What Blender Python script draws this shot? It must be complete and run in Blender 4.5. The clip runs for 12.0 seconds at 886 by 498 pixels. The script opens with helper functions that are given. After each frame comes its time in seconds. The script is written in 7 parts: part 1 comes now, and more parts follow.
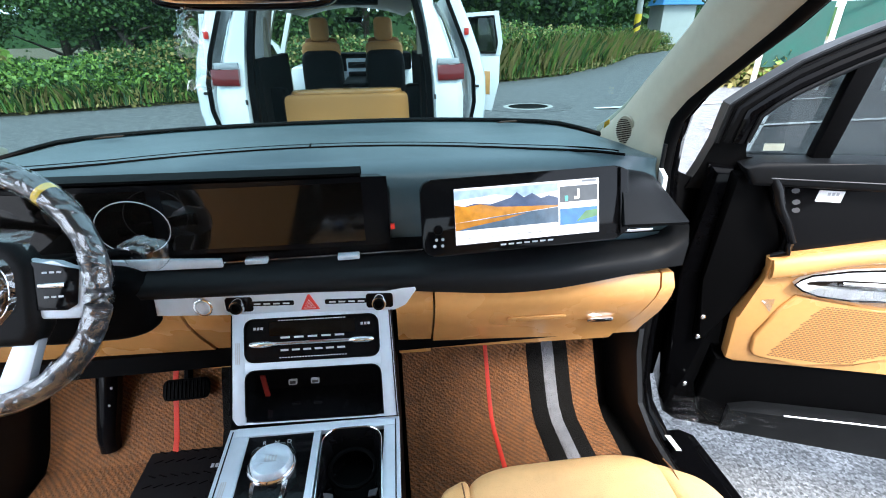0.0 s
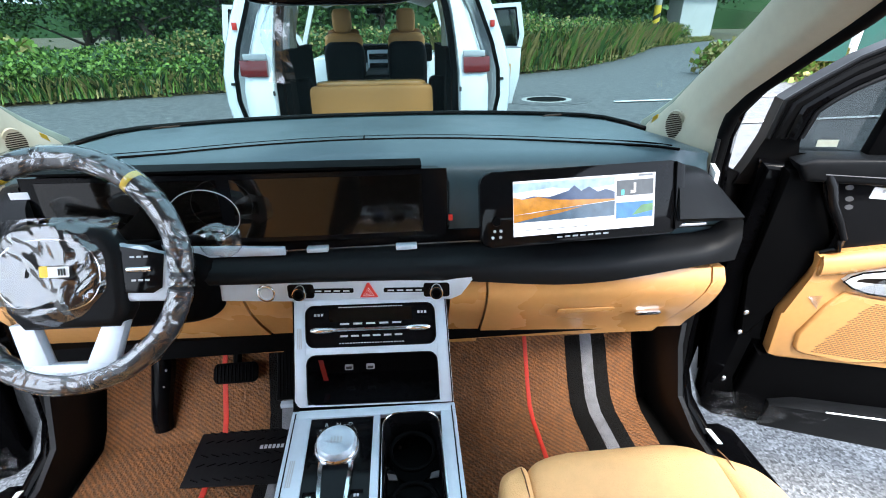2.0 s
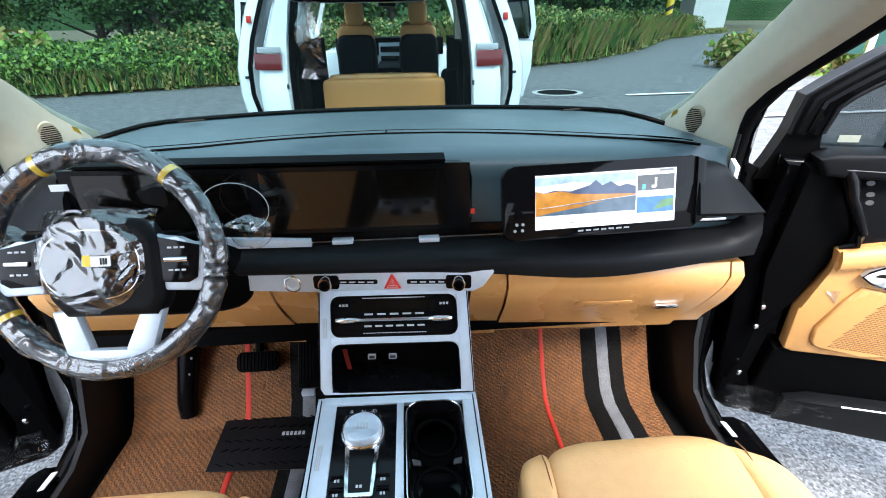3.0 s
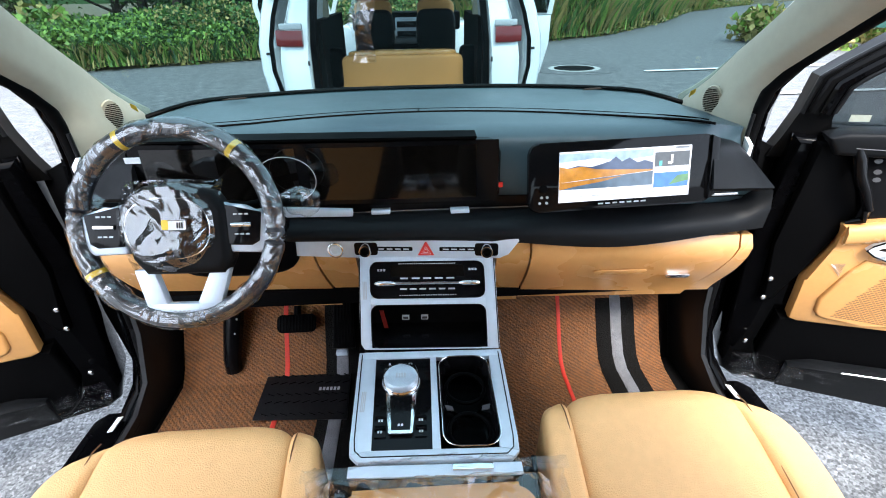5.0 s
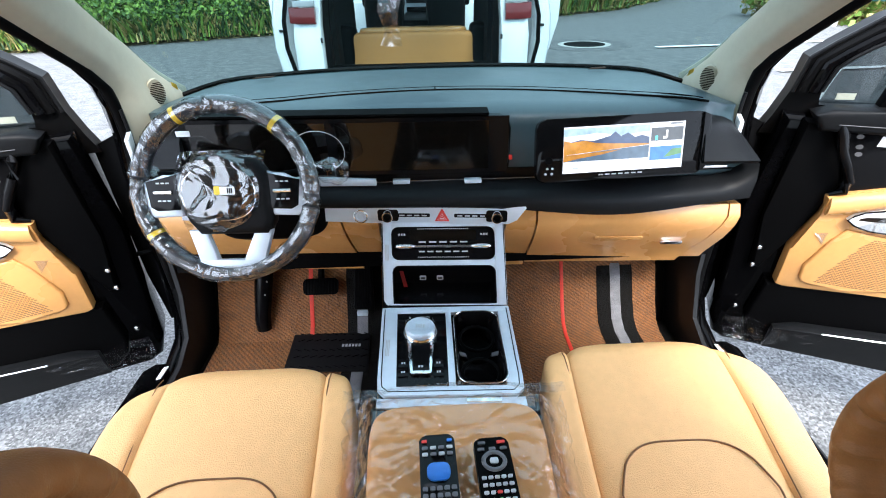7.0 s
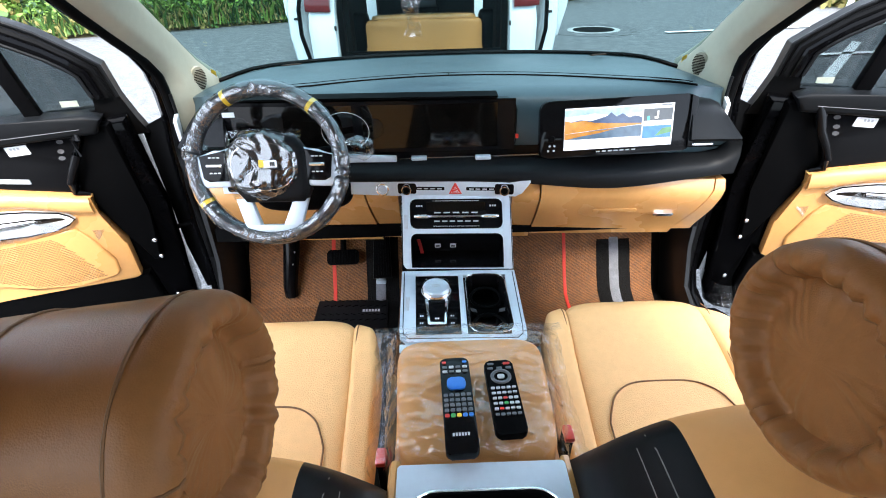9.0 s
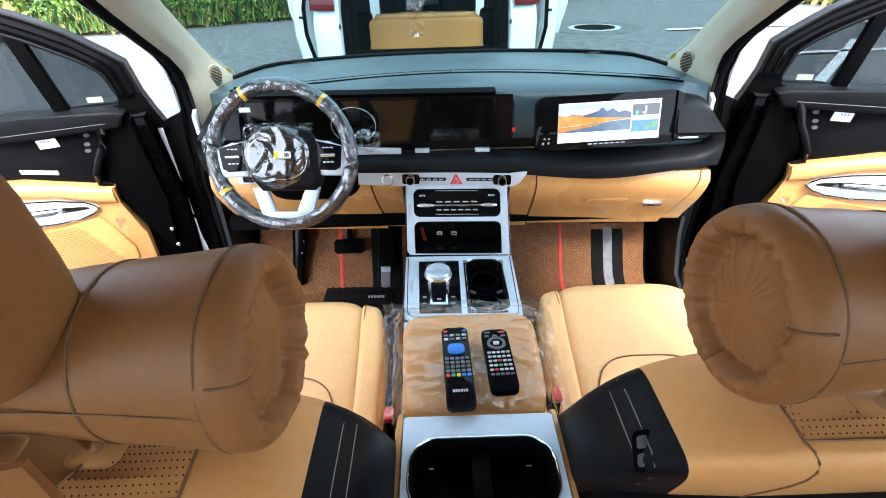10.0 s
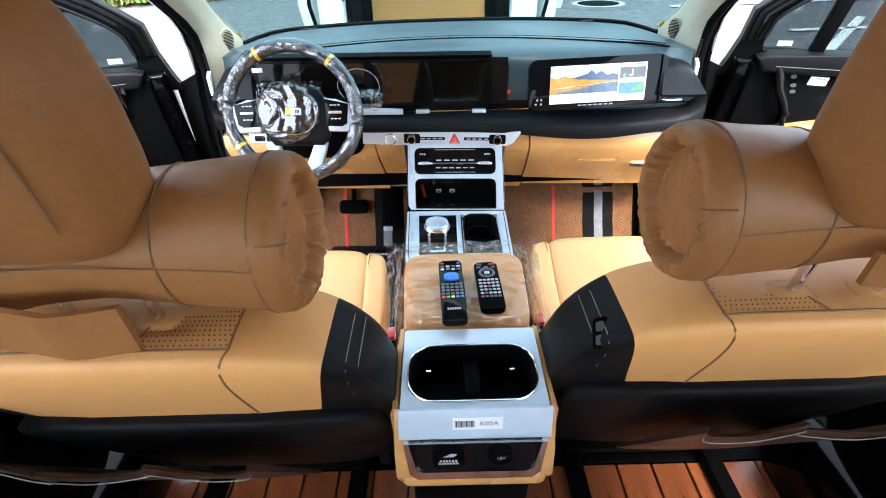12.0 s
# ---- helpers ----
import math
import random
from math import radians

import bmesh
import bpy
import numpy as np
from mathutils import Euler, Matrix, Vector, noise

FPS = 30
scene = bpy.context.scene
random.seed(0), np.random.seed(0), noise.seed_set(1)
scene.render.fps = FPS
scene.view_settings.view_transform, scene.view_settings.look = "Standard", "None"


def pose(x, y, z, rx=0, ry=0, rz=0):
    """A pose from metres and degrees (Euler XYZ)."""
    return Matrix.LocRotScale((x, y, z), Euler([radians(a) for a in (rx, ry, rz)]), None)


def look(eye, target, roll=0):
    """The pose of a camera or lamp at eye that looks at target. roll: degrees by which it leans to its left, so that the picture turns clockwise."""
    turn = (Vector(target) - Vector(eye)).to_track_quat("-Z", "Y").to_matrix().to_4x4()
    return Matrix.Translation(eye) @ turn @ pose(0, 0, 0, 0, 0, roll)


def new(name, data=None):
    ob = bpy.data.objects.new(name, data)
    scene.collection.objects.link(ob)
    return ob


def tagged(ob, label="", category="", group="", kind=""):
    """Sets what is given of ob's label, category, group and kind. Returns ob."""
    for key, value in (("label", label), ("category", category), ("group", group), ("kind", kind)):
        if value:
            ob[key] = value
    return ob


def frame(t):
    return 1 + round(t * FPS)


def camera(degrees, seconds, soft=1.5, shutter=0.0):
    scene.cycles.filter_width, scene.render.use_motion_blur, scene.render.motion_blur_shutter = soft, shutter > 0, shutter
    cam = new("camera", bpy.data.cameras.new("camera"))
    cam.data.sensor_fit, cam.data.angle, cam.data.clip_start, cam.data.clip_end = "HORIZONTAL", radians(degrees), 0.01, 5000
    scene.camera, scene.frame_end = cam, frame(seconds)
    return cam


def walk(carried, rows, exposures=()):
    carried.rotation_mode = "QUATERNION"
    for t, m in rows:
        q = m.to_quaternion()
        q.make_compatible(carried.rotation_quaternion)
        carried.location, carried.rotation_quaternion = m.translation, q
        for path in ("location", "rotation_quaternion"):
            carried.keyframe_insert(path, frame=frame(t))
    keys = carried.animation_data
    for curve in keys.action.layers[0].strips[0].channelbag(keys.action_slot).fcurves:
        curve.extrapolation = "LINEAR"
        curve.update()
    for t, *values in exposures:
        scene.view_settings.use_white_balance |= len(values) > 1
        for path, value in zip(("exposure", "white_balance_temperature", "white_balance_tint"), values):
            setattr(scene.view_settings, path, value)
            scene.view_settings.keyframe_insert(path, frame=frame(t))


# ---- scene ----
cam = camera(88.5, 12.0, soft=1.0)
PATH = [
    (0, (0.168, -0.036, 1.379), (0.383, 1.757, 0.519), -0.9),
    (0.5, (0.145, -0.037, 1.382), (0.353, 1.754, 0.515), -0.7),
    (1, (0.125, -0.039, 1.385), (0.321, 1.749, 0.511), -0.7),
    (1.5, (0.098, -0.04, 1.385), (0.279, 1.746, 0.503), -0.7),
    (2, (0.076, -0.044, 1.385), (0.242, 1.741, 0.497), -0.7),
    (2.5, (0.061, -0.048, 1.387), (0.209, 1.733, 0.489), -0.8),
    (3, (0.045, -0.058, 1.392), (0.176, 1.717, 0.479), -0.8),
    (5, (-0.002, -0.14, 1.417), (0.076, 1.592, 0.42), -1.0),
    (5.5, (-0.008, -0.165, 1.42), (0.061, 1.555, 0.402), -1.0),
    (6, (-0.014, -0.196, 1.43), (0.046, 1.514, 0.394), -1.0),
    (6.5, (-0.024, -0.225, 1.438), (0.03, 1.473, 0.382), -1.1),
    (7, (-0.027, -0.253, 1.447), (0.019, 1.433, 0.372), -1.2),
    (8.8, (-0.048, -0.385, 1.473), (-0.03, 1.283, 0.37), -1.4),
    (9, (-0.047, -0.396, 1.478), (-0.036, 1.263, 0.36), -1.7),
    (9.5, (-0.045, -0.437, 1.49), (-0.038, 1.219, 0.367), -1.8),
    (10, (-0.048, -0.484, 1.498), (-0.045, 1.169, 0.373), -1.8),
    (10.5, (-0.045, -0.528, 1.505), (-0.045, 1.12, 0.372), -1.7),
    (11, (-0.041, -0.565, 1.506), (-0.047, 1.074, 0.36), -1.8),
    (11.5, (-0.04, -0.596, 1.497), (-0.046, 1.028, 0.33), -1.7),
    (12, (-0.042, -0.619, 1.487), (-0.047, 0.988, 0.297), -1.6),
]
EXPOSURES = [(0.0, 2.38), (3.0, 2.36), (5.0, 2.32), (7.0, 2.36), (9.0, 2.53), (10.5, 2.70), (12.0, 2.86)]
walk(cam, [(t, look(eye, target, roll)) for t, eye, target, roll in PATH], EXPOSURES)

# ---- world and light ----
world = bpy.data.worlds.new("sky")
scene.world = world
world.use_nodes = True
wn = world.node_tree
sky = wn.nodes.new("ShaderNodeTexSky")
sky.sky_type, sky.sun_disc = "NISHITA", False
sky.sun_elevation, sky.sun_rotation = radians(58), radians(200)
sky.dust_density, sky.air_density = 3.0, 1.0
wn.nodes["Background"].inputs["Strength"].default_value = 0.15
mixw = wn.nodes.new("ShaderNodeMix")
mixw.data_type = "RGBA"
mixw.inputs["Factor"].default_value = 0.75
mixw.inputs["B"].default_value = (7.0, 8.0, 9.5, 1)
wn.links.new(sky.outputs["Color"], mixw.inputs["A"])
wn.links.new(mixw.outputs["Result"], wn.nodes["Background"].inputs["Color"])
sun = new("sun", bpy.data.lights.new("sun", "SUN"))
sun.data.energy, sun.data.angle, sun.data.color = 1.4, radians(14), (1.0, 0.96, 0.9)
sun.matrix_basis = look((2.5, -6.0, 9.0), (0, 1, 0))


# ---- materials ----
def material(name, color, rough=0.5, metal=0.0, vary=0.12, scale=6.0, bump=0.0, bscale=300.0, btype="noise", coat=0.0,
             emit=0.0, spec=0.5, rvary=0.1, rnd=0.0, stretch=(1, 1, 1), rib=None):
    """Principled surface: large stains and fine grain vary the colour and gloss; bump of a given grain size."""
    m = bpy.data.materials.new(name)
    m.use_nodes = True
    nt = m.node_tree
    b = nt.nodes["Principled BSDF"]
    co = nt.nodes.new("ShaderNodeTexCoord")
    mp = nt.nodes.new("ShaderNodeMapping")
    mp.inputs["Scale"].default_value = stretch
    nt.links.new(co.outputs["Object"], mp.inputs["Vector"])
    n1 = nt.nodes.new("ShaderNodeTexNoise")
    n1.inputs["Scale"].default_value, n1.inputs["Detail"].default_value = scale, 4
    n2 = nt.nodes.new("ShaderNodeTexNoise")
    n2.inputs["Scale"].default_value, n2.inputs["Detail"].default_value = scale * 14, 2
    for n in (n1, n2):
        nt.links.new(mp.outputs["Vector"], n.inputs["Vector"])
    add = nt.nodes.new("ShaderNodeMath")
    add.operation = "ADD"
    nt.links.new(n1.outputs["Fac"], add.inputs[0])
    nt.links.new(n2.outputs["Fac"], add.inputs[1])
    mr = nt.nodes.new("ShaderNodeMapRange")
    mr.inputs["From Min"].default_value, mr.inputs["From Max"].default_value = 0.6, 1.4
    mr.inputs["To Min"].default_value, mr.inputs["To Max"].default_value = 1 - vary, 1 + vary
    nt.links.new(add.outputs[0], mr.inputs["Value"])
    mul = nt.nodes.new("ShaderNodeMix")
    mul.data_type, mul.blend_type = "RGBA", "MULTIPLY"
    mul.inputs["Factor"].default_value = 1.0
    mul.inputs["A"].default_value = (*color, 1)
    nt.links.new(mr.outputs[0], mul.inputs["B"])
    last = mul.outputs["Result"]
    if rib:
        wv = nt.nodes.new("ShaderNodeTexWave")
        wv.bands_direction = "DIAGONAL"
        wv.inputs["Scale"].default_value, wv.inputs["Distortion"].default_value, wv.inputs["Detail"].default_value = rib[0], 1.2, 2
        wv.inputs["Detail Scale"].default_value = 3
        nt.links.new(mp.outputs["Vector"], wv.inputs["Vector"])
        rw = nt.nodes.new("ShaderNodeMapRange")
        rw.inputs["To Min"].default_value, rw.inputs["To Max"].default_value = 1 - rib[1], 1 + rib[1] * 0.7
        nt.links.new(wv.outputs["Fac"], rw.inputs["Value"])
        m4 = nt.nodes.new("ShaderNodeMix")
        m4.data_type, m4.blend_type = "RGBA", "MULTIPLY"
        m4.inputs["Factor"].default_value = 1.0
        nt.links.new(last, m4.inputs["A"])
        nt.links.new(rw.outputs[0], m4.inputs["B"])
        last = m4.outputs["Result"]
    if rnd:
        oi = nt.nodes.new("ShaderNodeObjectInfo")
        r2 = nt.nodes.new("ShaderNodeMapRange")
        r2.inputs["To Min"].default_value, r2.inputs["To Max"].default_value = 1 - rnd, 1 + rnd
        nt.links.new(oi.outputs["Random"], r2.inputs["Value"])
        m2 = nt.nodes.new("ShaderNodeMix")
        m2.data_type, m2.blend_type = "RGBA", "MULTIPLY"
        m2.inputs["Factor"].default_value = 1.0
        nt.links.new(last, m2.inputs["A"])
        nt.links.new(r2.outputs[0], m2.inputs["B"])
        last = m2.outputs["Result"]
    nt.links.new(last, b.inputs["Base Color"])
    r = nt.nodes.new("ShaderNodeMapRange")
    r.inputs["From Min"].default_value, r.inputs["From Max"].default_value = 0.3, 0.7
    r.inputs["To Min"].default_value, r.inputs["To Max"].default_value = max(0.02, rough - rvary), min(1, rough + rvary)
    nt.links.new(n1.outputs["Fac"], r.inputs["Value"])
    nt.links.new(r.outputs[0], b.inputs["Roughness"])
    b.inputs["Metallic"].default_value = metal
    b.inputs["Specular IOR Level"].default_value = spec
    b.inputs["Coat Weight"].default_value = coat
    b.inputs["Coat Roughness"].default_value = 0.06
    if emit:
        nt.links.new(last, b.inputs["Emission Color"])
        b.inputs["Emission Strength"].default_value = emit
    if bump:
        if btype == "noise":
            t = nt.nodes.new("ShaderNodeTexNoise")
            t.inputs["Detail"].default_value = 3
            out = t.outputs["Fac"]
        else:
            t = nt.nodes.new("ShaderNodeTexVoronoi")
            out = t.outputs["Distance"]
        t.inputs["Scale"].default_value = bscale
        nt.links.new(mp.outputs["Vector"], t.inputs["Vector"])
        bp = nt.nodes.new("ShaderNodeBump")
        bp.inputs["Strength"].default_value, bp.inputs["Distance"].default_value = bump, 0.6 / bscale
        nt.links.new(out, bp.inputs["Height"])
        nt.links.new(bp.outputs["Normal"], b.inputs["Normal"])
    return m


def clear(name, tint=(0.9, 0.96, 0.95), gloss=0.08, rough=0.02, crumple=0.0, cscale=25.0, edge=0.5, crease=1.25):
    """A thin clear sheet: mostly see-through, with a Fresnel gloss; crumple gives it creases."""
    m = bpy.data.materials.new(name)
    m.use_nodes = True
    nt = m.node_tree
    nt.nodes.remove(nt.nodes["Principled BSDF"])
    tr = nt.nodes.new("ShaderNodeBsdfTransparent")
    tr.inputs["Color"].default_value = (*tint, 1)
    gl = nt.nodes.new("ShaderNodeBsdfGlossy")
    gl.inputs["Roughness"].default_value = rough
    fr = nt.nodes.new("ShaderNodeLayerWeight")
    fr.inputs["Blend"].default_value = 0.5
    pw = nt.nodes.new("ShaderNodeMath")
    pw.operation = "POWER"
    pw.inputs[1].default_value = 4.0
    ad = nt.nodes.new("ShaderNodeMath")
    ad.operation = "MULTIPLY_ADD"
    ad.inputs[1].default_value, ad.inputs[2].default_value = edge, gloss
    nt.links.new(fr.outputs["Facing"], pw.inputs[0])
    mx = nt.nodes.new("ShaderNodeMixShader")
    nt.links.new(pw.outputs[0], ad.inputs[0])
    nt.links.new(ad.outputs[0], mx.inputs[0])
    nt.links.new(tr.outputs[0], mx.inputs[1])
    nt.links.new(gl.outputs[0], mx.inputs[2])
    nt.links.new(mx.outputs[0], nt.nodes["Material Output"].inputs["Surface"])
    if crumple:
        co = nt.nodes.new("ShaderNodeTexCoord")
        t = nt.nodes.new("ShaderNodeTexNoise")
        t.inputs["Scale"].default_value, t.inputs["Detail"].default_value, t.inputs["Distortion"].default_value = cscale * 0.5, 2, 1.0
        nt.links.new(co.outputs["Object"], t.inputs["Vector"])
        bp = nt.nodes.new("ShaderNodeBump")
        bp.inputs["Strength"].default_value, bp.inputs["Distance"].default_value = crumple, 0.03
        nt.links.new(t.outputs["Fac"], bp.inputs["Height"])
        for n in (gl, fr):
            nt.links.new(bp.outputs["Normal"], n.inputs["Normal"])
        # sharp creases scatter white; the streaks also paint the film's glints into the colour
        mp = nt.nodes.new("ShaderNodeMapping")
        mp.inputs["Scale"].default_value = (1.0, 0.45, 0.7)
        mp.inputs["Rotation"].default_value = (0.3, 0.2, 0.7)
        cr = nt.nodes.new("ShaderNodeTexNoise")
        cr.noise_type = "RIDGED_MULTIFRACTAL"
        cr.inputs["Scale"].default_value, cr.inputs["Detail"].default_value, cr.inputs["Distortion"].default_value = cscale * 0.8, 2, 0.8
        nt.links.new(co.outputs["Object"], mp.inputs["Vector"])
        nt.links.new(mp.outputs["Vector"], cr.inputs["Vector"])
        rg = nt.nodes.new("ShaderNodeMapRange")
        rg.inputs["From Min"].default_value, rg.inputs["From Max"].default_value = crease, crease + 0.3
        rg.inputs["To Max"].default_value = 0.75
        nt.links.new(cr.outputs["Fac"], rg.inputs["Value"])
        df = nt.nodes.new("ShaderNodeBsdfDiffuse")
        df.inputs["Color"].default_value = (0.9, 0.92, 0.95, 1)
        m3 = nt.nodes.new("ShaderNodeMixShader")
        nt.links.new(rg.outputs[0], m3.inputs[0])
        nt.links.new(mx.outputs[0], m3.inputs[1])
        nt.links.new(df.outputs[0], m3.inputs[2])
        nt.links.new(m3.outputs[0], nt.nodes["Material Output"].inputs["Surface"])
    return m


LEATHER = material("tan_leather", (0.61, 0.285, 0.095), 0.5, spec=0.25, vary=0.06, scale=4, bump=0.18, bscale=900, btype="voronoi", rvary=0.06)
LEATHER_SEAT = material("perforated_tan_leather", (0.76, 0.435, 0.185), 0.5, spec=0.28, vary=0.06, scale=4, bump=0.45, bscale=420, btype="voronoi", rvary=0.05)
BROWN = material("brown_faux_leather", (0.25, 0.100, 0.031), 0.42, spec=0.2, vary=0.1, scale=7, bump=0.2, bscale=800, btype="voronoi")
SEAM = material("dark_seam", (0.02, 0.014, 0.01), 0.8, spec=0.1)
THREAD = material("brown_stitched_seam", (0.17, 0.075, 0.025), 0.7)
STITCH = material("grey_stitching", (0.20, 0.185, 0.165), 0.7)
TAN_PLASTIC = material("tan_moulded_plastic", (0.60, 0.30, 0.10), 0.24, coat=0.25, vary=0.05, scale=5, bump=0.1, bscale=900)
RIM_LEATHER = material("grey_black_rim_leather", (0.022, 0.024, 0.028), 0.36, vary=0.15, spec=0.38, bump=0.15, bscale=900, btype="voronoi")
BLACK_LEATHER = material("black_leather", (0.005, 0.005, 0.0055), 0.48, vary=0.2, spec=0.09, bump=0.2, bscale=900, btype="voronoi")
DASH = material("dark_grey_soft_dash", (0.034, 0.062, 0.074), 0.4, vary=0.08, scale=3, bump=0.15, bscale=1200, btype="voronoi")
PAD = material("charcoal_padded_trim", (0.0065, 0.007, 0.0078), 0.42, vary=0.15, spec=0.1, bump=0.15, bscale=900, btype="voronoi")
KICK = material("dull_charcoal_plastic", (0.009, 0.0095, 0.0105), 0.38, vary=0.15, spec=0.22, bump=0.1, bscale=700)
BLACK = material("matte_black_plastic", (0.0018, 0.0018, 0.0020), 0.5, vary=0.2, spec=0.025, bump=0.1, bscale=700)
GLOSS = material("gloss_black_plastic", (0.004, 0.004, 0.0045), 0.07, vary=0.1, rvary=0.04, spec=0.12)
PAINT = material("black_car_paint", (0.0015, 0.0015, 0.0018), 0.06, vary=0.1, spec=0.06, rvary=0.03)
SCREEN = material("dark_screen_glass", (0.003, 0.0025, 0.002), 0.05, vary=0.1, rvary=0.03, spec=0.5)
RUBBER = material("black_rubber_seal", (0.003, 0.003, 0.0032), 0.45, vary=0.15, spec=0.04)
SILVER = material("satin_silver_film_trim", (0.54, 0.61, 0.68), 0.4, metal=0.25, vary=0.05, scale=5, bump=0.05, bscale=200)
CHROME = material("chrome", (0.75, 0.75, 0.76), 0.12, metal=1.0, vary=0.03, rvary=0.05)
WHITE = material("white_paper_label", (0.8, 0.8, 0.8), 0.6, vary=0.03)
DIMTAB = material("dull_grey_tab", (0.06, 0.06, 0.065), 0.5)
INK = material("black_ink", (0.02, 0.02, 0.02), 0.7)
GREYINK = material("grey_print", (0.45, 0.46, 0.48), 0.6)
RED = material("red_plastic", (0.6, 0.03, 0.02), 0.4)
YELLOW = material("yellow_tape", (0.75, 0.5, 0.03), 0.5)
BEIGE = material("beige_pillar_cloth", (0.38, 0.35, 0.27), 0.7, vary=0.05, scale=4, bump=0.25, bscale=600)
COIL = material("tan_coil_mat", (0.175, 0.068, 0.020), 0.8, vary=0.5, scale=45, rib=(37, 0.33), bump=1.0, bscale=170, btype="voronoi")
COIL_BLACK = material("black_coil_mat", (0.006, 0.0055, 0.005), 0.8, spec=0.1, vary=0.3, scale=30, bump=1.0, bscale=260, btype="voronoi")
COIL_GREY = material("grey_woven_band", (0.15, 0.15, 0.16), 0.7, vary=0.4, scale=40, bump=0.8, bscale=300, btype="voronoi")
COIL_RED = material("red_woven_band", (0.55, 0.03, 0.015), 0.7, vary=0.2, scale=40, bump=0.5, bscale=300)
HEEL = material("black_rubber_heel_pad", (0.007, 0.007, 0.008), 0.45, vary=0.2, spec=0.15)
WOOD = material("red_brown_wood_plank", (0.22, 0.06, 0.02), 0.35, vary=0.35, scale=5, bump=0.1, bscale=60, rnd=0.25, stretch=(6, 0.6, 6))
CARPET = material("dark_carpet", (0.004, 0.004, 0.004), 0.95, spec=0.1, vary=0.25, scale=30, bump=0.6, bscale=500)
HEADLINER = material("pale_headliner_cloth", (0.36, 0.34, 0.30), 0.85, vary=0.04, bump=0.2, bscale=600)
VAN_WHITE = material("white_car_paint", (0.82, 0.84, 0.86), 0.22, vary=0.03, coat=0.8)
LAMP_RED = material("dark_red_lamp_plastic", (0.16, 0.012, 0.012), 0.15, vary=0.1)
DARKG = material("dark_tinted_glass", (0.02, 0.022, 0.022), 0.08, vary=0.1)
BLUER = material("blue_sheet_roof", (0.05, 0.22, 0.5), 0.5)
NET = material("green_netting", (0.008, 0.06, 0.045), 0.8, vary=0.3, scale=4)
ASPHALT = material("grey_asphalt", (0.115, 0.116, 0.117), 0.85, vary=0.8, scale=7.0, bump=0.6, bscale=90)
GRAVEL = material("pale_rough_asphalt", (0.11, 0.11, 0.112), 0.85, vary=1.0, scale=6.5, bump=1.0, bscale=70, btype="voronoi")


def stone_flecks(m, scale):
    """Pale and dark aggregate stones showing in the asphalt, each cell with its own tone."""
    nt = m.node_tree
    b = nt.nodes["Principled BSDF"]
    old = b.inputs["Base Color"].links[0].from_socket
    co = nt.nodes.new("ShaderNodeTexCoord")
    vo = nt.nodes.new("ShaderNodeTexVoronoi")
    vo.inputs["Scale"].default_value = scale
    sep = nt.nodes.new("ShaderNodeSeparateColor")
    rng = nt.nodes.new("ShaderNodeMapRange")
    rng.inputs["To Min"].default_value, rng.inputs["To Max"].default_value = 0.4, 1.55
    mx = nt.nodes.new("ShaderNodeMix")
    mx.data_type, mx.blend_type = "RGBA", "MULTIPLY"
    mx.inputs["Factor"].default_value = 1.0
    nt.links.new(co.outputs["Object"], vo.inputs["Vector"])
    nt.links.new(vo.outputs["Color"], sep.inputs["Color"])
    nt.links.new(sep.outputs[0], rng.inputs["Value"])
    nt.links.new(old, mx.inputs["A"])
    nt.links.new(rng.outputs[0], mx.inputs["B"])
    nt.links.new(mx.outputs["Result"], b.inputs["Base Color"])


stone_flecks(ASPHALT, 120)
stone_flecks(GRAVEL, 120)
PAVING = material("pale_concrete_apron", (0.55, 0.54, 0.52), 0.8, vary=0.12, scale=1.5, bump=0.4, bscale=60)
MARK = material("white_road_paint", (0.75, 0.75, 0.73), 0.7, vary=0.15)
SOIL = material("grass_bank_soil", (0.09, 0.075, 0.035), 0.95, vary=0.4, scale=2, bump=0.8, bscale=20)
LEAF = [material("green_leaf_%s" % k, c, 0.55, vary=0.35, scale=1.5, spec=0.3) for k, c in
        (("bright", (0.17, 0.29, 0.055)), ("mid", (0.07, 0.15, 0.035)), ("dark", (0.03, 0.07, 0.022)), ("straw", (0.31, 0.26, 0.09)))]
BARK = material("dark_bark", (0.06, 0.045, 0.035), 0.9, vary=0.3, scale=8, bump=0.8, bscale=40)
CONCRETE = material("grey_concrete_pole", (0.36, 0.36, 0.34), 0.85, vary=0.15, bump=0.4, bscale=60)
# tint set far below clear glass, so the view outside is dimmed by colour
GLASS = clear("window_glass", (0.24, 0.345, 0.355), 0.012, 0.01, edge=0.3)
CLEAR_GLASS = clear("rear_window_glass", (0.85, 0.88, 0.88), 0.02, 0.01, edge=0.3)
HILL = material("far_woodland", (0.03, 0.06, 0.025), 0.95, vary=0.4, scale=0.3, spec=0.0)
DARK_GLASS = clear("tinted_window_glass", (0.32, 0.36, 0.37), 0.06, 0.01)
FILM = clear("crumpled_clear_film", (0.96, 0.97, 0.98), 0.13, 0.08, 0.7, 26, edge=0.6)
FILM_WRAP = clear("tight_clear_film", (0.97, 0.98, 0.99), 0.14, 0.10, 0.6, 40, edge=0.5, crease=1.16)
FILM_HUB = clear("stretched_clear_film", (0.97, 0.98, 0.99), 0.15, 0.08, 0.8, 26, edge=0.55, crease=1.26)
FILM_FOLD = clear("milky_folded_film", (0.97, 0.97, 0.98), 0.06, 0.16, 0.5, 40, edge=0.35, crease=1.05)
FILM_BAG = clear("creased_bag_film", (0.97, 0.97, 0.98), 0.10, 0.10, 0.7, 30, edge=0.55, crease=1.2)
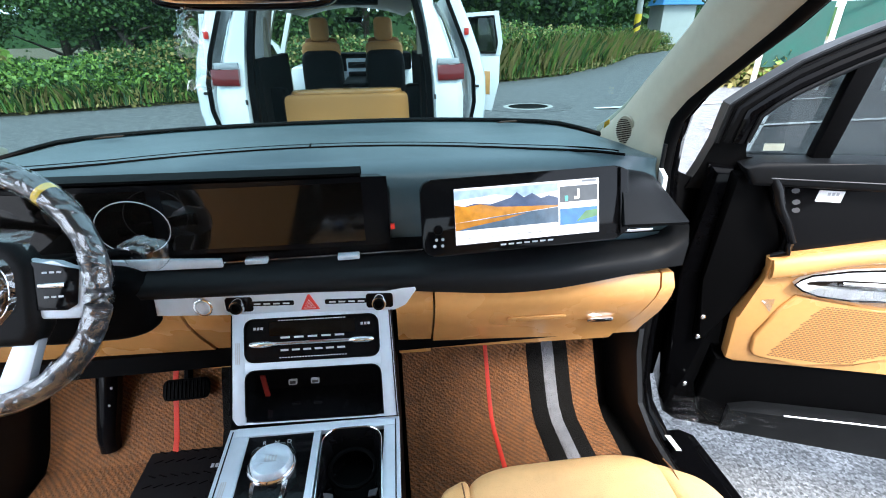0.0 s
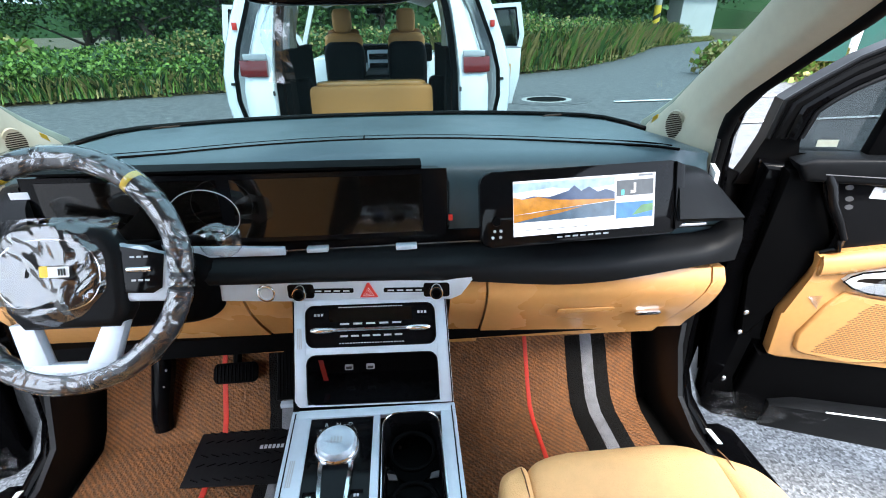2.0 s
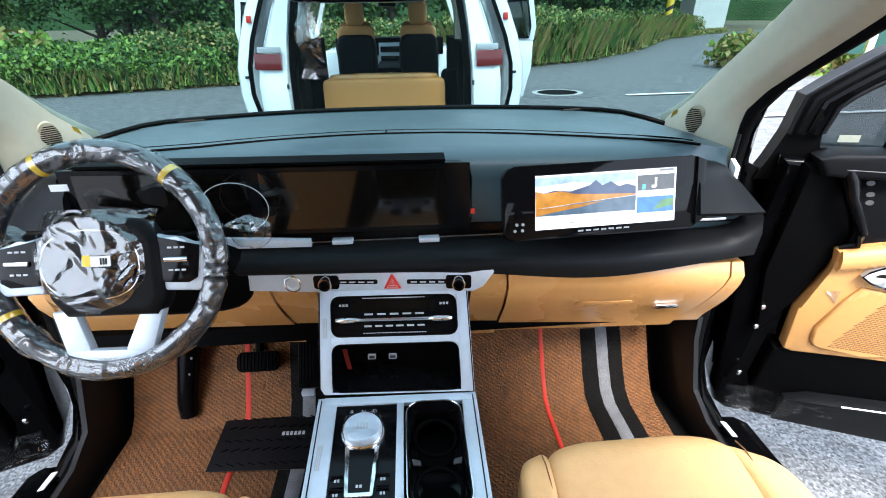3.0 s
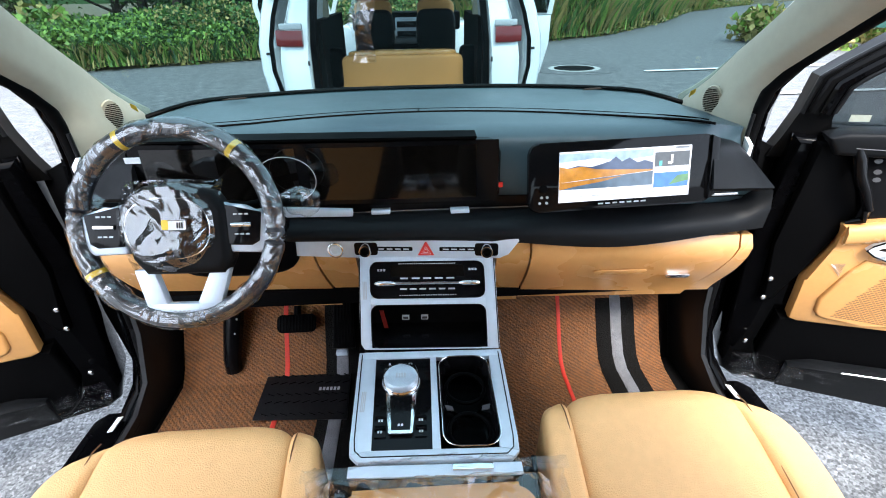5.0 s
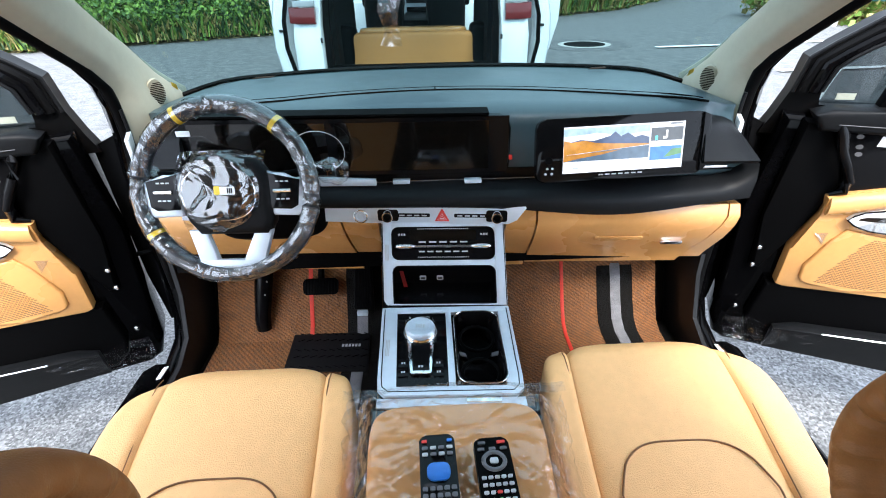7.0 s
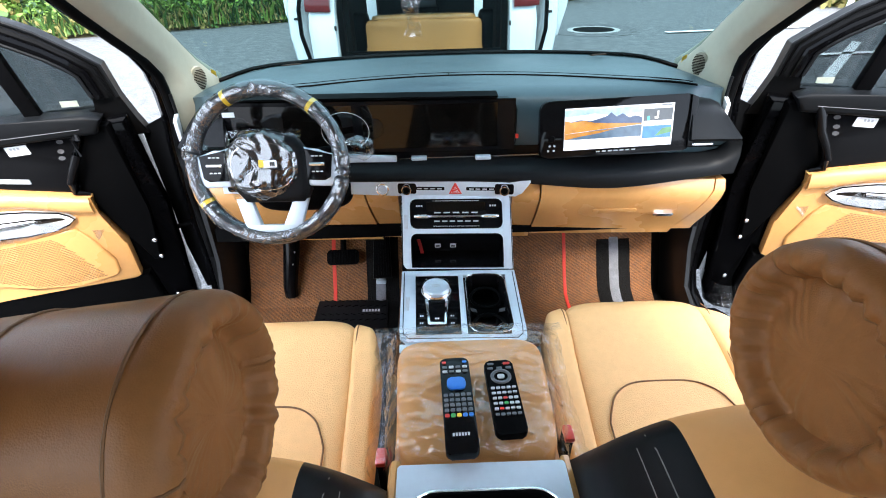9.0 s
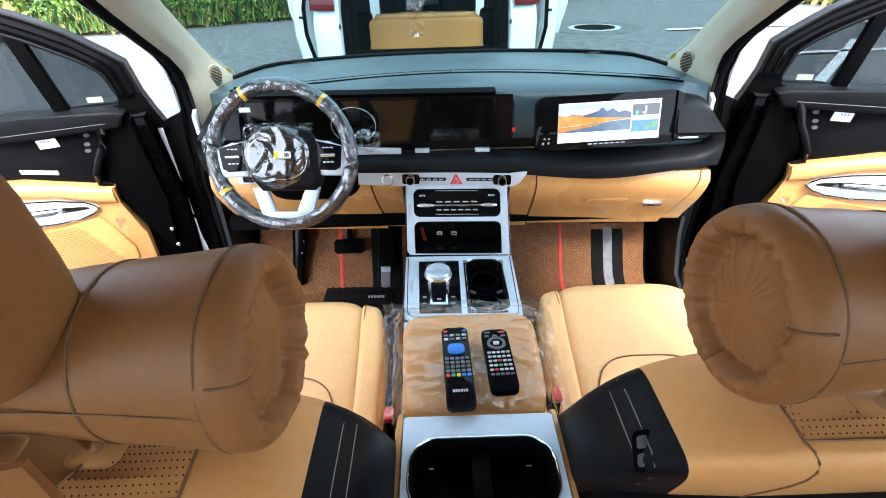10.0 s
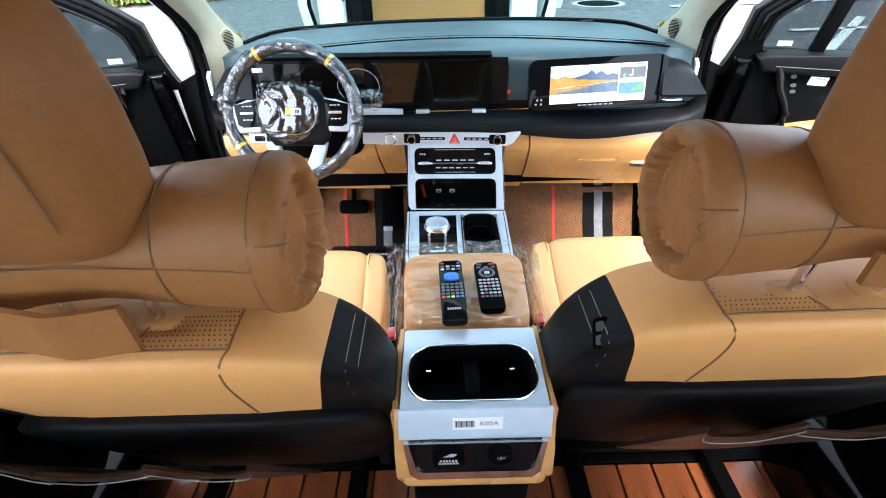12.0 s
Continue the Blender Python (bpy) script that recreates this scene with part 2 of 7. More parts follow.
FILM_DARK = clear("thin_scuff_film", (0.98, 0.98, 0.99), 0.04, 0.15, 0.6, 30, edge=0.35, crease=1.45)

# ---- helpers for meshes ----
from mathutils.bvhtree import BVHTree

ORIGIN = {}


def thing(name, at, label, category, group="", kind=""):
    ob = new(name)
    ob.matrix_basis = Matrix.Translation(at)
    ORIGIN[ob] = Vector(at)
    return tagged(ob, label, category, group, kind)


def finish(bm, name, mat, origin, smooth=40):
    bmesh.ops.recalc_face_normals(bm, faces=bm.faces)
    bm.transform(Matrix.Translation(-Vector(origin)))
    me = bpy.data.meshes.new(name)
    bm.to_mesh(me)
    bm.free()
    me.materials.append(mat)
    me.shade_smooth()
    me.set_sharp_from_angle(angle=radians(smooth))
    return me


def part(name, bm, mat, parent, label="", smooth=40):
    """Links a bmesh, built in world metres, as one mesh under a thing or a part."""
    o = ORIGIN[parent]
    ob = new(name, finish(bm, name, mat, o, smooth))
    ob.parent = parent
    ORIGIN[ob] = o
    if parent.parent is None and parent.type == "EMPTY" or True:
        ob.matrix_basis = Matrix.Identity(4)
    return tagged(ob, label)


def solid(name, bm, mat, label, category, kind="", group="", at=(0, 0, 0), smooth=40):
    """Links a bmesh as a top-level thing of one mesh."""
    ob = new(name, finish(bm, name, mat, at, smooth))
    ob.matrix_basis = Matrix.Translation(at)
    ORIGIN[ob] = Vector(at)
    return tagged(ob, label, category, group, kind)


def box(x0, x1, y0, y1, z0, z1, r=0.0, seg=2, bm=None, m=None):
    bm = bm or bmesh.new()
    t = bmesh.ops.create_cube(bm, size=1.0)
    vs = t["verts"]
    for v in vs:
        v.co = Vector(((x0 + x1) / 2 + v.co.x * (x1 - x0), (y0 + y1) / 2 + v.co.y * (y1 - y0), (z0 + z1) / 2 + v.co.z * (z1 - z0)))
    if r:
        es = {e for v in vs for e in v.link_edges}
        res = bmesh.ops.bevel(bm, geom=list(es), offset=r, segments=seg, profile=0.5, affect="EDGES", clamp_overlap=True)
        vs = list({v for f in res["faces"] for v in f.verts} | {v for v in vs if v.is_valid})
    if m:
        bmesh.ops.transform(bm, matrix=m, verts=[v for v in vs if v.is_valid])
    return bm


def loft(rings, bm=None, closed=True, caps=True):
    """Skin through rings of points; each ring closed on itself where closed is set."""
    bm = bm or bmesh.new()
    vs = [[bm.verts.new(p) for p in ring] for ring in rings]
    n = len(rings[0])
    for a, b in zip(vs, vs[1:]):
        for i in range(n if closed else n - 1):
            j = (i + 1) % n
            bm.faces.new((a[i], a[j], b[j], b[i]))
    if caps and closed:
        bm.faces.new(vs[0])
        bm.faces.new(vs[-1])
    return bm


def tube(pts, r, n=10, bm=None, closed=False):
    """A round bar along points; r may be one radius or one for each point."""
    pts = [Vector(p) for p in pts]
    rs = r if isinstance(r, (list, tuple)) else [r] * len(pts)
    rings, up = [], Vector((0.13, 0.21, 0.97))
    for i, p in enumerate(pts):
        a = pts[i - 1] if i or closed else p
        b = pts[(i + 1) % len(pts)] if i < len(pts) - 1 or closed else p
        d = (b - a).normalized()
        s = d.cross(up)
        if s.length < 0.2:
            s = d.cross(Vector((1, 0, 0)))
        s.normalize()
        u = s.cross(d)
        rings.append([p + rs[i] * (math.cos(k * math.tau / n) * s + math.sin(k * math.tau / n) * u) for k in range(n)])
    if closed:
        rings.append(rings[0])
        bm = loft(rings, bm, True, False)
        bmesh.ops.remove_doubles(bm, verts=bm.verts, dist=1e-6)
        return bm
    return loft(rings, bm)


def super_box(c, half, e=0.35, nu=28, nv=16, deform=None, bm=None):
    """A puffed, rounded box (superellipsoid) round c; deform maps its points."""
    def pw(v, k):
        return math.copysign(abs(v) ** k, v)
    rings = []
    for j in range(1, nv):
        b = -math.pi / 2 + math.pi * j / nv
        ring = []
        for i in range(nu):
            a = math.tau * (i + 0.5) / nu
            p = Vector((pw(math.cos(b), e) * pw(math.cos(a), e) * half[0], pw(math.cos(b), e) * pw(math.sin(a), e) * half[1], pw(math.sin(b), e) * half[2]))
            p += Vector(c)
            ring.append(deform(p) if deform else p)
        rings.append(ring)
    return loft(rings, bm)


def plate(pts, depth, bm=None, r=0.0, seg=2):
    """A flat shape given by its outline in space, with a thickness given as a vector."""
    bm = bm or bmesh.new()
    depth = Vector(depth)
    lo = [bm.verts.new(Vector(p)) for p in pts]
    hi = [bm.verts.new(Vector(p) + depth) for p in pts]
    n = len(pts)
    fs = [bm.faces.new(lo), bm.faces.new(hi)]
    for i in range(n):
        bm.faces.new((lo[i], lo[(i + 1) % n], hi[(i + 1) % n], hi[i]))
    if r:
        es = list({e for f in fs for e in f.edges})
        bmesh.ops.bevel(bm, geom=es, offset=r, segments=seg, profile=0.5, affect="EDGES", clamp_overlap=True)
    return bm


def ring_plate(outer, inner, depth, bm=None):
    """A flat frame between two outlines of equal count, with thickness."""
    bm = bm or bmesh.new()
    depth, n = Vector(depth), len(outer)
    a, b = [bm.verts.new(Vector(p)) for p in outer], [bm.verts.new(Vector(p)) for p in inner]
    c, d = [bm.verts.new(Vector(p) + depth) for p in outer], [bm.verts.new(Vector(p) + depth) for p in inner]
    for i in range(n):
        j = (i + 1) % n
        bm.faces.new((a[i], a[j], b[j], b[i]))
        bm.faces.new((c[i], c[j], d[j], d[i]))
        bm.faces.new((a[i], a[j], c[j], c[i]))
        bm.faces.new((b[i], b[j], d[j], d[i]))
    return bm


def rounded(w, h, r, n=5):
    """Outline of a rounded rectangle round 0, as (a, b) pairs."""
    out = []
    for cx, cy, a0 in ((w / 2 - r, h / 2 - r, 0), (-w / 2 + r, h / 2 - r, 90), (-w / 2 + r, -h / 2 + r, 180), (w / 2 - r, -h / 2 + r, 270)):
        for k in range(n + 1):
            a = radians(a0 + 90 * k / n)
            out.append((cx + r * math.cos(a), cy + r * math.sin(a)))
    return out


def frame_of(o, ux, uy):
    """A map from (a, b, c) on a tilted plane to the world; c goes along its normal."""
    o, ux, uy = Vector(o), Vector(ux).normalized(), Vector(uy).normalized()
    n = ux.cross(uy)
    return lambda a, b, c=0.0: o + a * ux + b * uy + c * n


def lettering(text, f, a, b, size, mat, parent, name="lettering", lift=0.0006):
    cu = bpy.data.curves.new("text", "FONT")
    cu.body, cu.size, cu.align_x, cu.align_y = text, size, "CENTER", "CENTER"
    tmp = bpy.data.objects.new("text", cu)
    me = tmp.to_mesh()
    bm = bmesh.new()
    bm.from_mesh(me)
    bpy.data.objects.remove(tmp)
    for v in bm.verts:
        v.co = f(a + v.co.x, b + v.co.y, lift)
    return part(name, bm, mat, parent)


def bars(f, a, b, w, h, n, mat, parent, name="printed_line", lift=0.0006):
    """A row of n small bars in place of writing that cannot be read."""
    bm = bmesh.new()
    step = w / n
    for i in range(n):
        x = a - w / 2 + step * (i + 0.5)
        bw = step * 0.68
        plate([f(x - bw / 2, b - h / 2, lift), f(x + bw / 2, b - h / 2, lift), f(x + bw / 2, b + h / 2, lift), f(x - bw / 2, b + h / 2, lift)], (f(0, 0, 0.0004) - f(0, 0, 0)), bm)
    return part(name, bm, mat, parent)


def lerp(a, b, t):
    return a + (b - a) * t


def table(x, xs, ys):
    return float(np.interp(x, xs, ys))

# ---- structure ----
GROUND_Z, FLOOR_Z = 0.0, 0.36

bm = bmesh.new()
bmesh.ops.create_grid(bm, x_segments=60, y_segments=60, size=200)
solid("ground", bm, ASPHALT, "grey asphalt road surface reaching to the horizon", "ground", "structure", at=(0, 0, 0))
# ---- car body of the black van that the camera stands in ----
def ws_y(x):
    return 1.345 - 0.19 * abs(x / 0.75) ** 2.5


def groove_y(x):
    return 1.03 - 0.45 * x * x


bm = box(-0.90, 0.90, -2.6, 0.95, FLOOR_Z - 0.09, FLOOR_Z - 0.012, 0.01)
solid("floor", bm, CARPET, "dark carpeted floor pan of the van", "floor", "structure")
bm = loft([[(x, 0.93, FLOOR_Z - 0.06), (x, 1.045, 0.53), (x, 1.13, 0.60), (x, 1.22, 0.95), (x, 1.26, 0.95), (x, 1.17, 0.56), (x, 0.97, FLOOR_Z - 0.09)] for x in (-0.90, 0.90)])
solid("wall_firewall", bm, CARPET, "black carpeted toe board under the dashboard", "wall", "structure")
bm = loft([[(x, 0.42, 1.60 - 0.05 * abs(x)), (x, 0.1, 1.67 - 0.08 * abs(x)), (x, -2.6, 1.70 - 0.1 * abs(x)), (x, -2.6, 1.75 - 0.1 * abs(x)), (x, 0.1, 1.72 - 0.08 * abs(x)), (x, 0.45, 1.64 - 0.05 * abs(x))] for x in (-0.78, -0.4, 0, 0.4, 0.78)])
solid("ceiling", bm, HEADLINER, "pale cloth headliner under the van roof", "ceiling", "structure")
bm = box(-0.90, 0.90, -2.66, -2.6, 0.3, 1.1, 0.02)
solid("wall_rear", bm, PAINT, "black rear end of the van below the window", "wall", "structure")
for s in (1, -1):
    # dark painted pillar behind the front door, out of sight of the camera
    bm = loft([[(s * 0.79, y0, z), (s * 0.93, y0, z), (s * 0.93, y1, z), (s * 0.79, y1, z)] for z, y0, y1 in ((0.3, 0.0, -0.44), (0.62, -0.05, -0.44), (0.85, -0.10, -0.44), (1.05, -0.25, -0.44))])
    loft([[(s * 0.86, -0.25, 1.05), (s * 0.93, -0.25, 1.05), (s * 0.93, -0.42, 1.05), (s * 0.86, -0.42, 1.05)], [(s * 0.74, -0.32, 1.66), (s * 0.79, -0.32, 1.66), (s * 0.79, -0.42, 1.66), (s * 0.74, -0.42, 1.66)]], bm)
    box(min(s * 0.76, s * 0.86), max(s * 0.76, s * 0.86), -1.7, 0.02, 0.30, 0.42, 0.02, bm=bm)
    box(min(s * 0.72, s * 0.86), max(s * 0.72, s * 0.86), -0.5, -0.02, 0.36, 0.58, 0.03, bm=bm)
    solid("wall_pillar", bm, PAINT, "black painted body pillar behind the front door", "pillar", "structure")
    # unseen flank and side pane, added to hold light off the cabin's rear
    bm = box(min(s * 0.86, s * 0.93), max(s * 0.86, s * 0.93), -2.6, -0.425, 0.3, 1.05, 0.02)
    solid("wall_side", bm, PAINT, "unseen black painted flank behind the front door, added to cut light", "wall", "structure")
    bm = plate([(s * 0.885, -0.43, 1.05), (s * 0.885, -2.6, 1.05), (s * 0.77, -2.6, 1.62), (s * 0.77, -0.43, 1.62)], (s * 0.005, 0, 0))
    solid("window_side", bm, CLEAR_GLASS, "unseen rear side window, added to cut light", "window", "structure").visible_shadow = False

# unseen rear pane, added to dim the light from behind that the screens mirror
bm = plate([(-0.86, -2.62, 1.10), (0.86, -2.62, 1.10), (0.72, -2.60, 1.66), (-0.72, -2.60, 1.66)], (0, -0.005, 0))
solid("window_rear", bm, CLEAR_GLASS, "unseen rear window, added to dim light from behind", "window", "structure").visible_shadow = False

# outer skin of the van: roof, bonnet, wings and wheels
vs = thing("van_body", (0, 0.5, 0.0), "black outer skin of the van: roof, bonnet, wings and wheels", "van body", kind="structure")
part("roof_skin", loft([[(x, 0.47, 1.655 - 0.05 * abs(x)), (x, 0.1, 1.735 - 0.08 * abs(x)), (x, -2.62, 1.765 - 0.1 * abs(x)), (x, -2.64, 1.785 - 0.1 * abs(x)), (x, 0.1, 1.76 - 0.08 * abs(x)), (x, 0.5, 1.665 - 0.05 * abs(x))] for x in (-0.80, -0.4, 0, 0.4, 0.80)]), PAINT, vs, smooth=50)
part("bonnet", loft([[(x, 1.42, 1.06 - 0.10 * (x / 0.8) ** 2), (x, 1.8, 1.0 - 0.10 * (x / 0.8) ** 2), (x, 2.2, 0.88 - 0.10 * (x / 0.8) ** 2), (x, 2.3, 0.70), (x, 2.28, 0.45), (x, 1.42, 0.60)] for x in np.linspace(-0.82, 0.82, 9)]), PAINT, vs, smooth=50)
for s in (1, -1):
    part("wing", loft([[(s * 0.82, y, z), (s * 0.90, y, z - 0.05), (s * 0.94, y, z - 0.16), (s * 0.94, y, 0.62), (s * 0.82, y, 0.62)] for y, z in ((1.08, 0.95), (1.5, 0.94), (2.0, 0.86), (2.22, 0.74))]), PAINT, vs, smooth=50)
    for y in (1.62, -1.5):
        tyre = part("tyre", loft([[(s * (0.70 + d), y + r * math.cos(k * math.tau / 28), 0.35 + r * math.sin(k * math.tau / 28)) for k in range(28)] for d, r in ((0.0, 0.31), (0.02, 0.345), (0.2, 0.345), (0.225, 0.31), (0.22, 0.24))]), RUBBER, vs)
        part("rim", loft([[(s * d, y + r * math.cos(k * math.tau / 10), 0.35 + r * math.sin(k * math.tau / 10)) for k in range(10)] for d, r in ((0.90, 0.24), (0.915, 0.22), (0.905, 0.06))]), CHROME, tyre)

# windscreen
WS_TOP = [(x, 0.46 + 0.06 * (1 - (x / 0.72) ** 2), 1.61) for x in np.linspace(-0.72, 0.72, 13)]
rings = []
for k in range(9):
    f = k / 8
    row = []
    for i, x in enumerate(np.linspace(-0.80, 0.80, 13)):
        a, b = Vector((x, ws_y(x) + 0.05, 1.095)), Vector(WS_TOP[i])
        p = a.lerp(b, f)
        p.y += 0.05 * math.sin(math.pi * f)
        p.z += 0.03 * math.sin(math.pi * f)
        row.append(p)
    rings.append(row)
ob = solid("window_1", loft(rings, closed=False), GLASS, "raked windscreen glass, its green tint darkened to dim the view outside", "windscreen", "structure")
ob.visible_shadow = False
pts = [(x, ws_y(x) + 0.014, 1.146 - 0.022 * max(0, (abs(x) - 0.62) / 0.12) ** 1.5) for x in np.linspace(-0.755, 0.755, 31)]
solid("trim_cowl", tube(pts, 0.0065, 8), RUBBER, "black rubber lip along the windscreen foot", "trim", "structure")

# windscreen edge and door edge of the pillar trim, from the dash up to the header
PILLAR = [(0.757, 1.200, 1.085, 0.782, 0.912, 1.030), (0.757, 1.197, 1.135, 0.781, 0.908, 1.100), (0.766, 1.150, 1.166, 0.779, 0.906, 1.150), (0.771, 1.100, 1.200, 0.783, 0.900, 1.195),
          (0.767, 1.030, 1.247, 0.777, 0.840, 1.252), (0.752, 0.920, 1.320, 0.771, 0.745, 1.316), (0.737, 0.830, 1.380, 0.763, 0.660, 1.372), (0.720, 0.766, 1.422, 0.755, 0.600, 1.413), (0.640, 0.500, 1.600, 0.705, 0.400, 1.560)]
# pillar trims: a beige shell between the windscreen edge and the door opening
for s in (1, -1):
    t = thing("trim_pillar", (s * 0.76, 1.0, 1.1), "beige windscreen pillar trim with a tweeter grille", "pillar trim", kind="structure")
    rings = []
    for ax, ay, az, bx, by, bz in PILLAR:
        a, b = Vector((ax, ay, az)), Vector((bx, by, bz))
        mid, q = a.lerp(b, 0.42) + Vector((-0.020, -0.030, 0.012)), a.lerp(b, 0.78) + Vector((-0.022, -0.022, 0.006))
        row = [a + Vector((0.004, 0.012, 0)), a, a.lerp(mid, 0.5) + Vector((-0.006, -0.010, 0.003)), mid, mid.lerp(q, 0.5) + Vector((-0.004, -0.004, 0)), q, b, b + Vector((0.02, 0.03, 0.0)), a + Vector((0.05, 0.01, 0.0))]
        rings.append([Vector((s * p.x, p.y, p.z)) for p in row])
    part("pillar_cover", loft(rings), BEIGE, t, smooth=60)
    part("yellow_tag", plate([(s * 0.730, 1.075, 1.165), (s * 0.724, 1.065, 1.178), (s * 0.716, 1.072, 1.170), (s * 0.722, 1.085, 1.152)], (-s * 0.003, -0.003, 0)), YELLOW, t, "small yellow tape tag")
    # oval tweeter grille with slots
    o = Vector((s * 0.742, 1.015, 1.162))
    f = frame_of(o, (s * 0.62, -0.78, 0), (-s * 0.25, -0.25, 0.93))
    bm = plate([f(0.021 * math.cos(k * math.tau / 20), 0.036 * math.sin(k * math.tau / 20), 0.004 * -s) for k in range(20)], f(0, 0, 0.006) - f(0, 0, 0))
    part("tweeter_grille", bm, BEIGE, t)
    bm = bmesh.new()
    for k in range(-6, 7):
        w = 0.019 * math.sqrt(max(0.02, 1 - (k / 7.0) ** 2))
        for c in (-0.006, 0.009):
            plate([f(-w, k * 0.005 - 0.0011, c), f(w, k * 0.005 - 0.0011, c), f(w, k * 0.005 + 0.0011, c), f(-w, k * 0.005 + 0.0011, c)], f(0, 0, 0.0012) - f(0, 0, 0), bm)
    part("grille_slots", bm, SEAM, t)
    # black body frame and rubber seal round the door opening
    edge = [(0.728, 0.42, 1.575), (0.775, 0.60, 1.420), (0.783, 0.66, 1.378), (0.790, 0.75, 1.322), (0.796, 0.845, 1.258), (0.801, 0.898, 1.205), (0.802, 0.912, 1.150), (0.806, 0.918, 1.080), (0.822, 0.920, 0.98), (0.832, 0.918, 0.85), (0.832, 0.908, 0.74), (0.830, 0.902, 0.61), (0.826, 0.878, 0.49), (0.822, 0.832, 0.43), (0.818, 0.74, 0.405), (0.815, 0.55, 0.400), (0.815, 0.0, 0.40), (0.815, -0.6, 0.40)]
    t = thing("trim_frame", (s * 0.9, 0.9, 0.4), "gloss black door opening frame of the van", "door frame", kind="structure")
    rings = [[(s * (x + dx), y + dy, z + dz) for dx, dy, dz in ((-0.005, 0.0, -0.01), (0.012, -0.01, -0.0), (0.035, 0.01, 0.005), (0.045, 0.04, 0.005), (0.03, 0.07, -0.01), (0.0, 0.06, -0.03))] for x, y, z in edge[:15]]
    part("body_frame", loft(rings), PAINT, t, smooth=50)
    bm = tube([(s * (x - 0.010), y - 0.006, z + 0.002) for x, y, z in edge], 0.0145, 10)
    part("rubber_seal", bm, RUBBER, t, "matte black rubber door seal")
    part("hinge_jamb", plate([(s * 0.850, 0.965, 0.44), (s * 0.935, 0.975, 0.42), (s * 0.955, 0.985, 0.60), (s * 0.950, 0.985, 1.030), (s * 0.850, 0.965, 1.075)], (0, 0.02, 0), r=0.004), RUBBER, t, "black hinge jamb between body and door")
    part("seal_lip", tube([(s * (x - 0.023), y - 0.012, z) for x, y, z in edge[6:16]], 0.005, 8), KICK, t)
    part("sill_film", plate([(s * 0.834, 0.745, 0.424), (s * 0.850, 0.745, 0.420), (s * 0.853, 0.70, 0.418), (s * 0.838, 0.70, 0.422)], (0, 0, 0.003)), WHITE, t, "pale film patch on the sill")
    bm = loft([[(s * 0.80, y, 0.405), (s * 0.80, y, 0.33), (s * 0.93, y, 0.30), (s * 0.95, y, 0.37), (s * 0.90, y, 0.40)] for y in (-2.6, -0.6, 0.5, 0.78)])
    part("sill", bm, PAINT, t)
    # kick panel beside the foot well
    bm = loft([[(s * 0.785, y, FLOOR_Z - 0.02), (s * 0.793, y, z), (s * 0.806, y, z), (s * 0.806, y, FLOOR_Z - 0.02)] for y, z in ((0.62, 0.42), (0.74, 0.43), (0.82, 0.47), (0.87, 0.60), (0.90, 0.88), (1.2, 0.90))])
    part("kick_panel", bm, KICK, t, "dull black plastic kick panel")

# ---- dashboard ----
def shear(y, x):
    """The dash stands a touch askew to the path's axes."""
    return y - 0.045 * x


dash = thing("dashboard", (0, 1.0, 0.7), "dark grey soft-touch dashboard with tan lower half and black pad", "dashboard")
XS = [-0.772, -0.745, -0.70, -0.6, -0.45, -0.3, -0.15, 0.0, 0.15, 0.25, 0.35, 0.45, 0.55, 0.64, 0.70, 0.735, 0.757, 0.772]
rings = []
for x in XS:
    e = max(0.0, (abs(x) - 0.60) / 0.18)
    zt = 1.145 - 0.035 * e ** 1.5
    yw = ws_y(x) + 0.03
    yf = shear(0.855, x) + 0.09 * min(e, 1.0) ** 2
    zf = 1.135 - 0.005 * abs(x) - 0.055 * e
    yg = groove_y(x) if abs(x) < 0.4 else lerp(groove_y(0.4 * math.copysign(1, x)), yf + 0.02, min(1, (abs(x) - 0.4) / 0.3))
    yl = shear(0.80, x)
    rings.append([(x, yw, zt - 0.005), (x, lerp(yw, yg, 0.5), zt + 0.004), (x, yg + 0.012, zt + 0.006), (x, yg - 0.012, zt + 0.004), (x, lerp(yg, yf, 0.6), lerp(zt, zf, 0.6) + 0.005), (x, yf, zf), (x, yf - 0.012, zf - 0.014), (x, yl + 0.01, 1.03 - 0.01 * e), (x, yl + 0.03, 0.97), (x, yl + 0.10, 0.95), (x, yw, 1.02)])
part("upper_dash", loft(rings), DASH, dash, "dark grey-green grained dash top", smooth=50)
for dy in (0.013, -0.016):
    pts = []
    for x in np.linspace(-0.66, 0.66, 41):
        e = max(0.0, (abs(x) - 0.60) / 0.20)
        yf = shear(0.855, x) + 0.09 * min(e, 1.0) ** 2
        yg = groove_y(x) if abs(x) < 0.4 else lerp(groove_y(0.4), yf + 0.02, min(1, (abs(x) - 0.4) / 0.3))
        pts.append((x, yg + dy, 1.145 - 0.035 * e ** 1.5 + 0.004))
    part("dash_seam", tube(pts, 0.0034, 6), BLACK, dash)
part("dash_seam", tube([(-0.005, 1.043, 1.1515), (-0.005, 1.014, 1.1505)], 0.002, 6), BLACK, dash)
# small sensor notches near the glass
for x in (-0.52, 0.50):
    part("air_slot", plate([(x - 0.03, ws_y(x) - 0.075, 1.1535), (x + 0.03, ws_y(x) - 0.06, 1.1535), (x + 0.03, ws_y(x) - 0.045, 1.1535), (x - 0.015, ws_y(x) - 0.055, 1.1535)], (0, 0, 0.002)), SEAM, dash)

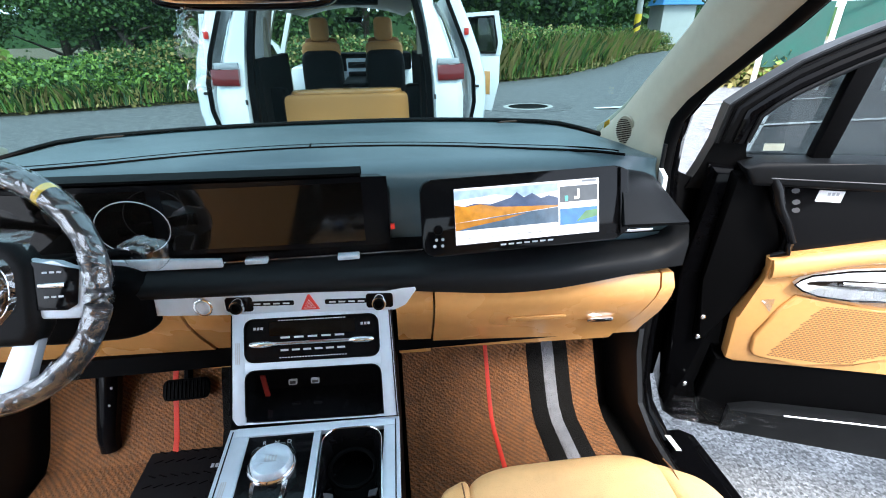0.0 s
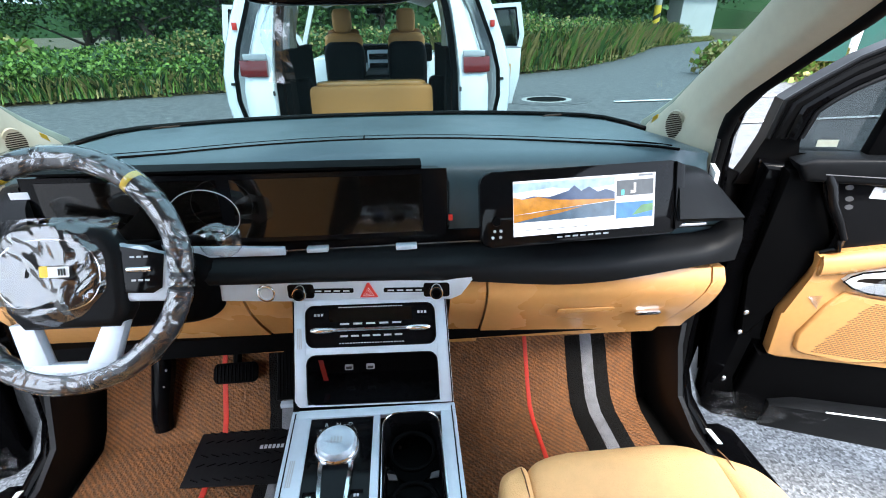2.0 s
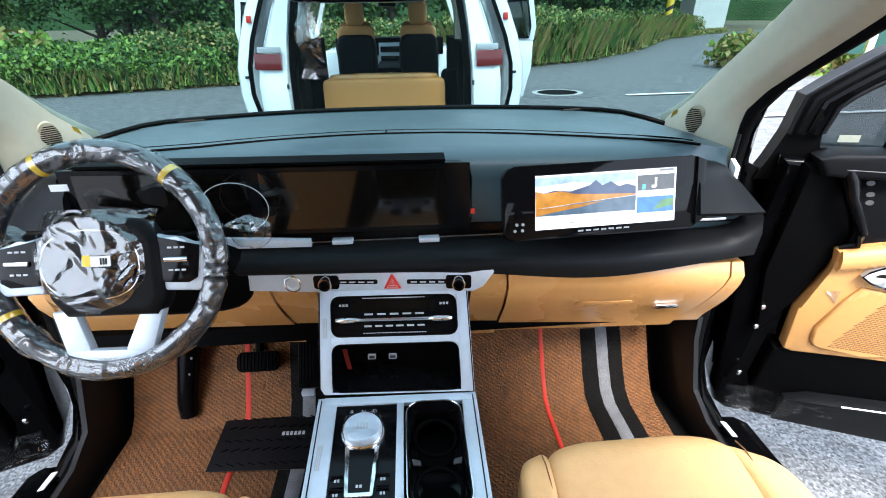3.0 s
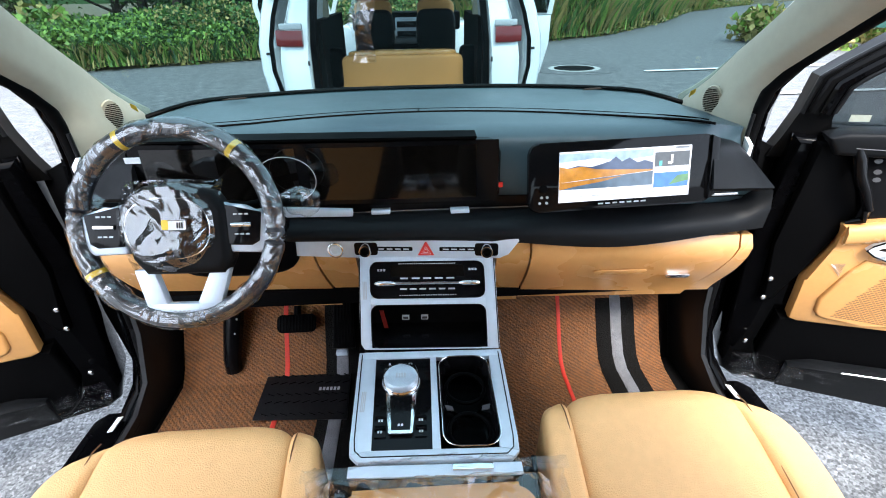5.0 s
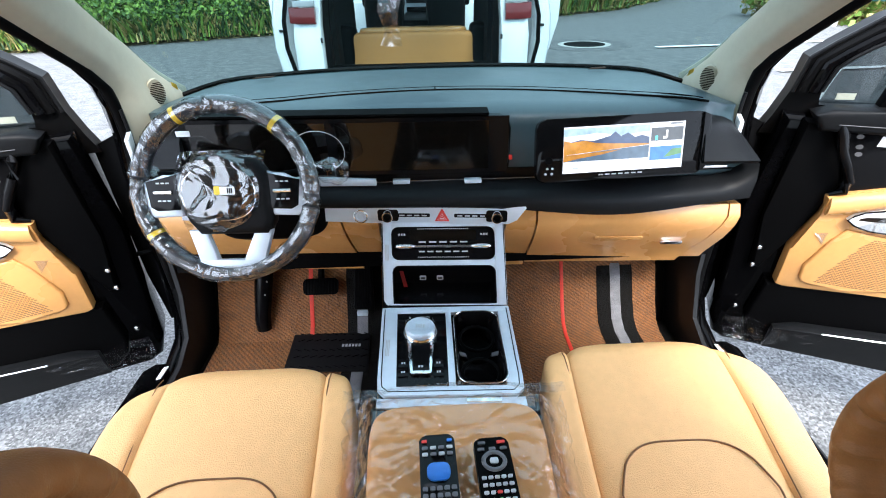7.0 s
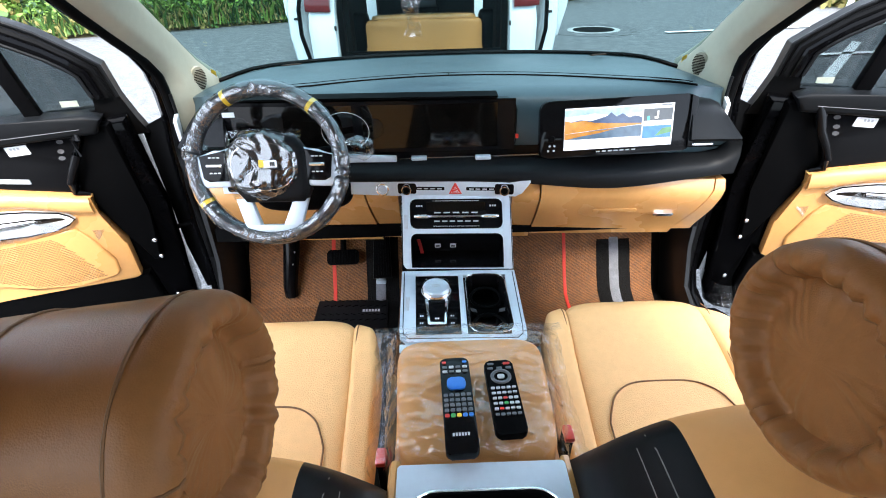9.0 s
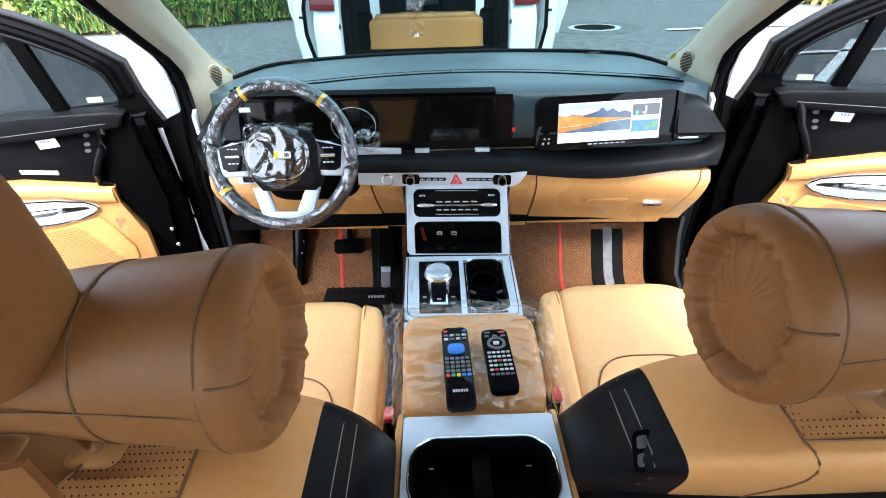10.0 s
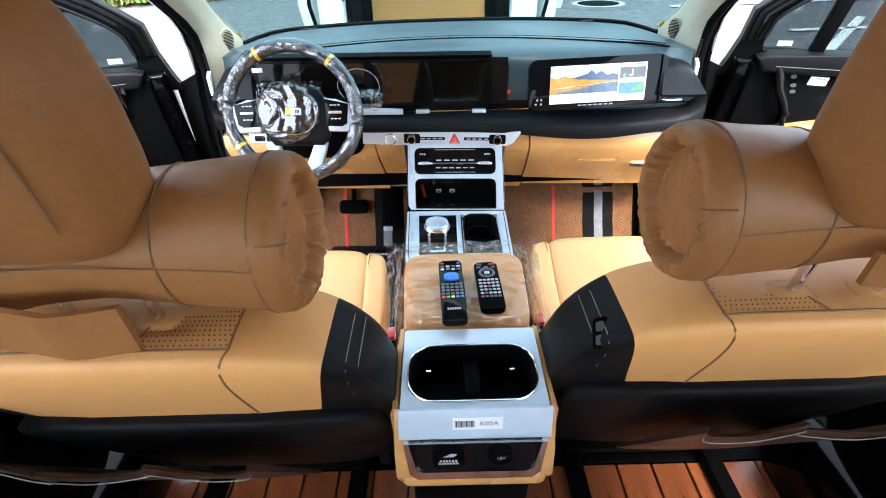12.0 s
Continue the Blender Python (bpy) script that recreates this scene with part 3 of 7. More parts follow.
# padded shelf with a rolled lip, ends curling up round the side vents
rings = []
for x in np.linspace(-0.766, 0.766, 40):
    e = max(0.0, (abs(x) - 0.70) / 0.075)
    up = 0.075 * e ** 2.2
    y0, back = shear(0.735, x) + 0.035 * (abs(x) / 0.75) ** 3, 0.82
    zt = 0.962 - 0.012 * math.exp(-((x - 0.43) / 0.2) ** 2)
    zb = zt - 0.034 - 0.018 * math.exp(-((x - 0.43) / 0.25) ** 2)
    rings.append([(x, shear(back, x), zt + 0.018 + up), (x, y0 + 0.03, zt + 0.010 + up), (x, y0 + 0.010, zt + up), (x, y0, zt - 0.013 + up * 0.6), (x, y0 + 0.003, zb + 0.008), (x, y0 + 0.02, zb), (x, shear(back, x), zb - 0.01)])
part("padded_shelf", loft(rings), PAD, dash, "charcoal padded shelf with rolled lip", smooth=55)
# chrome line with two tabs under the screens
part("chrome_strip", box(-0.16, 0.40, 0.795, 0.80, 0.981, 0.984, m=Matrix.Identity(4)), CHROME, dash)
for x in (-0.098, 0.079):
    part("vent_tab", box(x - 0.021, x + 0.021, shear(0.782, x), shear(0.80, x), 0.978, 0.988, 0.002), SILVER, dash, "small silver vent tab")
part("vent_band", box(-0.30, 0.60, 0.803, 0.83, 0.975, 1.006), GLOSS, dash)
part("silver_blade", plate([(-0.40, shear(0.775, -0.4), 0.978), (-0.16, shear(0.775, -0.16), 0.978), (-0.16, shear(0.775, -0.16), 0.994), (-0.42, shear(0.78, -0.42), 1.003)], (0, 0.012, 0), r=0.002), SILVER, dash, "silver film-covered trim blade")

# side air vents and pads at both ends
for s in (1, -1):
    bm = loft([[(s * x, y, z) for y, z in ((shear(0.83, s * x), 1.022), (shear(0.775, s * x), 1.024), (shear(0.765, s * x), 1.034), (shear(0.788, s * x) + 0.055 * e, 1.088 - 0.022 * e), (shear(0.822, s * x) + 0.085 * e, 1.120 - 0.034 * e), (shear(0.86, s * x) + 0.085 * e, 1.120 - 0.034 * e))] for x, e in ((0.62, 0), (0.67, 0.2), (0.71, 0.5), (0.738, 0.85), (0.752, 1.1))])
    part("end_pad", bm, PAD, dash)
    part("vent_cavity", box(min(s * 0.66, s * 0.74), max(s * 0.66, s * 0.74), 0.80, 0.84, 0.985, 1.03), SEAM, dash)
    for k in range(3):
        part("vent_fin", box(min(s * 0.60, s * 0.735), max(s * 0.60, s * 0.735), 0.785, 0.81, 0.993 + k * 0.012, 0.9955 + k * 0.012), BLACK, dash)
    part("vent_lever", box(min(s * 0.63, s * 0.70), max(s * 0.63, s * 0.70), 0.765, 0.80, 1.004, 1.011, 0.002), CHROME, dash)
    part("end_cap", plate([(s * 0.768, 0.868, 1.084), (s * 0.776, 0.905, 1.096), (s * 0.788, 0.912, 1.02), (s * 0.772, 0.872, 1.025)], (s * 0.012, 0, 0), r=0.003), WHITE, dash, "white film-covered dash end cap")

# tan lower panels: passenger side with glove box, driver side, centre flanks
def low_face(z, x):
    """y of the tan face at a height."""
    return shear(table(z, [0.68, 0.72, 0.80, 0.85, 0.89, 0.91], [0.875, 0.855, 0.80, 0.775, 0.768, 0.785]), x)


def tan_panel(name, x0b, x1b, x0t, x1t, label, zlo=0.69, ztop=0.91, n=10, off=0.0):
    rings = []
    for z in np.linspace(zlo, ztop, 9):
        f = (z - zlo) / (ztop - zlo)
        xa, xb = lerp(x0b, x0t, f), lerp(x1b, x1t, f)
        row = [(x, low_face(z, x) + off, z) for x in np.linspace(xa, xb, n)]
        row += [(x, low_face(z, x) + 0.10, z) for x in np.linspace(xb, xa, n)]
        rings.append(row)
    return part(name, loft(rings), TAN_PLASTIC, dash, label, smooth=50)


tan_panel("glove_box_door", 0.246, 0.690, 0.246, 0.728, "glossy tan glove box door", zlo=0.680)
tan_panel("side_panel", 0.694, 0.752, 0.732, 0.757, "tan dash end panel", zlo=0.70)
tan_panel("flank_panel", 0.165, 0.242, 0.165, 0.242, "tan panel beside the centre stack", zlo=0.668, off=0.004)
tan_panel("flank_panel", -0.232, -0.165, -0.262, -0.165, "tan panel beside the centre stack", zlo=0.668, off=0.004)
tan_panel("knee_panel", -0.735, -0.236, -0.762, -0.266, "tan knee panel below the steering column", zlo=0.662)
gf = frame_of((0.47, low_face(0.81, 0.47), 0.81), (1, -0.045, 0), (0, -0.42, 0.9))
part("glove_latch", plate([gf(a + 0.0, b, 0.002) for a, b in rounded(0.13, 0.016, 0.006)], gf(0, 0, 0.003) - gf(0, 0, 0), r=0.001), TAN_PLASTIC, dash)
hf = frame_of((0.62, low_face(0.79, 0.62) - 0.002, 0.79), (1, -0.045, 0), (0, -0.42, 0.9))
part("glove_handle", plate([hf(a, b, 0.0) for a, b in rounded(0.06, 0.013, 0.006)], hf(0, 0, 0.006) - hf(0, 0, 0), r=0.001), CHROME, dash, "chrome glove box handle")
part("dash_underside", loft([[(x, 0.84, 0.70), (x, 1.18, 0.72), (x, 1.18, 0.75), (x, 0.85, 0.74)] for x in (-0.76, 0.78)]), BLACK, dash)

# silver control strip with knobs, buttons and the hazard switch
sf = frame_of((0, 0.747, 0.910), (1, -0.09, 0), (0, 0.10, 1))
out = [(-0.47, -0.010), (-0.33, -0.018), (-0.18, -0.022), (0.165, -0.022), (0.185, -0.012), (0.207, 0.020), (0.205, 0.026), (-0.47, 0.024)]
part("control_strip", plate([sf(a, b, -0.004) for a, b in out], sf(0, 0, 0.008) - sf(0, 0, 0), r=0.002), SILVER, dash, "satin silver control strip")


def knob(f, a, b, r, h, mat, name, parent, label="", n=24):
    bm = loft([[f(a + rr * math.cos(k * math.tau / n), b + rr * math.sin(k * math.tau / n), c) for k in range(n)] for rr, c in ((r, 0.0), (r, h * 0.8), (r * 0.9, h), (r * 0.72, h), (r * 0.68, h * 0.8))])
    return part(name, bm, mat, parent, label)


for a in (-0.135, 0.135):
    part("button_recess", plate([sf(a + u, v, 0.004) for u, v in rounded(0.052, 0.030, 0.006)], sf(0, 0, 0.002) - sf(0, 0, 0)), GLOSS, dash)
    knob(sf, a, 0.0, 0.0145, 0.022, CHROME, "knob_collar", dash)
    knob(sf, a, 0.0, 0.0115, 0.027, BLACK, "knob", dash, "black rotary knob in a chrome collar")
for a in (-0.072, 0.072):
    part("button_panel", plate([sf(a + u, v + 0.001, 0.004) for u, v in rounded(0.084, 0.009, 0.002)], sf(0, 0, 0.003) - sf(0, 0, 0), r=0.0006), GLOSS, dash)
    bars(sf, a, 0.001, 0.074, 0.003, 4, GREYINK, dash, lift=0.0074)
part("hazard_switch", plate([sf(-0.018, -0.014, 0.003), sf(0.018, -0.014, 0.003), sf(0.002, 0.017, 0.003), sf(-0.002, 0.017, 0.003)], sf(0, 0, 0.005) - sf(0, 0, 0), r=0.0012), RED, dash, "red triangular hazard switch")
for k in (0.011, 0.005):
    tri = [sf(-k, -k * 0.62 - 0.003, 0.0088), sf(k, -k * 0.62 - 0.003, 0.0088), sf(0, k * 0.95 - 0.003, 0.0088)]
    part("hazard_outline", tube(tri, 0.0007, 5, closed=True), WHITE, dash)
knob(sf, -0.205, -0.004, 0.0185, 0.006, CHROME, "start_ring", dash)
knob(sf, -0.205, -0.004, 0.0145, 0.008, SILVER, "start_button", dash, "round silver start button")

# wide curved screen panel, switched off
def scr(x, z):
    return Vector((x, shear(lerp(0.786, 0.798, (z - 0.99) / 0.15), x) + 0.03 * ((x + 0.23) / 0.4) ** 2 * 0.3, z))


ob = thing("display_panel", (-0.22, 0.82, 0.99), "wide gloss black twin display panel, switched off", "display")
outl = [(-0.635, 1.03), (-0.62, 1.005)] + [(x, 1.0) for x in np.linspace(-0.5, 0.14, 8)] + [(0.158, 1.004), (0.167, 1.02), (0.168, 1.11), (0.16, 1.131), (0.145, 1.138)] + [(x, 1.142) for x in np.linspace(0.0, -0.55, 8)] + [(-0.615, 1.136), (-0.632, 1.12)]
bm = bmesh.new()
fr = [bm.verts.new(scr(x, z)) for x, z in outl]
bk = [bm.verts.new(scr(x, z) + Vector((0, 0.04, -0.006))) for x, z in outl]
bm.faces.new(bk)
n = len(outl)
for i in range(n):
    bm.faces.new((fr[i], fr[(i + 1) % n], bk[(i + 1) % n], bk[i]))
part("housing", bm, GLOSS, ob)
def glass_rows(x0, x1, z0, z1, off, nx=24, nz=5):
    return loft([[scr(x, z) + Vector((0, off, 0)) for x in np.linspace(x0, x1, nx)] for z in np.linspace(z0, z1, nz)], closed=False)
part("bezel", glass_rows(-0.628, 0.163, 1.004, 1.138, 0.0), GLOSS, ob)
part("screen", glass_rows(-0.245, 0.115, 1.014, 1.129, -0.002), SCREEN, ob, "dark reflective touch screen")
part("screen", glass_rows(-0.60, -0.27, 1.014, 1.129, -0.002), SCREEN, ob, "dark instrument screen")
part("red_sticker", box(0.165, 0.173, 0.785, 0.792, 1.035, 1.045), RED, ob)
ob2 = tube([(-0.285 + 0.062 * math.cos(a), 0.765, 1.075 + 0.05 * math.sin(a)) for a in np.linspace(0, math.tau, 33)[:-1]], 0.0008, 5, closed=True)
part("film_ring", ob2, GREYINK, ob)
# hood over the panel
bm = loft([[(x, shear(0.845, x), 1.148), (x, shear(0.80, x), 1.147), (x, shear(0.80, x), 1.142), (x, shear(0.85, x), 1.128)] for x in np.linspace(-0.62, 0.115, 10)])
part("hood", bm, BLACK, ob)

# ---- added display on the passenger side ----
add = thing("passenger_display", (0.42, 0.77, 0.99), "added wide tablet display switched on, gloss black bezel", "display")
af = frame_of((0.425, 0.757, 1.068), (0.995, 0.03, 0.02), (0, 0.30, 0.954))
W, Hh = 0.405, 0.145
bm = plate([af(a, b, -0.022) for a, b in rounded(W, Hh, 0.022)], af(0, 0, 0.02) - af(0, 0, 0), r=0.004, seg=3)
part("housing", bm, GLOSS, add)
part("side_grip", plate([af(W / 2 - 0.012, -0.066, -0.03), af(W / 2 + 0.006, -0.055, -0.03), af(W / 2 + 0.006, 0.062, -0.03), af(W / 2 - 0.012, 0.070, -0.03)], af(0, 0, 0.034) - af(0, 0, 0), r=0.003), GLOSS, add)


def glow(name, color, strength=1.0):
    m = bpy.data.materials.new(name)
    m.use_nodes = True
    b = m.node_tree.nodes["Principled BSDF"]
    b.inputs["Base Color"].default_value = (0.01, 0.01, 0.01, 1)
    b.inputs["Roughness"].default_value = 0.15
    n = m.node_tree.nodes.new("ShaderNodeTexNoise")
    n.inputs["Scale"].default_value, n.inputs["Detail"].default_value = 60, 6
    co = m.node_tree.nodes.new("ShaderNodeTexCoord")
    m.node_tree.links.new(co.outputs["Object"], n.inputs["Vector"])
    r = m.node_tree.nodes.new("ShaderNodeMapRange")
    r.inputs["From Min"].default_value, r.inputs["From Max"].default_value = 0.3, 0.7
    r.inputs["To Min"].default_value, r.inputs["To Max"].default_value = strength * 0.38, strength * 0.62
    m.node_tree.links.new(n.outputs["Fac"], r.inputs["Value"])
    b.inputs["Emission Color"].default_value = (*color, 1)
    m.node_tree.links.new(r.outputs[0], b.inputs["Emission Strength"])
    return m


def tile(name, pts, color, strength=0.6, c=0.0008, parent=add):
    return part(name, plate([af(a, b, c - 0.002) for a, b in pts], af(0, 0, 0.0003) - af(0, 0, 0)), glow(name + "_light", color, strength), parent)


def rect(a0, a1, b0, b1):
    return [(a0, b0), (a1, b0), (a1, b1), (a0, b1)]


L0, R0, B0, T0 = -0.139, 0.148, -0.054, 0.052
PAGE = tile("screen_page", rect(L0, R0, B0, T0), (0.85, 0.9, 1.0), 0.62, 0.0012)
PX0, PX1, PY0, PY1 = L0, 0.064, -0.027, 0.048
tile("picture_sky", rect(PX0, PX1, 0.012, PY1), (0.42, 0.62, 0.95), 0.55, 0.0018, parent=PAGE)
tile("picture_cloud", [(PX0, 0.030), (-0.06, 0.036), (0.0, 0.027), (PX1, 0.034), (PX1, 0.020), (PX0, 0.018)], (0.85, 0.9, 1.0), 0.6, 0.0022, parent=PAGE)
tile("picture_ridge", [(PX0, 0.004), (PX1, 0.004), (PX1, 0.020), (0.045, 0.026), (0.03, 0.022), (0.012, 0.033), (-0.004, 0.026), (-0.018, 0.037), (-0.03, 0.028), (-0.045, 0.024), (-0.07, 0.018), (-0.10, 0.022), (PX0, 0.014)], (0.07, 0.11, 0.22), 0.5, 0.0026, parent=PAGE)
tile("picture_slope", [(PX0, -0.012), (-0.05, -0.005), (PX1, 0.003), (PX1, 0.006), (-0.02, 0.010), (-0.06, 0.013), (-0.09, 0.020), (-0.12, 0.017), (PX0, 0.022)], (0.62, 0.27, 0.03), 0.55, 0.0030, parent=PAGE)
tile("picture_water", [(PX0, PY0), (PX1, PY0), (PX1, 0.002), (0.0, -0.002), (-0.06, -0.006), (PX0, -0.014)], (0.10, 0.17, 0.26), 0.5, 0.0034, parent=PAGE)
tile("picture_sand", [(PX0, PY0), (PX0, -0.012), (-0.08, -0.009), (0.0, -0.004), (-0.05, -0.014), (-0.10, -0.020)], (0.55, 0.24, 0.04), 0.5, 0.0038, parent=PAGE)
tile("app_tile", rect(0.068, 0.144, 0.010, 0.040), (0.09, 0.10, 0.11), 0.5, 0.0018, parent=PAGE)
tile("app_tile", rect(0.068, 0.144, -0.034, -0.003), (0.04, 0.22, 0.75), 0.6, 0.0018, parent=PAGE)
tile("app_island", [(0.10, -0.030), (0.144, -0.022), (0.144, -0.008), (0.12, -0.010)], (0.12, 0.33, 0.12), 0.5, 0.0022, parent=PAGE)
tile("app_mark", rect(0.078, 0.084, 0.012, 0.022), (0.1, 0.75, 0.75), 0.6, 0.0022, parent=PAGE)
tile("app_mark", rect(0.103, 0.108, 0.016, 0.034), (0.9, 0.9, 0.9), 0.6, 0.0022, parent=PAGE)
tile("app_mark", rect(0.097, 0.106, 0.014, 0.020), (0.9, 0.9, 0.9), 0.6, 0.0024, parent=PAGE)
tile("app_bar", rect(0.112, 0.142, 0.046, 0.050), (0.25, 0.28, 0.32), 0.5, 0.0018, parent=PAGE)
bars(af, -0.02, -0.0425, 0.20, 0.0012, 9, GREYINK, add, lift=0.0018)
bars(af, 0.0, -0.0605, 0.11, 0.0032, 7, GREYINK, add, lift=0.0008)
for k, (a, b) in enumerate(((-0.172, -0.022), (-0.176, -0.040), (-0.164, -0.040), (-0.180, -0.052), (-0.165, -0.052))):
    bm = loft([[af(a + r * math.cos(j * math.tau / 16), b + r * math.sin(j * math.tau / 16), c) for j in range(16)] for r, c in (((0.009 if k == 0 else 0.003), 0.0), ((0.008 if k == 0 else 0.0026), 0.003))])
    part("button", bm, GREYINK if k else BLACK, add)
part("mount_arm", box(0.34, 0.50, 0.775, 0.84, 1.0, 1.06, 0.01), BLACK, add)

# ---- steering wheel ----
wheel = thing("steering_wheel", (-0.452, 0.64, 1.05), "black leather steering wheel wrapped in clear film, silver spokes", "steering wheel")
wf = frame_of((-0.452, 0.625, 1.048), (1, -0.03, 0), (0, 0.40, 0.917))
R = 0.178


def rim_pt(a, r=R, c=0.0):
    return wf(r * math.cos(a), r * math.sin(a) * (0.985 if math.sin(a) > 0 else 0.975), c)


def rim_tube(a0, a1, r, rr, n=64, closed=False, wob=0.0):
    ks = np.linspace(a0, a1, n + 1)
    if closed:
        ks = ks[:-1]
    return tube([rim_pt(a) for a in ks], [rr + wob * (noise.noise(Vector((math.cos(a) * 5, math.sin(a) * 5, 3))) + 0.3 * noise.noise(Vector((math.cos(a) * 21, math.sin(a) * 21, 1)))) for a in ks], 14, closed=closed)


part("rim", rim_tube(0, math.tau, R, 0.0178, closed=True), RIM_LEATHER, wheel, "black leather rim")
bm = rim_tube(0, math.tau, R, 0.0200, 150, True, 0.005)
bmesh.ops.triangulate(bm, faces=bm.faces)
part("film_wrap", bm, FILM_WRAP, wheel, "crumpled clear protective film", smooth=15)
for a in (118, 50, 210):
    a = radians(a)
    part("yellow_tape", tube([rim_pt(a + d) for d in (-0.028, 0.0, 0.028)], 0.0185, 14), YELLOW, wheel)
# hub with airbag cover
hub = [(-0.082, 0.052), (-0.05, 0.072), (0.02, 0.078), (0.075, 0.062), (0.098, 0.03), (0.10, -0.06), (0.085, -0.088), (-0.055, -0.088), (-0.078, -0.06), (-0.092, 0.0)]
bm = plate([wf(a, b, -0.03) for a, b in hub], wf(0, 0, 0.05) - wf(0, 0, 0), r=0.016, seg=4)
part("hub", bm, BLACK_LEATHER, wheel, "black padded hub")
pad = [(0.074 * math.copysign(abs(math.cos(a)) ** 0.8, math.cos(a)) - 0.005, 0.054 * math.copysign(abs(math.sin(a)) ** 0.8, math.sin(a)) - 0.004) for a in np.linspace(0, math.tau, 41)[:-1]]
part("airbag_cover", plate([wf(a, b, 0.012) for a, b in pad], wf(0, 0, 0.014) - wf(0, 0, 0), r=0.005, seg=3), BLACK_LEATHER, wheel)
part("chrome_ring", tube([wf(a, b, 0.022) for a, b in pad], 0.0011, 6, closed=True), CHROME, wheel)
bm = bmesh.new()
bmesh.ops.create_grid(bm, x_segments=26, y_segments=26, size=0.09)
for v in bm.verts:
    p = v.co.copy()
    h = 0.029 + 0.004 * noise.noise(Vector((p.x * 30, p.y * 30, 0))) - 0.9 * max(0, p.length - 0.075)
    v.co = wf(p.x - 0.008, p.y * 0.92, h)
part("hub_film", bm, FILM_HUB, wheel, "creased clear film over the hub", smooth=20)
part("hub_label", plate([wf(a + 0.018, b + 0.002, 0.0335) for a, b in rounded(0.032, 0.016, 0.002)], wf(0, 0, 0.0006) - wf(0, 0, 0)), WHITE, wheel)
part("hub_label", plate([wf(a - 0.002, b + 0.003, 0.0337) for a, b in rounded(0.012, 0.017, 0.003)], wf(0, 0, 0.0006) - wf(0, 0, 0)), YELLOW, wheel, "yellow sticker")
bars(wf, 0.024, 0.002, 0.012, 0.010, 3, INK, wheel, lift=0.0345)
# side spokes with switch pods
for s in (1, -1):
    sp = [(s * 0.088, 0.042), (s * 0.12, 0.030), (s * 0.168, 0.022), (s * 0.168, -0.04), (s * 0.15, -0.052), (s * 0.09, -0.05)]
    part("side_spoke", plate([wf(a, b, -0.012) for a, b in sp], wf(0, 0, 0.020) - wf(0, 0, 0), r=0.006, seg=2), SILVER, wheel, "silver film-covered spoke")
    pod = [(s * 0.094, 0.036), (s * 0.158, 0.022), (s * 0.152, -0.030), (s * 0.138, -0.038), (s * 0.091, -0.036)]
    pd0 = part("switch_pod", plate([wf(a, b, 0.008) for a, b in pod], wf(0, 0, 0.004) - wf(0, 0, 0), r=0.0015), GLOSS, wheel, "gloss black switch pod")
    for k in range(3):
        bars(wf, s * 0.122, 0.019 - k * 0.018, 0.030, 0.003, 3, GREYINK, pd0, "switch_mark", 0.0126)
    part("roller", tube([wf(s * 0.104, 0.0, 0.013), wf(s * 0.14, 0.0, 0.013)], 0.0045, 10), CHROME, wheel)
# lower forked spoke
for s in (1, -1):
    leg = [(s * 0.052 + 0.005, -0.078), (s * 0.088 + 0.005, -0.080), (s * 0.062 + 0.002, -0.168), (s * 0.024, -0.150)]
    part("lower_spoke", plate([wf(a, b, -0.012) for a, b in leg], wf(0, 0, 0.020) - wf(0, 0, 0), r=0.005, seg=2), SILVER, wheel, "silver lower spoke")
part("lower_bridge", plate([wf(a, b, -0.0115) for a, b in ((-0.066, -0.142), (0.066, -0.142), (0.058, -0.176), (-0.058, -0.176))], wf(0, 0, 0.0215) - wf(0, 0, 0), r=0.006, seg=2), SILVER, wheel, "silver bridge of the lower spoke")
bars(wf, 0.0, -0.160, 0.032, 0.010, 4, GREYINK, wheel, lift=0.0104)
# column shroud and stalks
col = thing("steering_column", (-0.45, 0.78, 1.0), "black steering column shroud with film-wrapped stalks", "steering column")
part("shroud", super_box((-0.45, 0.745, 0.985), (0.062, 0.12, 0.055), 0.4, deform=lambda p: p + Vector((0, 0, -(p.y - 0.745) * 0.35))), BLACK, col)
part("shroud_collar", super_box((-0.43, 0.80, 0.92), (0.14, 0.06, 0.075), 0.5), BLACK, col)
for s in (1, -1):
    pts = [(-0.45 + s * 0.06, 0.72, 1.035), (-0.45 + s * 0.14, 0.715, 1.05), (-0.45 + s * 0.21, 0.705, 1.055)]
    part("stalk", tube(pts, [0.010, 0.009, 0.013], 12), BLACK, col)
    bm = super_box((-0.45 + s * 0.205, 0.705, 1.052), (0.035, 0.022, 0.028), 0.8, 18, 12, lambda p: p + 0.012 * Vector((noise.noise(p * 40), noise.noise(p * 43 + Vector((5, 0, 0))), noise.noise(p * 37))))
    part("stalk_film", bm, FILM, col, "crumpled clear film on the stalk", smooth=10)
part("cluster_label", box(-0.585, -0.555, 0.752, 0.754, 1.125, 1.137), WHITE, col)
# switches left of the wheel
part("switch_bank", plate([sf(-0.67, -0.020, 0.0), sf(-0.56, -0.020, 0.0), sf(-0.56, 0.012, 0.0), sf(-0.67, 0.012, 0.0)], sf(0, 0, 0.006) - sf(0, 0, 0), r=0.002), SILVER, dash)
for a in (-0.635, -0.595):
    part("switch", plate([sf(a + u, v - 0.004, 0.006) for u, v in rounded(0.034, 0.018, 0.003)], sf(0, 0, 0.003) - sf(0, 0, 0), r=0.001), GLOSS, dash)

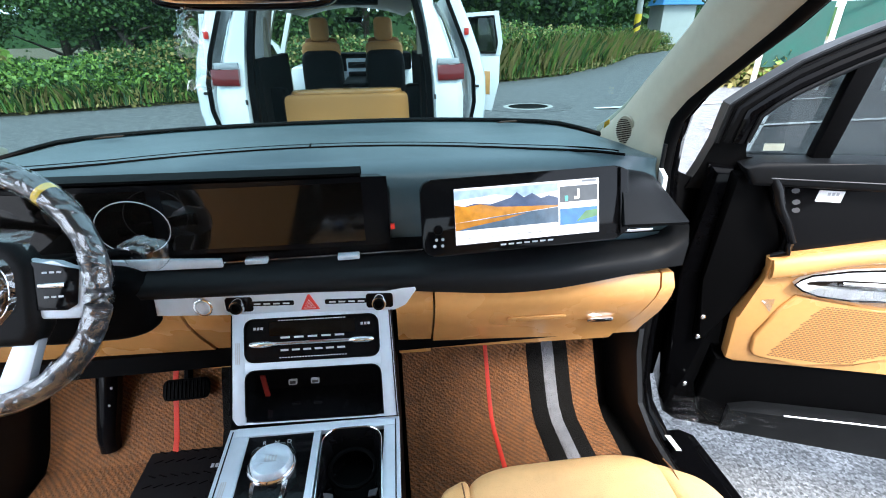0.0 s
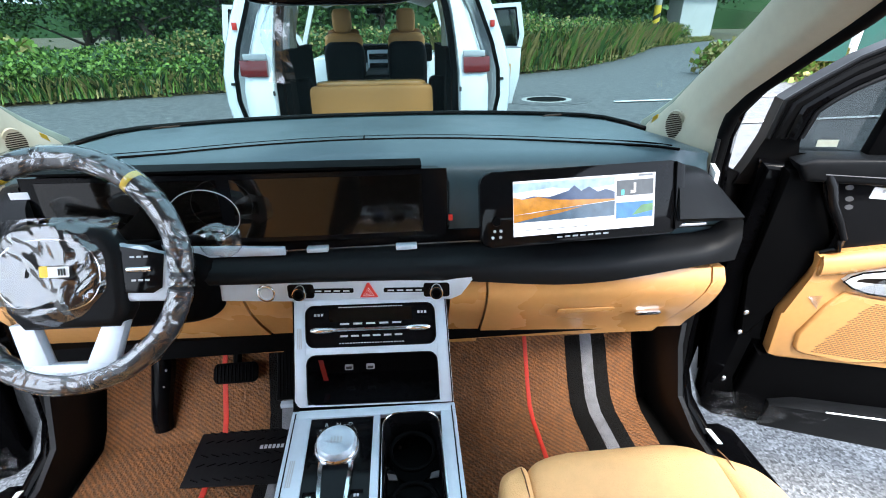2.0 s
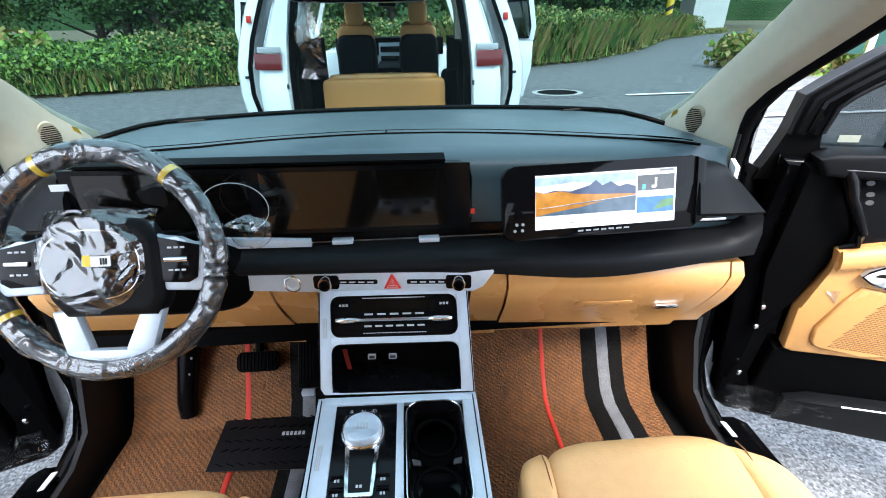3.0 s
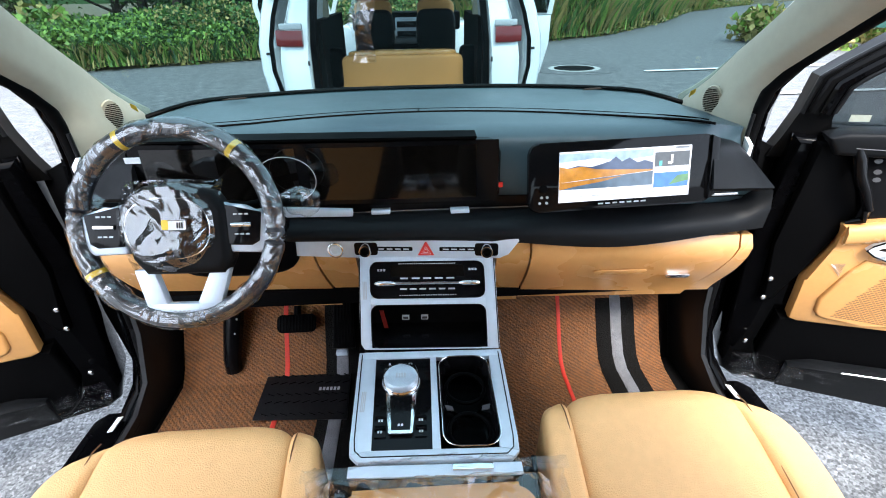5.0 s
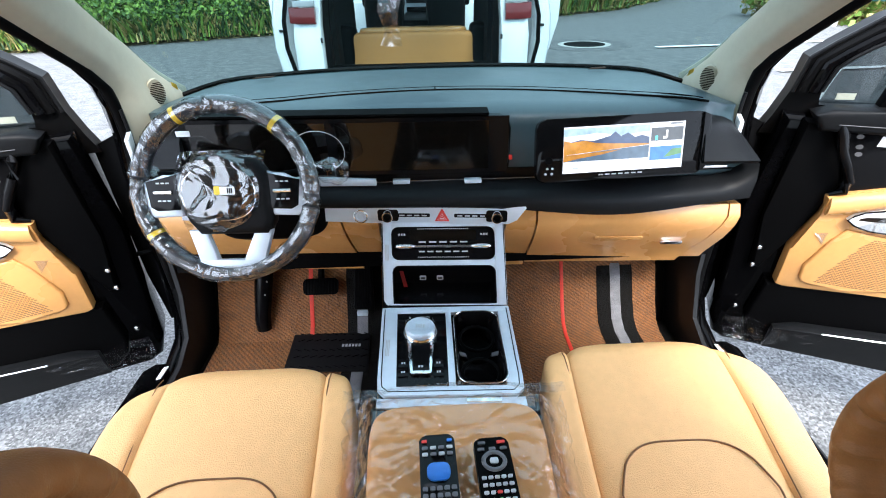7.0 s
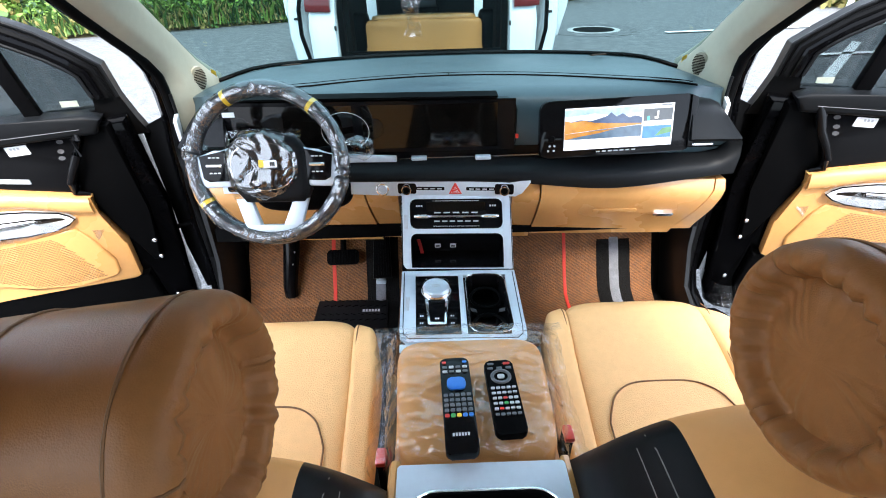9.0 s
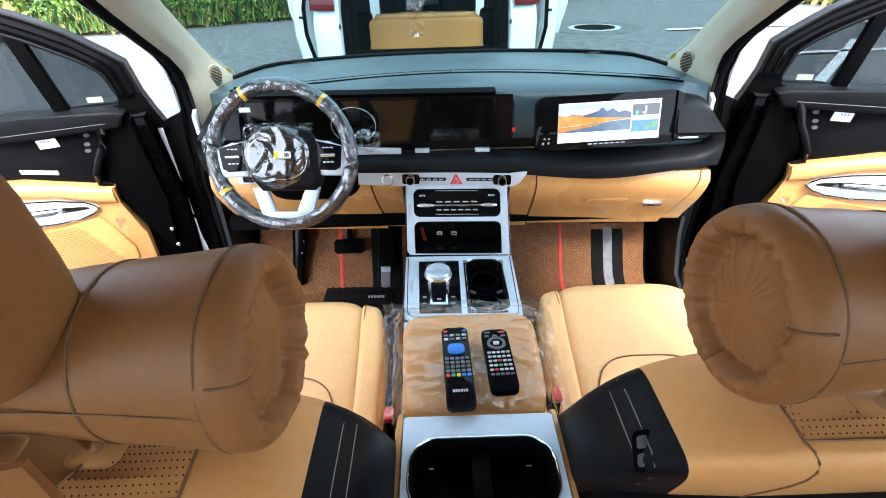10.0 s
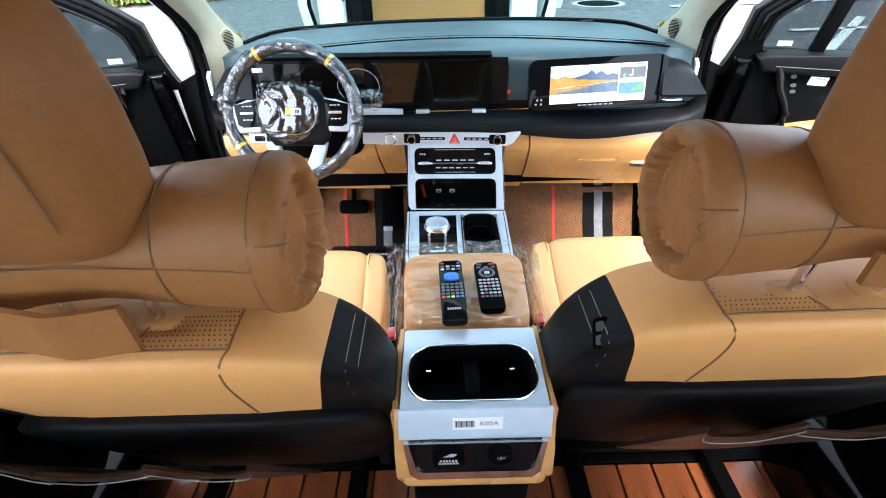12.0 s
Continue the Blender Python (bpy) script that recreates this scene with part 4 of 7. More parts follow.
# ---- centre stack and console ----
con = thing("center_console", (0, 0.45, FLOOR_Z), "centre console with silver trim, gear dial and cup holders", "console")
# inclined stack face: from under the strip down to the deck
stf = frame_of((0, 0.748, 0.888), (1, -0.05, 0), (0, 0.555, 0.832))
SL = 0.207


def stack_x(b):
    return table(b, [-SL, -0.11, 0.0], [0.155, 0.153, 0.150])


def slab(f, outline, c0, c1, mat, name, parent, label="", r=0.0):
    return part(name, plate([f(a, b, c0) for a, b in outline], f(0, 0, c1) - f(0, 0, c0), r=r), mat, parent, label)


for s in (1, -1):
    part("stack_side", plate([(s * 0.154, 0.75, 0.885), (s * 0.156, 0.63, 0.715), (s * 0.156, 0.70, 0.66), (s * 0.156, 1.05, 0.60), (s * 0.154, 1.05, 0.885)], (-s * 0.012, 0, 0)), BLACK, con)
part("stack_core", box(-0.142, 0.142, 0.80, 1.05, 0.60, 0.885), BLACK, con)
# silver frame: two openings, climate panel and tray
cl = [(a, b - 0.052) for a, b in rounded(0.258, 0.086, 0.014)]
tr = [(a, b - 0.152) for a, b in rounded(0.250, 0.092, 0.014)]
fx = 0.153
rail = [(-fx, 0.0), (-0.129, 0.0), (-0.129, -SL), (-fx - 0.003, -SL)]
part("silver_rail", plate([stf(a, b, 0.0) for a, b in rail], stf(0, 0, 0.008) - stf(0, 0, 0), r=0.002), SILVER, con, "satin silver stack rail")
part("silver_rail", plate([stf(-a, b, 0.0) for a, b in rail], stf(0, 0, 0.008) - stf(0, 0, 0), r=0.002), SILVER, con, "satin silver stack rail")
for b0, b1 in ((-0.108, -0.094), (-SL, -0.2035), (-0.011, 0.0)):
    part("silver_bridge", plate([stf(a, b, 0.0) for a, b in ((-0.13, b0), (0.13, b0), (0.13, b1), (-0.13, b1))], stf(0, 0, 0.0072) - stf(0, 0, 0), r=0.0015), SILVER, con)
for bl, bh in ((-0.094, -0.011), (-0.2035, -0.108)):
    for sa in (1, -1):
        for cb, sb in ((bl, 1), (bh, -1)):
            if bl < -0.2 and sb > 0:
                continue
            arc = [(sa * (0.129 - 0.018 + 0.018 * math.sin(k * math.pi / 12)), cb + sb * (0.018 - 0.018 * math.cos(k * math.pi / 12))) for k in range(7)]
            slab(stf, [(sa * 0.131, cb - sb * 0.001)] + arc, 0.001, 0.0068, SILVER, "corner_fillet", con)
    edge = [(a, b + (bl + bh) / 2) for a, b in rounded(0.256, bh - bl - 0.002, 0.017)]
    part("opening_edge", tube([stf(a, b, 0.0072) for a, b in edge], 0.0013, 6, closed=True), BLACK, con)
slab(stf, cl, -0.002, 0.0035, GLOSS, "climate_panel", con, "gloss black climate panel")
part("climate_bar", tube([stf(-0.115, -0.06, 0.008), stf(0.115, -0.06, 0.008)], 0.0032, 8), CHROME, con)
for a in (-0.095, 0.095):
    part("toggle", tube([stf(a - 0.022, -0.06, 0.009), stf(a - 0.012, -0.06, 0.012), stf(a + 0.012, -0.06, 0.012), stf(a + 0.022, -0.06, 0.009)], [0.004, 0.0065, 0.0065, 0.004], 10), CHROME, con, "chrome temperature toggle")
    bars(stf, a + (0.008 if a > 0 else -0.008), -0.030, 0.02, 0.005, 3, GREYINK, con, lift=0.004)
slab(stf, [(a, b - 0.032) for a, b in rounded(0.165, 0.026, 0.003)], 0.0035, 0.0042, SCREEN, "climate_screen", con)
for b, n, h in ((-0.049, 5, 0.0035), (-0.073, 6, 0.0035), (-0.087, 24, 0.0018), (-0.016, 26, 0.0018)):
    bars(stf, 0, b, 0.13, h, n, GREYINK, con, lift=0.004)
# tray recess
bm = bmesh.new()
a0, b0, b1 = 0.129, -0.2035, -0.108
rim = [stf(-a0, b0, 0.0), stf(a0, b0, 0.0), stf(a0, b1, 0.0), stf(-a0, b1, 0.0)]
bk = [stf(-a0, b0, 0) + Vector((0, 0.10, -0.01)), stf(a0, b0, 0) + Vector((0, 0.10, -0.01)), stf(a0, b1, 0) + Vector((0, 0.06, -0.0)), stf(-a0, b1, 0) + Vector((0, 0.06, -0.0))]
va, vb = [bm.verts.new(p + Vector((0, 0, 0))) for p in rim], [bm.verts.new(p) for p in bk]
for i in range(4):
    bm.faces.new((va[i], va[(i + 1) % 4], vb[(i + 1) % 4], vb[i]))
bm.faces.new(vb)
part("tray", bm, GLOSS, con, "deep black storage tray")
for k, x in enumerate((-0.045, 0.0)):
    part("usb_port", plate([stf(x + a - 0.01, b - 0.182, 0) + Vector((0, 0.075, 0)) for a, b in rounded(0.017, 0.010, 0.002)], (0, -0.004, 0.001)), GREYINK, con, "charging port in the tray")
    part("usb_slot", plate([stf(x + a - 0.01, b - 0.182, 0) + Vector((0, 0.0705, 0.001)) for a, b in rounded(0.012, 0.005, 0.001)], (0, -0.001, 0)), INK, con)
part("tray_strip", plate([stf(-0.105, -0.19, 0.0) + Vector((0, 0.05, 0)), stf(-0.095, -0.19, 0) + Vector((0, 0.05, 0)), stf(-0.105, -0.15, 0) + Vector((0, 0.05, 0)), stf(-0.115, -0.15, 0) + Vector((0, 0.05, 0))], (0, -0.003, 0)), LAMP_RED, con)
bars(stf, -0.141, -0.075, 0.010, 0.04, 3, GREYINK, con, "film_print", 0.0085)

for sa in (1, -1):
    part("rail_edge", tube([stf(sa * 0.151, -0.002, 0.0085), stf(sa * 0.154, -SL, 0.0085)], 0.0012, 6), BLACK, con)
# deck: silver plate with the gear island and cup well let in
dk = frame_of((0, 0.50, 0.712), (1, -0.03, 0), (0, 1, 0.02))
outer = [(-0.157, 0.128), (-0.152, -0.10), (-0.150, -0.125), (-0.135, -0.140), (0.135, -0.140), (0.150, -0.125), (0.152, -0.10), (0.157, 0.128)]


def deck_strip(pts, name="deck_plate", mat=SILVER, c0=-0.012, c1=0.0, label=""):
    slab(dk, pts, c0, c1, mat, name, con, label, r=0.0015)


deck_strip([(-0.157, 0.128), (-0.157, 0.108), (0.157, 0.108), (0.157, 0.128)], label="satin silver console deck")
deck_strip([(-0.157, 0.108), (-0.119, 0.108), (-0.112, -0.118), (-0.150, -0.125), (-0.152, -0.10)])
deck_strip([(-0.001, 0.108), (0.012, 0.108), (0.012, -0.118), (-0.003, -0.118)])
deck_strip([(0.128, 0.108), (0.157, 0.108), (0.152, -0.10), (0.150, -0.125), (0.117, -0.118)])
deck_strip([(-0.150, -0.125), (-0.112, -0.118), (0.117, -0.118), (0.150, -0.125), (0.135, -0.140), (-0.135, -0.140)])
deck_strip([(-0.150, -0.143), (0.150, -0.143), (0.150, -0.165), (-0.150, -0.165)], c1=-0.006)
deck_strip([(0.03, -0.146), (0.10, -0.146), (0.10, -0.158), (0.03, -0.158)], "latch", CHROME, -0.008, 0.0)
part("deck_seam", tube([dk(a, b, 0.0003) for a, b in ((-0.150, 0.120), (-0.144, -0.095), (-0.141, -0.118), (-0.128, -0.131), (0.128, -0.131), (0.141, -0.118), (0.144, -0.095), (0.150, 0.120))], 0.0011, 6), BLACK, con)
slab(dk, [(-0.119, 0.108), (-0.001, 0.108), (-0.003, -0.118), (-0.112, -0.118)], -0.014, -0.004, GLOSS, "gear_island", con, "gloss black gear selector island")
# gear dial with clear top and a silver tongue
g = (-0.062, 0.038)
bm = loft([[dk(g[0] + r * math.cos(k * math.tau / 32), g[1] + r * math.sin(k * math.tau / 32), c) for k in range(32)] for r, c in ((0.040, -0.004), (0.040, 0.006), (0.037, 0.010), (0.034, 0.010))])
part("dial_base", bm, CHROME, con)
bm = loft([[dk(g[0] + r * math.cos(k * math.tau / 32), g[1] + r * math.sin(k * math.tau / 32), c) for k in range(32)] for r, c in ((0.035, 0.006), (0.035, 0.012), (0.034, 0.017), (0.031, 0.020), (0.023, 0.0195), (0.016, 0.0185))])
part("gear_dial", bm, SILVER, con, "round silver gear dial under clear film")
part("dial_film", super_box(tuple(dk(g[0], g[1], 0.012)), (0.0365, 0.0365, 0.0110), 0.6, 28, 14, lambda p: p + 0.004 * Vector((noise.noise(p * 60), noise.noise(p * 66), noise.noise(p * 58)))), FILM, con, smooth=12)
bars(dk, g[0], g[1], 0.022, 0.012, 4, GREYINK, con, lift=0.0206)
slab(dk, [(-0.092, 0.008), (-0.030, 0.008), (-0.038, -0.085), (-0.042, -0.088), (-0.080, -0.088), (-0.084, -0.085)], -0.003, 0.004, CHROME, "dial_tongue", con, "bright metal tongue below the dial", r=0.002)
slab(dk, [(-0.083, 0.0), (-0.039, 0.0), (-0.043, -0.080), (-0.078, -0.080)], 0.002, 0.0048, GLOSS, "tongue_inlay", con)
for a, b in ((-0.099, -0.055), (-0.099, -0.080), (-0.023, -0.055), (-0.023, -0.080)):
    slab(dk, [(a + u, b + v) for u, v in rounded(0.022, 0.022, 0.002)], -0.005, -0.001, GLOSS, "island_button", con, r=0.001)
    bars(dk, a, b, 0.010, 0.005, 2, GREYINK, con, lift=-0.0005)
bars(dk, -0.061, -0.07, 0.012, 0.005, 2, GREYINK, con, lift=0.0052)
for a, ch in ((-0.088, "R"), (-0.066, "N"), (-0.044, "D")):
    lettering(ch, dk, a, 0.092, 0.011, GREYINK, con, lift=-0.0035)
bars(dk, -0.136, -0.01, 0.010, 0.05, 3, GREYINK, con, "film_print", 0.0006)
# cup well
w = [(0.070 + a, -0.005 + b) for a, b in rounded(0.106, 0.222, 0.03, 6)]
w2 = [(0.070 + a * 0.9, -0.005 + b * 0.95) for a, b in rounded(0.106, 0.222, 0.03, 6)]
bm = loft([[dk(a, b, 0.002) for a, b in w], [dk(a, b, 0.003) for a, b in [(lerp(p[0], q[0], 0.5), lerp(p[1], q[1], 0.5)) for p, q in zip(w, w2)]], [dk(a, b, -0.004) for a, b in w2], [dk(a, b, -0.075) for a, b in w2]], caps=False)
bm.faces.new([v for v in list(bm.verts)[-len(w):]])
part("cup_well", bm, GLOSS, con, "black twin cup holder well")
part("well_rim", tube([dk(a, b, 0.003) for a, b in w], 0.0012, 6, closed=True), CHROME, con)
for b in (0.045, -0.060):
    bm = tube([dk(0.070 + 0.040 * math.cos(k * math.tau / 32), b + 0.040 * math.sin(k * math.tau / 32), -0.03) for k in range(32)], 0.004, 8, closed=True)
    part("cup_ring", bm, BLACK, con)
    part("cup_floor", plate([dk(0.070 + 0.038 * math.cos(k * math.tau / 28), b + 0.038 * math.sin(k * math.tau / 28), -0.072) for k in range(28)], (0, 0, 0.004)), BLACK, con)
for s in (1, -1):
    part("cup_tab", plate([dk(0.070 + s * 0.045, -0.008, -0.02), dk(0.070 + s * 0.030, -0.006, -0.028), dk(0.070 + s * 0.028, -0.016, -0.028), dk(0.070 + s * 0.042, -0.020, -0.02)], (0, 0, 0.003)), DIMTAB, con)
# console sides
for s in (1, -1):
    part("console_side", plate([(s * 0.152, 0.625, 0.70), (s * 0.148, 0.33, 0.695), (s * 0.15, 0.30, 0.62), (s * 0.155, 0.30, FLOOR_Z - 0.01), (s * 0.16, 1.0, FLOOR_Z - 0.01), (s * 0.16, 1.0, 0.62)], (-s * 0.015, 0, 0), r=0.003), BLACK, con, "dark console side wall")
# armrest box: tan lid, tan body, silver rear face with cup holders
part("armrest_body", loft([[(-hw, y, zb), (-hw, y, z), (hw, y, z), (hw, y, zb)] for y, z, hw, zb in ((0.325, 0.69, 0.140, FLOOR_Z), (0.24, 0.70, 0.142, FLOOR_Z), (0.23, 0.79, 0.135, FLOOR_Z), (0.05, 0.79, 0.132, 0.40), (-0.02, 0.79, 0.132, 0.62), (-0.19, 0.79, 0.132, 0.66))]), TAN_PLASTIC, con, "tan padded console flanks")


def lid_deform(p):
    f = (p.y - 0.10) / 0.14
    return Vector((p.x * (1 + 0.06 * f), p.y, p.z + 0.010 * math.cos(f * 1.4) - 0.01))


part("armrest_lid", super_box((0, 0.10, 0.825), (0.129, 0.128, 0.040), 0.32, 40, 20, lid_deform), LEATHER, con, "tan leather armrest lid")
# rear part: tan shell around the silver cup holder plate
rings = []
for y, z, hw in ((-0.180, 0.852, 0.128), (-0.196, 0.835, 0.130), (-0.215, 0.76, 0.133), (-0.225, 0.71, 0.133), (-0.215, 0.680, 0.128)):
    rings.append([(-hw, y, z), (-hw - 0.003, y + 0.01, z - 0.012), (-hw, y + 0.012, z - 0.03), (hw, y + 0.012, z - 0.03), (hw + 0.003, y + 0.01, z - 0.012), (hw, y, z)])
for s in (1, -1):
    part("rear_flank", loft([[(s * (0.116 + 0.002 * k), y, 0.76), (s * (0.116 + 0.002 * k), y, z - 0.004), (s * (0.120 + 0.002 * k), y, z), (s * (0.127 + 0.002 * k), y, z - 0.002), (s * (0.132 + 0.002 * k), y, z - 0.014), (s * (0.132 + 0.002 * k), y, 0.70)] for k, (y, z) in enumerate(((-0.022, 0.862), (-0.10, 0.860), (-0.186, 0.852)))]), TAN_PLASTIC, con, smooth=50)
part("rear_shell", loft(rings), TAN_PLASTIC, con, "tan rear shell of the console", smooth=50)
rf = frame_of((0, -0.115, 0.860), (1, 0, 0), (0, 1, 0.035))
cupo = [(a, b - 0.013) for a, b in rounded(0.216, 0.112, 0.044, 8)]
sq = [(a, b) for a, b in rounded(0.236, 0.150, 0.006, 8)]
sq = [(a, b - 0.005 if b < 0 else b + 0.007) for a, b in sq]
part("cup_plate", ring_plate([rf(a, b, 0.0) for a, b in sq], [rf(a, b, 0.0) for a, b in cupo], (0, 0, 0.005)), SILVER, con, "silver film-covered cup holder plate")
bm = loft([[rf(a, b, 0.007) for a, b in cupo], [rf(a * 0.97, (b + 0.008) * 0.94 - 0.008, 0.004) for a, b in cupo], [rf(a * 0.96, (b + 0.008) * 0.92 - 0.008, -0.02) for a, b in cupo], [rf(a * 0.95, (b + 0.008) * 0.9 - 0.008, -0.046) for a, b in cupo]], caps=False)
bm.faces.new(list(bm.verts)[-len(cupo):])
part("cup_well", bm, BLACK, con, "deep black rear cup holders")
part("well_rim", tube([rf(a, b, 0.0075) for a, b in cupo], 0.0016, 6, closed=True), CHROME, con)
part("cup_divider", box(-0.014, 0.014, -0.165, -0.080, 0.80, 0.845, 0.005), BLACK, con)
for x in (-0.075, 0.072):
    part("cup_clip", box(x - 0.004, x + 0.004, -0.105, -0.103, 0.825, 0.840), CHROME, con)
bf = frame_of((0, -0.200, 0.831), (1, 0, 0), (0, 0.16, 1))
part("rear_apron", plate([bf(a, b, 0.0) for a, b in ((-0.122, 0.034), (0.122, 0.034), (0.124, -0.032), (-0.124, -0.032))], bf(0, 0, 0.006) - bf(0, 0, 0), r=0.002), SILVER, con, "silver film-covered rear apron")
lab = part("part_label", plate([bf(a + 0.004, b + 0.004, 0.0062) for a, b in rounded(0.080, 0.026, 0.001)], bf(0, 0, 0.0006) - bf(0, 0, 0)), WHITE, con, "white paper part label")
lettering("K05A", bf, 0.022, 0.004, 0.013, INK, con, lift=0.0074)
bm = bmesh.new()
x = -0.032
for k in range(16):
    wdt = (0.0008, 0.0014, 0.001, 0.0018)[(k * 7) % 4]
    plate([bf(x, -0.003, 0.0072), bf(x + wdt, -0.003, 0.0072), bf(x + wdt, 0.011, 0.0072), bf(x, 0.011, 0.0072)], bf(0, 0, 0.0003) - bf(0, 0, 0), bm)
    x += wdt + 0.0007
part("barcode", bm, INK, con)
pf = frame_of((0, -0.2185, 0.756), (1, 0, 0), (0, 0.13, 1))
ro = [(-0.116, 0.046), (0.116, 0.046), (0.110, -0.030), (0.096, -0.044), (-0.096, -0.044), (-0.110, -0.030)]
ri = [(-0.108, 0.046), (0.108, 0.046), (0.098, -0.018), (0.086, -0.026), (-0.086, -0.026), (-0.098, -0.018)]
part("outlet_frame", ring_plate([pf(a, b, 0.0) for a, b in ro], [pf(a, b, 0.0) for a, b in ri], pf(0, 0, 0.007) - pf(0, 0, 0)), CHROME, con, "satin metal outlet surround")
slab(pf, ri, -0.001, 0.003, GLOSS, "outlet_panel", con, "gloss black outlet panel")
slab(pf, [(a - 0.044, b + 0.010) for a, b in rounded(0.052, 0.046, 0.008)], 0.003, 0.007, BLACK, "outlet_flap", con, r=0.002)
bars(pf, -0.044, 0.004, 0.030, 0.004, 6, GREYINK, con, lift=0.0075)
bars(pf, -0.044, -0.002, 0.034, 0.004, 7, GREYINK, con, lift=0.0075)
slab(pf, [(-0.052, 0.014), (-0.036, 0.014), (-0.030, 0.020), (-0.040, 0.022), (-0.046, 0.017)], 0.0072, 0.0078, GREYINK, "plug_sign", con)
knob(pf, 0.042, 0.012, 0.021, 0.009, BLACK, "socket", con, "round black power socket")
lettering("12V", pf, 0.042, 0.012, 0.009, GREYINK, con, lift=0.0105)
part("rear_lip", box(-0.126, 0.126, -0.226, -0.15, 0.672, 0.713, 0.012, 3), TAN_PLASTIC, con)
part("console_foot", box(-0.115, 0.115, -0.19, 0.0, FLOOR_Z - 0.01, 0.70, 0.02), BLACK, con, "black console foot")
# seat belt buckles beside the console
for s, y in ((-1, 0.02), (1, 0.05)):
    b = thing("belt_buckle", (s * 0.152, y, 0.60), "black belt buckle with a red button", "buckle")
    part("stalk", box(s * 0.152 - 0.007, s * 0.152 + 0.007, y - 0.015, y + 0.015, 0.60, 0.80, 0.004), BLACK, b)
    part("button", box(s * 0.152 - 0.008, s * 0.152 + 0.008, y - 0.016, y + 0.012, 0.80, 0.812, 0.003), RED, b)

# clear bag over the armrest lid
def bag_z(x, y):
    a = math.atan2(y - 0.16, x - 0.02)
    r = math.hypot(y - 0.16, x - 0.02)
    fan = abs(noise.noise(Vector((math.cos(a) * 6, math.sin(a) * 6, 2)))) * min(1, r / 0.08)
    return 0.872 + 0.007 * fan + 0.004 * abs(noise.noise(Vector((x * 22, y * 22, 1)))) + 0.003 * abs(noise.noise(Vector((x * 60, y * 45, 7))))


bm = bmesh.new()
NX, NY = 90, 80
vs = {}
for i in range(NX + 1):
    for j in range(NY + 1):
        u, v = i / NX * 2 - 1, j / NY * 2 - 1
        x = 0.150 * u * (1 + 0.05 * v + 0.02 * noise.noise(Vector((v * 4, 2, u))))
        y = 0.106 + 0.137 * v + 0.006 * noise.noise(Vector((u * 4, 5, v)))
        e = max(abs(u), abs(v))
        z = bag_z(x, y) - (0.055 * max(0, (e - 0.82) / 0.18) ** 1.5 * (1 + 0.5 * noise.noise(Vector((u * 7, v * 7, 0)))))
        vs[i, j] = bm.verts.new((x, y, z))
for i in range(NX):
    for j in range(NY):
        bm.faces.new((vs[i, j], vs[i + 1, j], vs[i + 1, j + 1], vs[i, j + 1]))
bag = thing("plastic_bag", (0, 0.1, 0.86), "crumpled clear plastic bag spread over the armrest lid", "plastic bag")
part("sheet", bm, FILM_BAG, bag, smooth=25)
# open mouth of the bag, a loose double fold past the front of the lid
rings = []
for k in range(61):
    u = k / 30 - 1
    n1, n2 = noise.noise(Vector((u * 5, 1, 0))), noise.noise(Vector((u * 14, 4, 0)))
    x = 0.176 * u
    rings.append([(x, 0.225, 0.868 + 0.004 * n1), (x * 1.01, 0.246 + 0.006 * n2, 0.866 + 0.008 * n1), (x * 1.03, 0.268 + 0.008 * n1, 0.850 + 0.010 * n2 - 0.03 * u * u), (x * 1.04, 0.280 + 0.006 * n2, 0.826 + 0.012 * n1 - 0.03 * u * u)])
part("mouth_fold", loft(rings, closed=False), FILM_FOLD, bag, "milky creased mouth of the bag", smooth=15)
for sx in (1, -1):
    rings = []
    for k in range(41):
        v = k / 20 - 1
        n1, n2 = noise.noise(Vector((v * 6, 9 + sx, 0))), noise.noise(Vector((v * 15, 3 + sx, 0)))
        y = 0.11 + 0.135 * v
        rings.append([(sx * 0.136, y, 0.866), (sx * (0.152 + 0.006 * n1), y, 0.858 + 0.006 * n2), (sx * (0.166 + 0.010 * n1 + 0.012 * max(0, v)), y, 0.838 + 0.010 * n2), (sx * (0.160 + 0.012 * n2 + 0.012 * max(0, v)), y, 0.815 + 0.010 * n1)])
    part("side_fold", loft(rings, closed=False), FILM_FOLD, bag, "crumpled side of the bag", smooth=15)

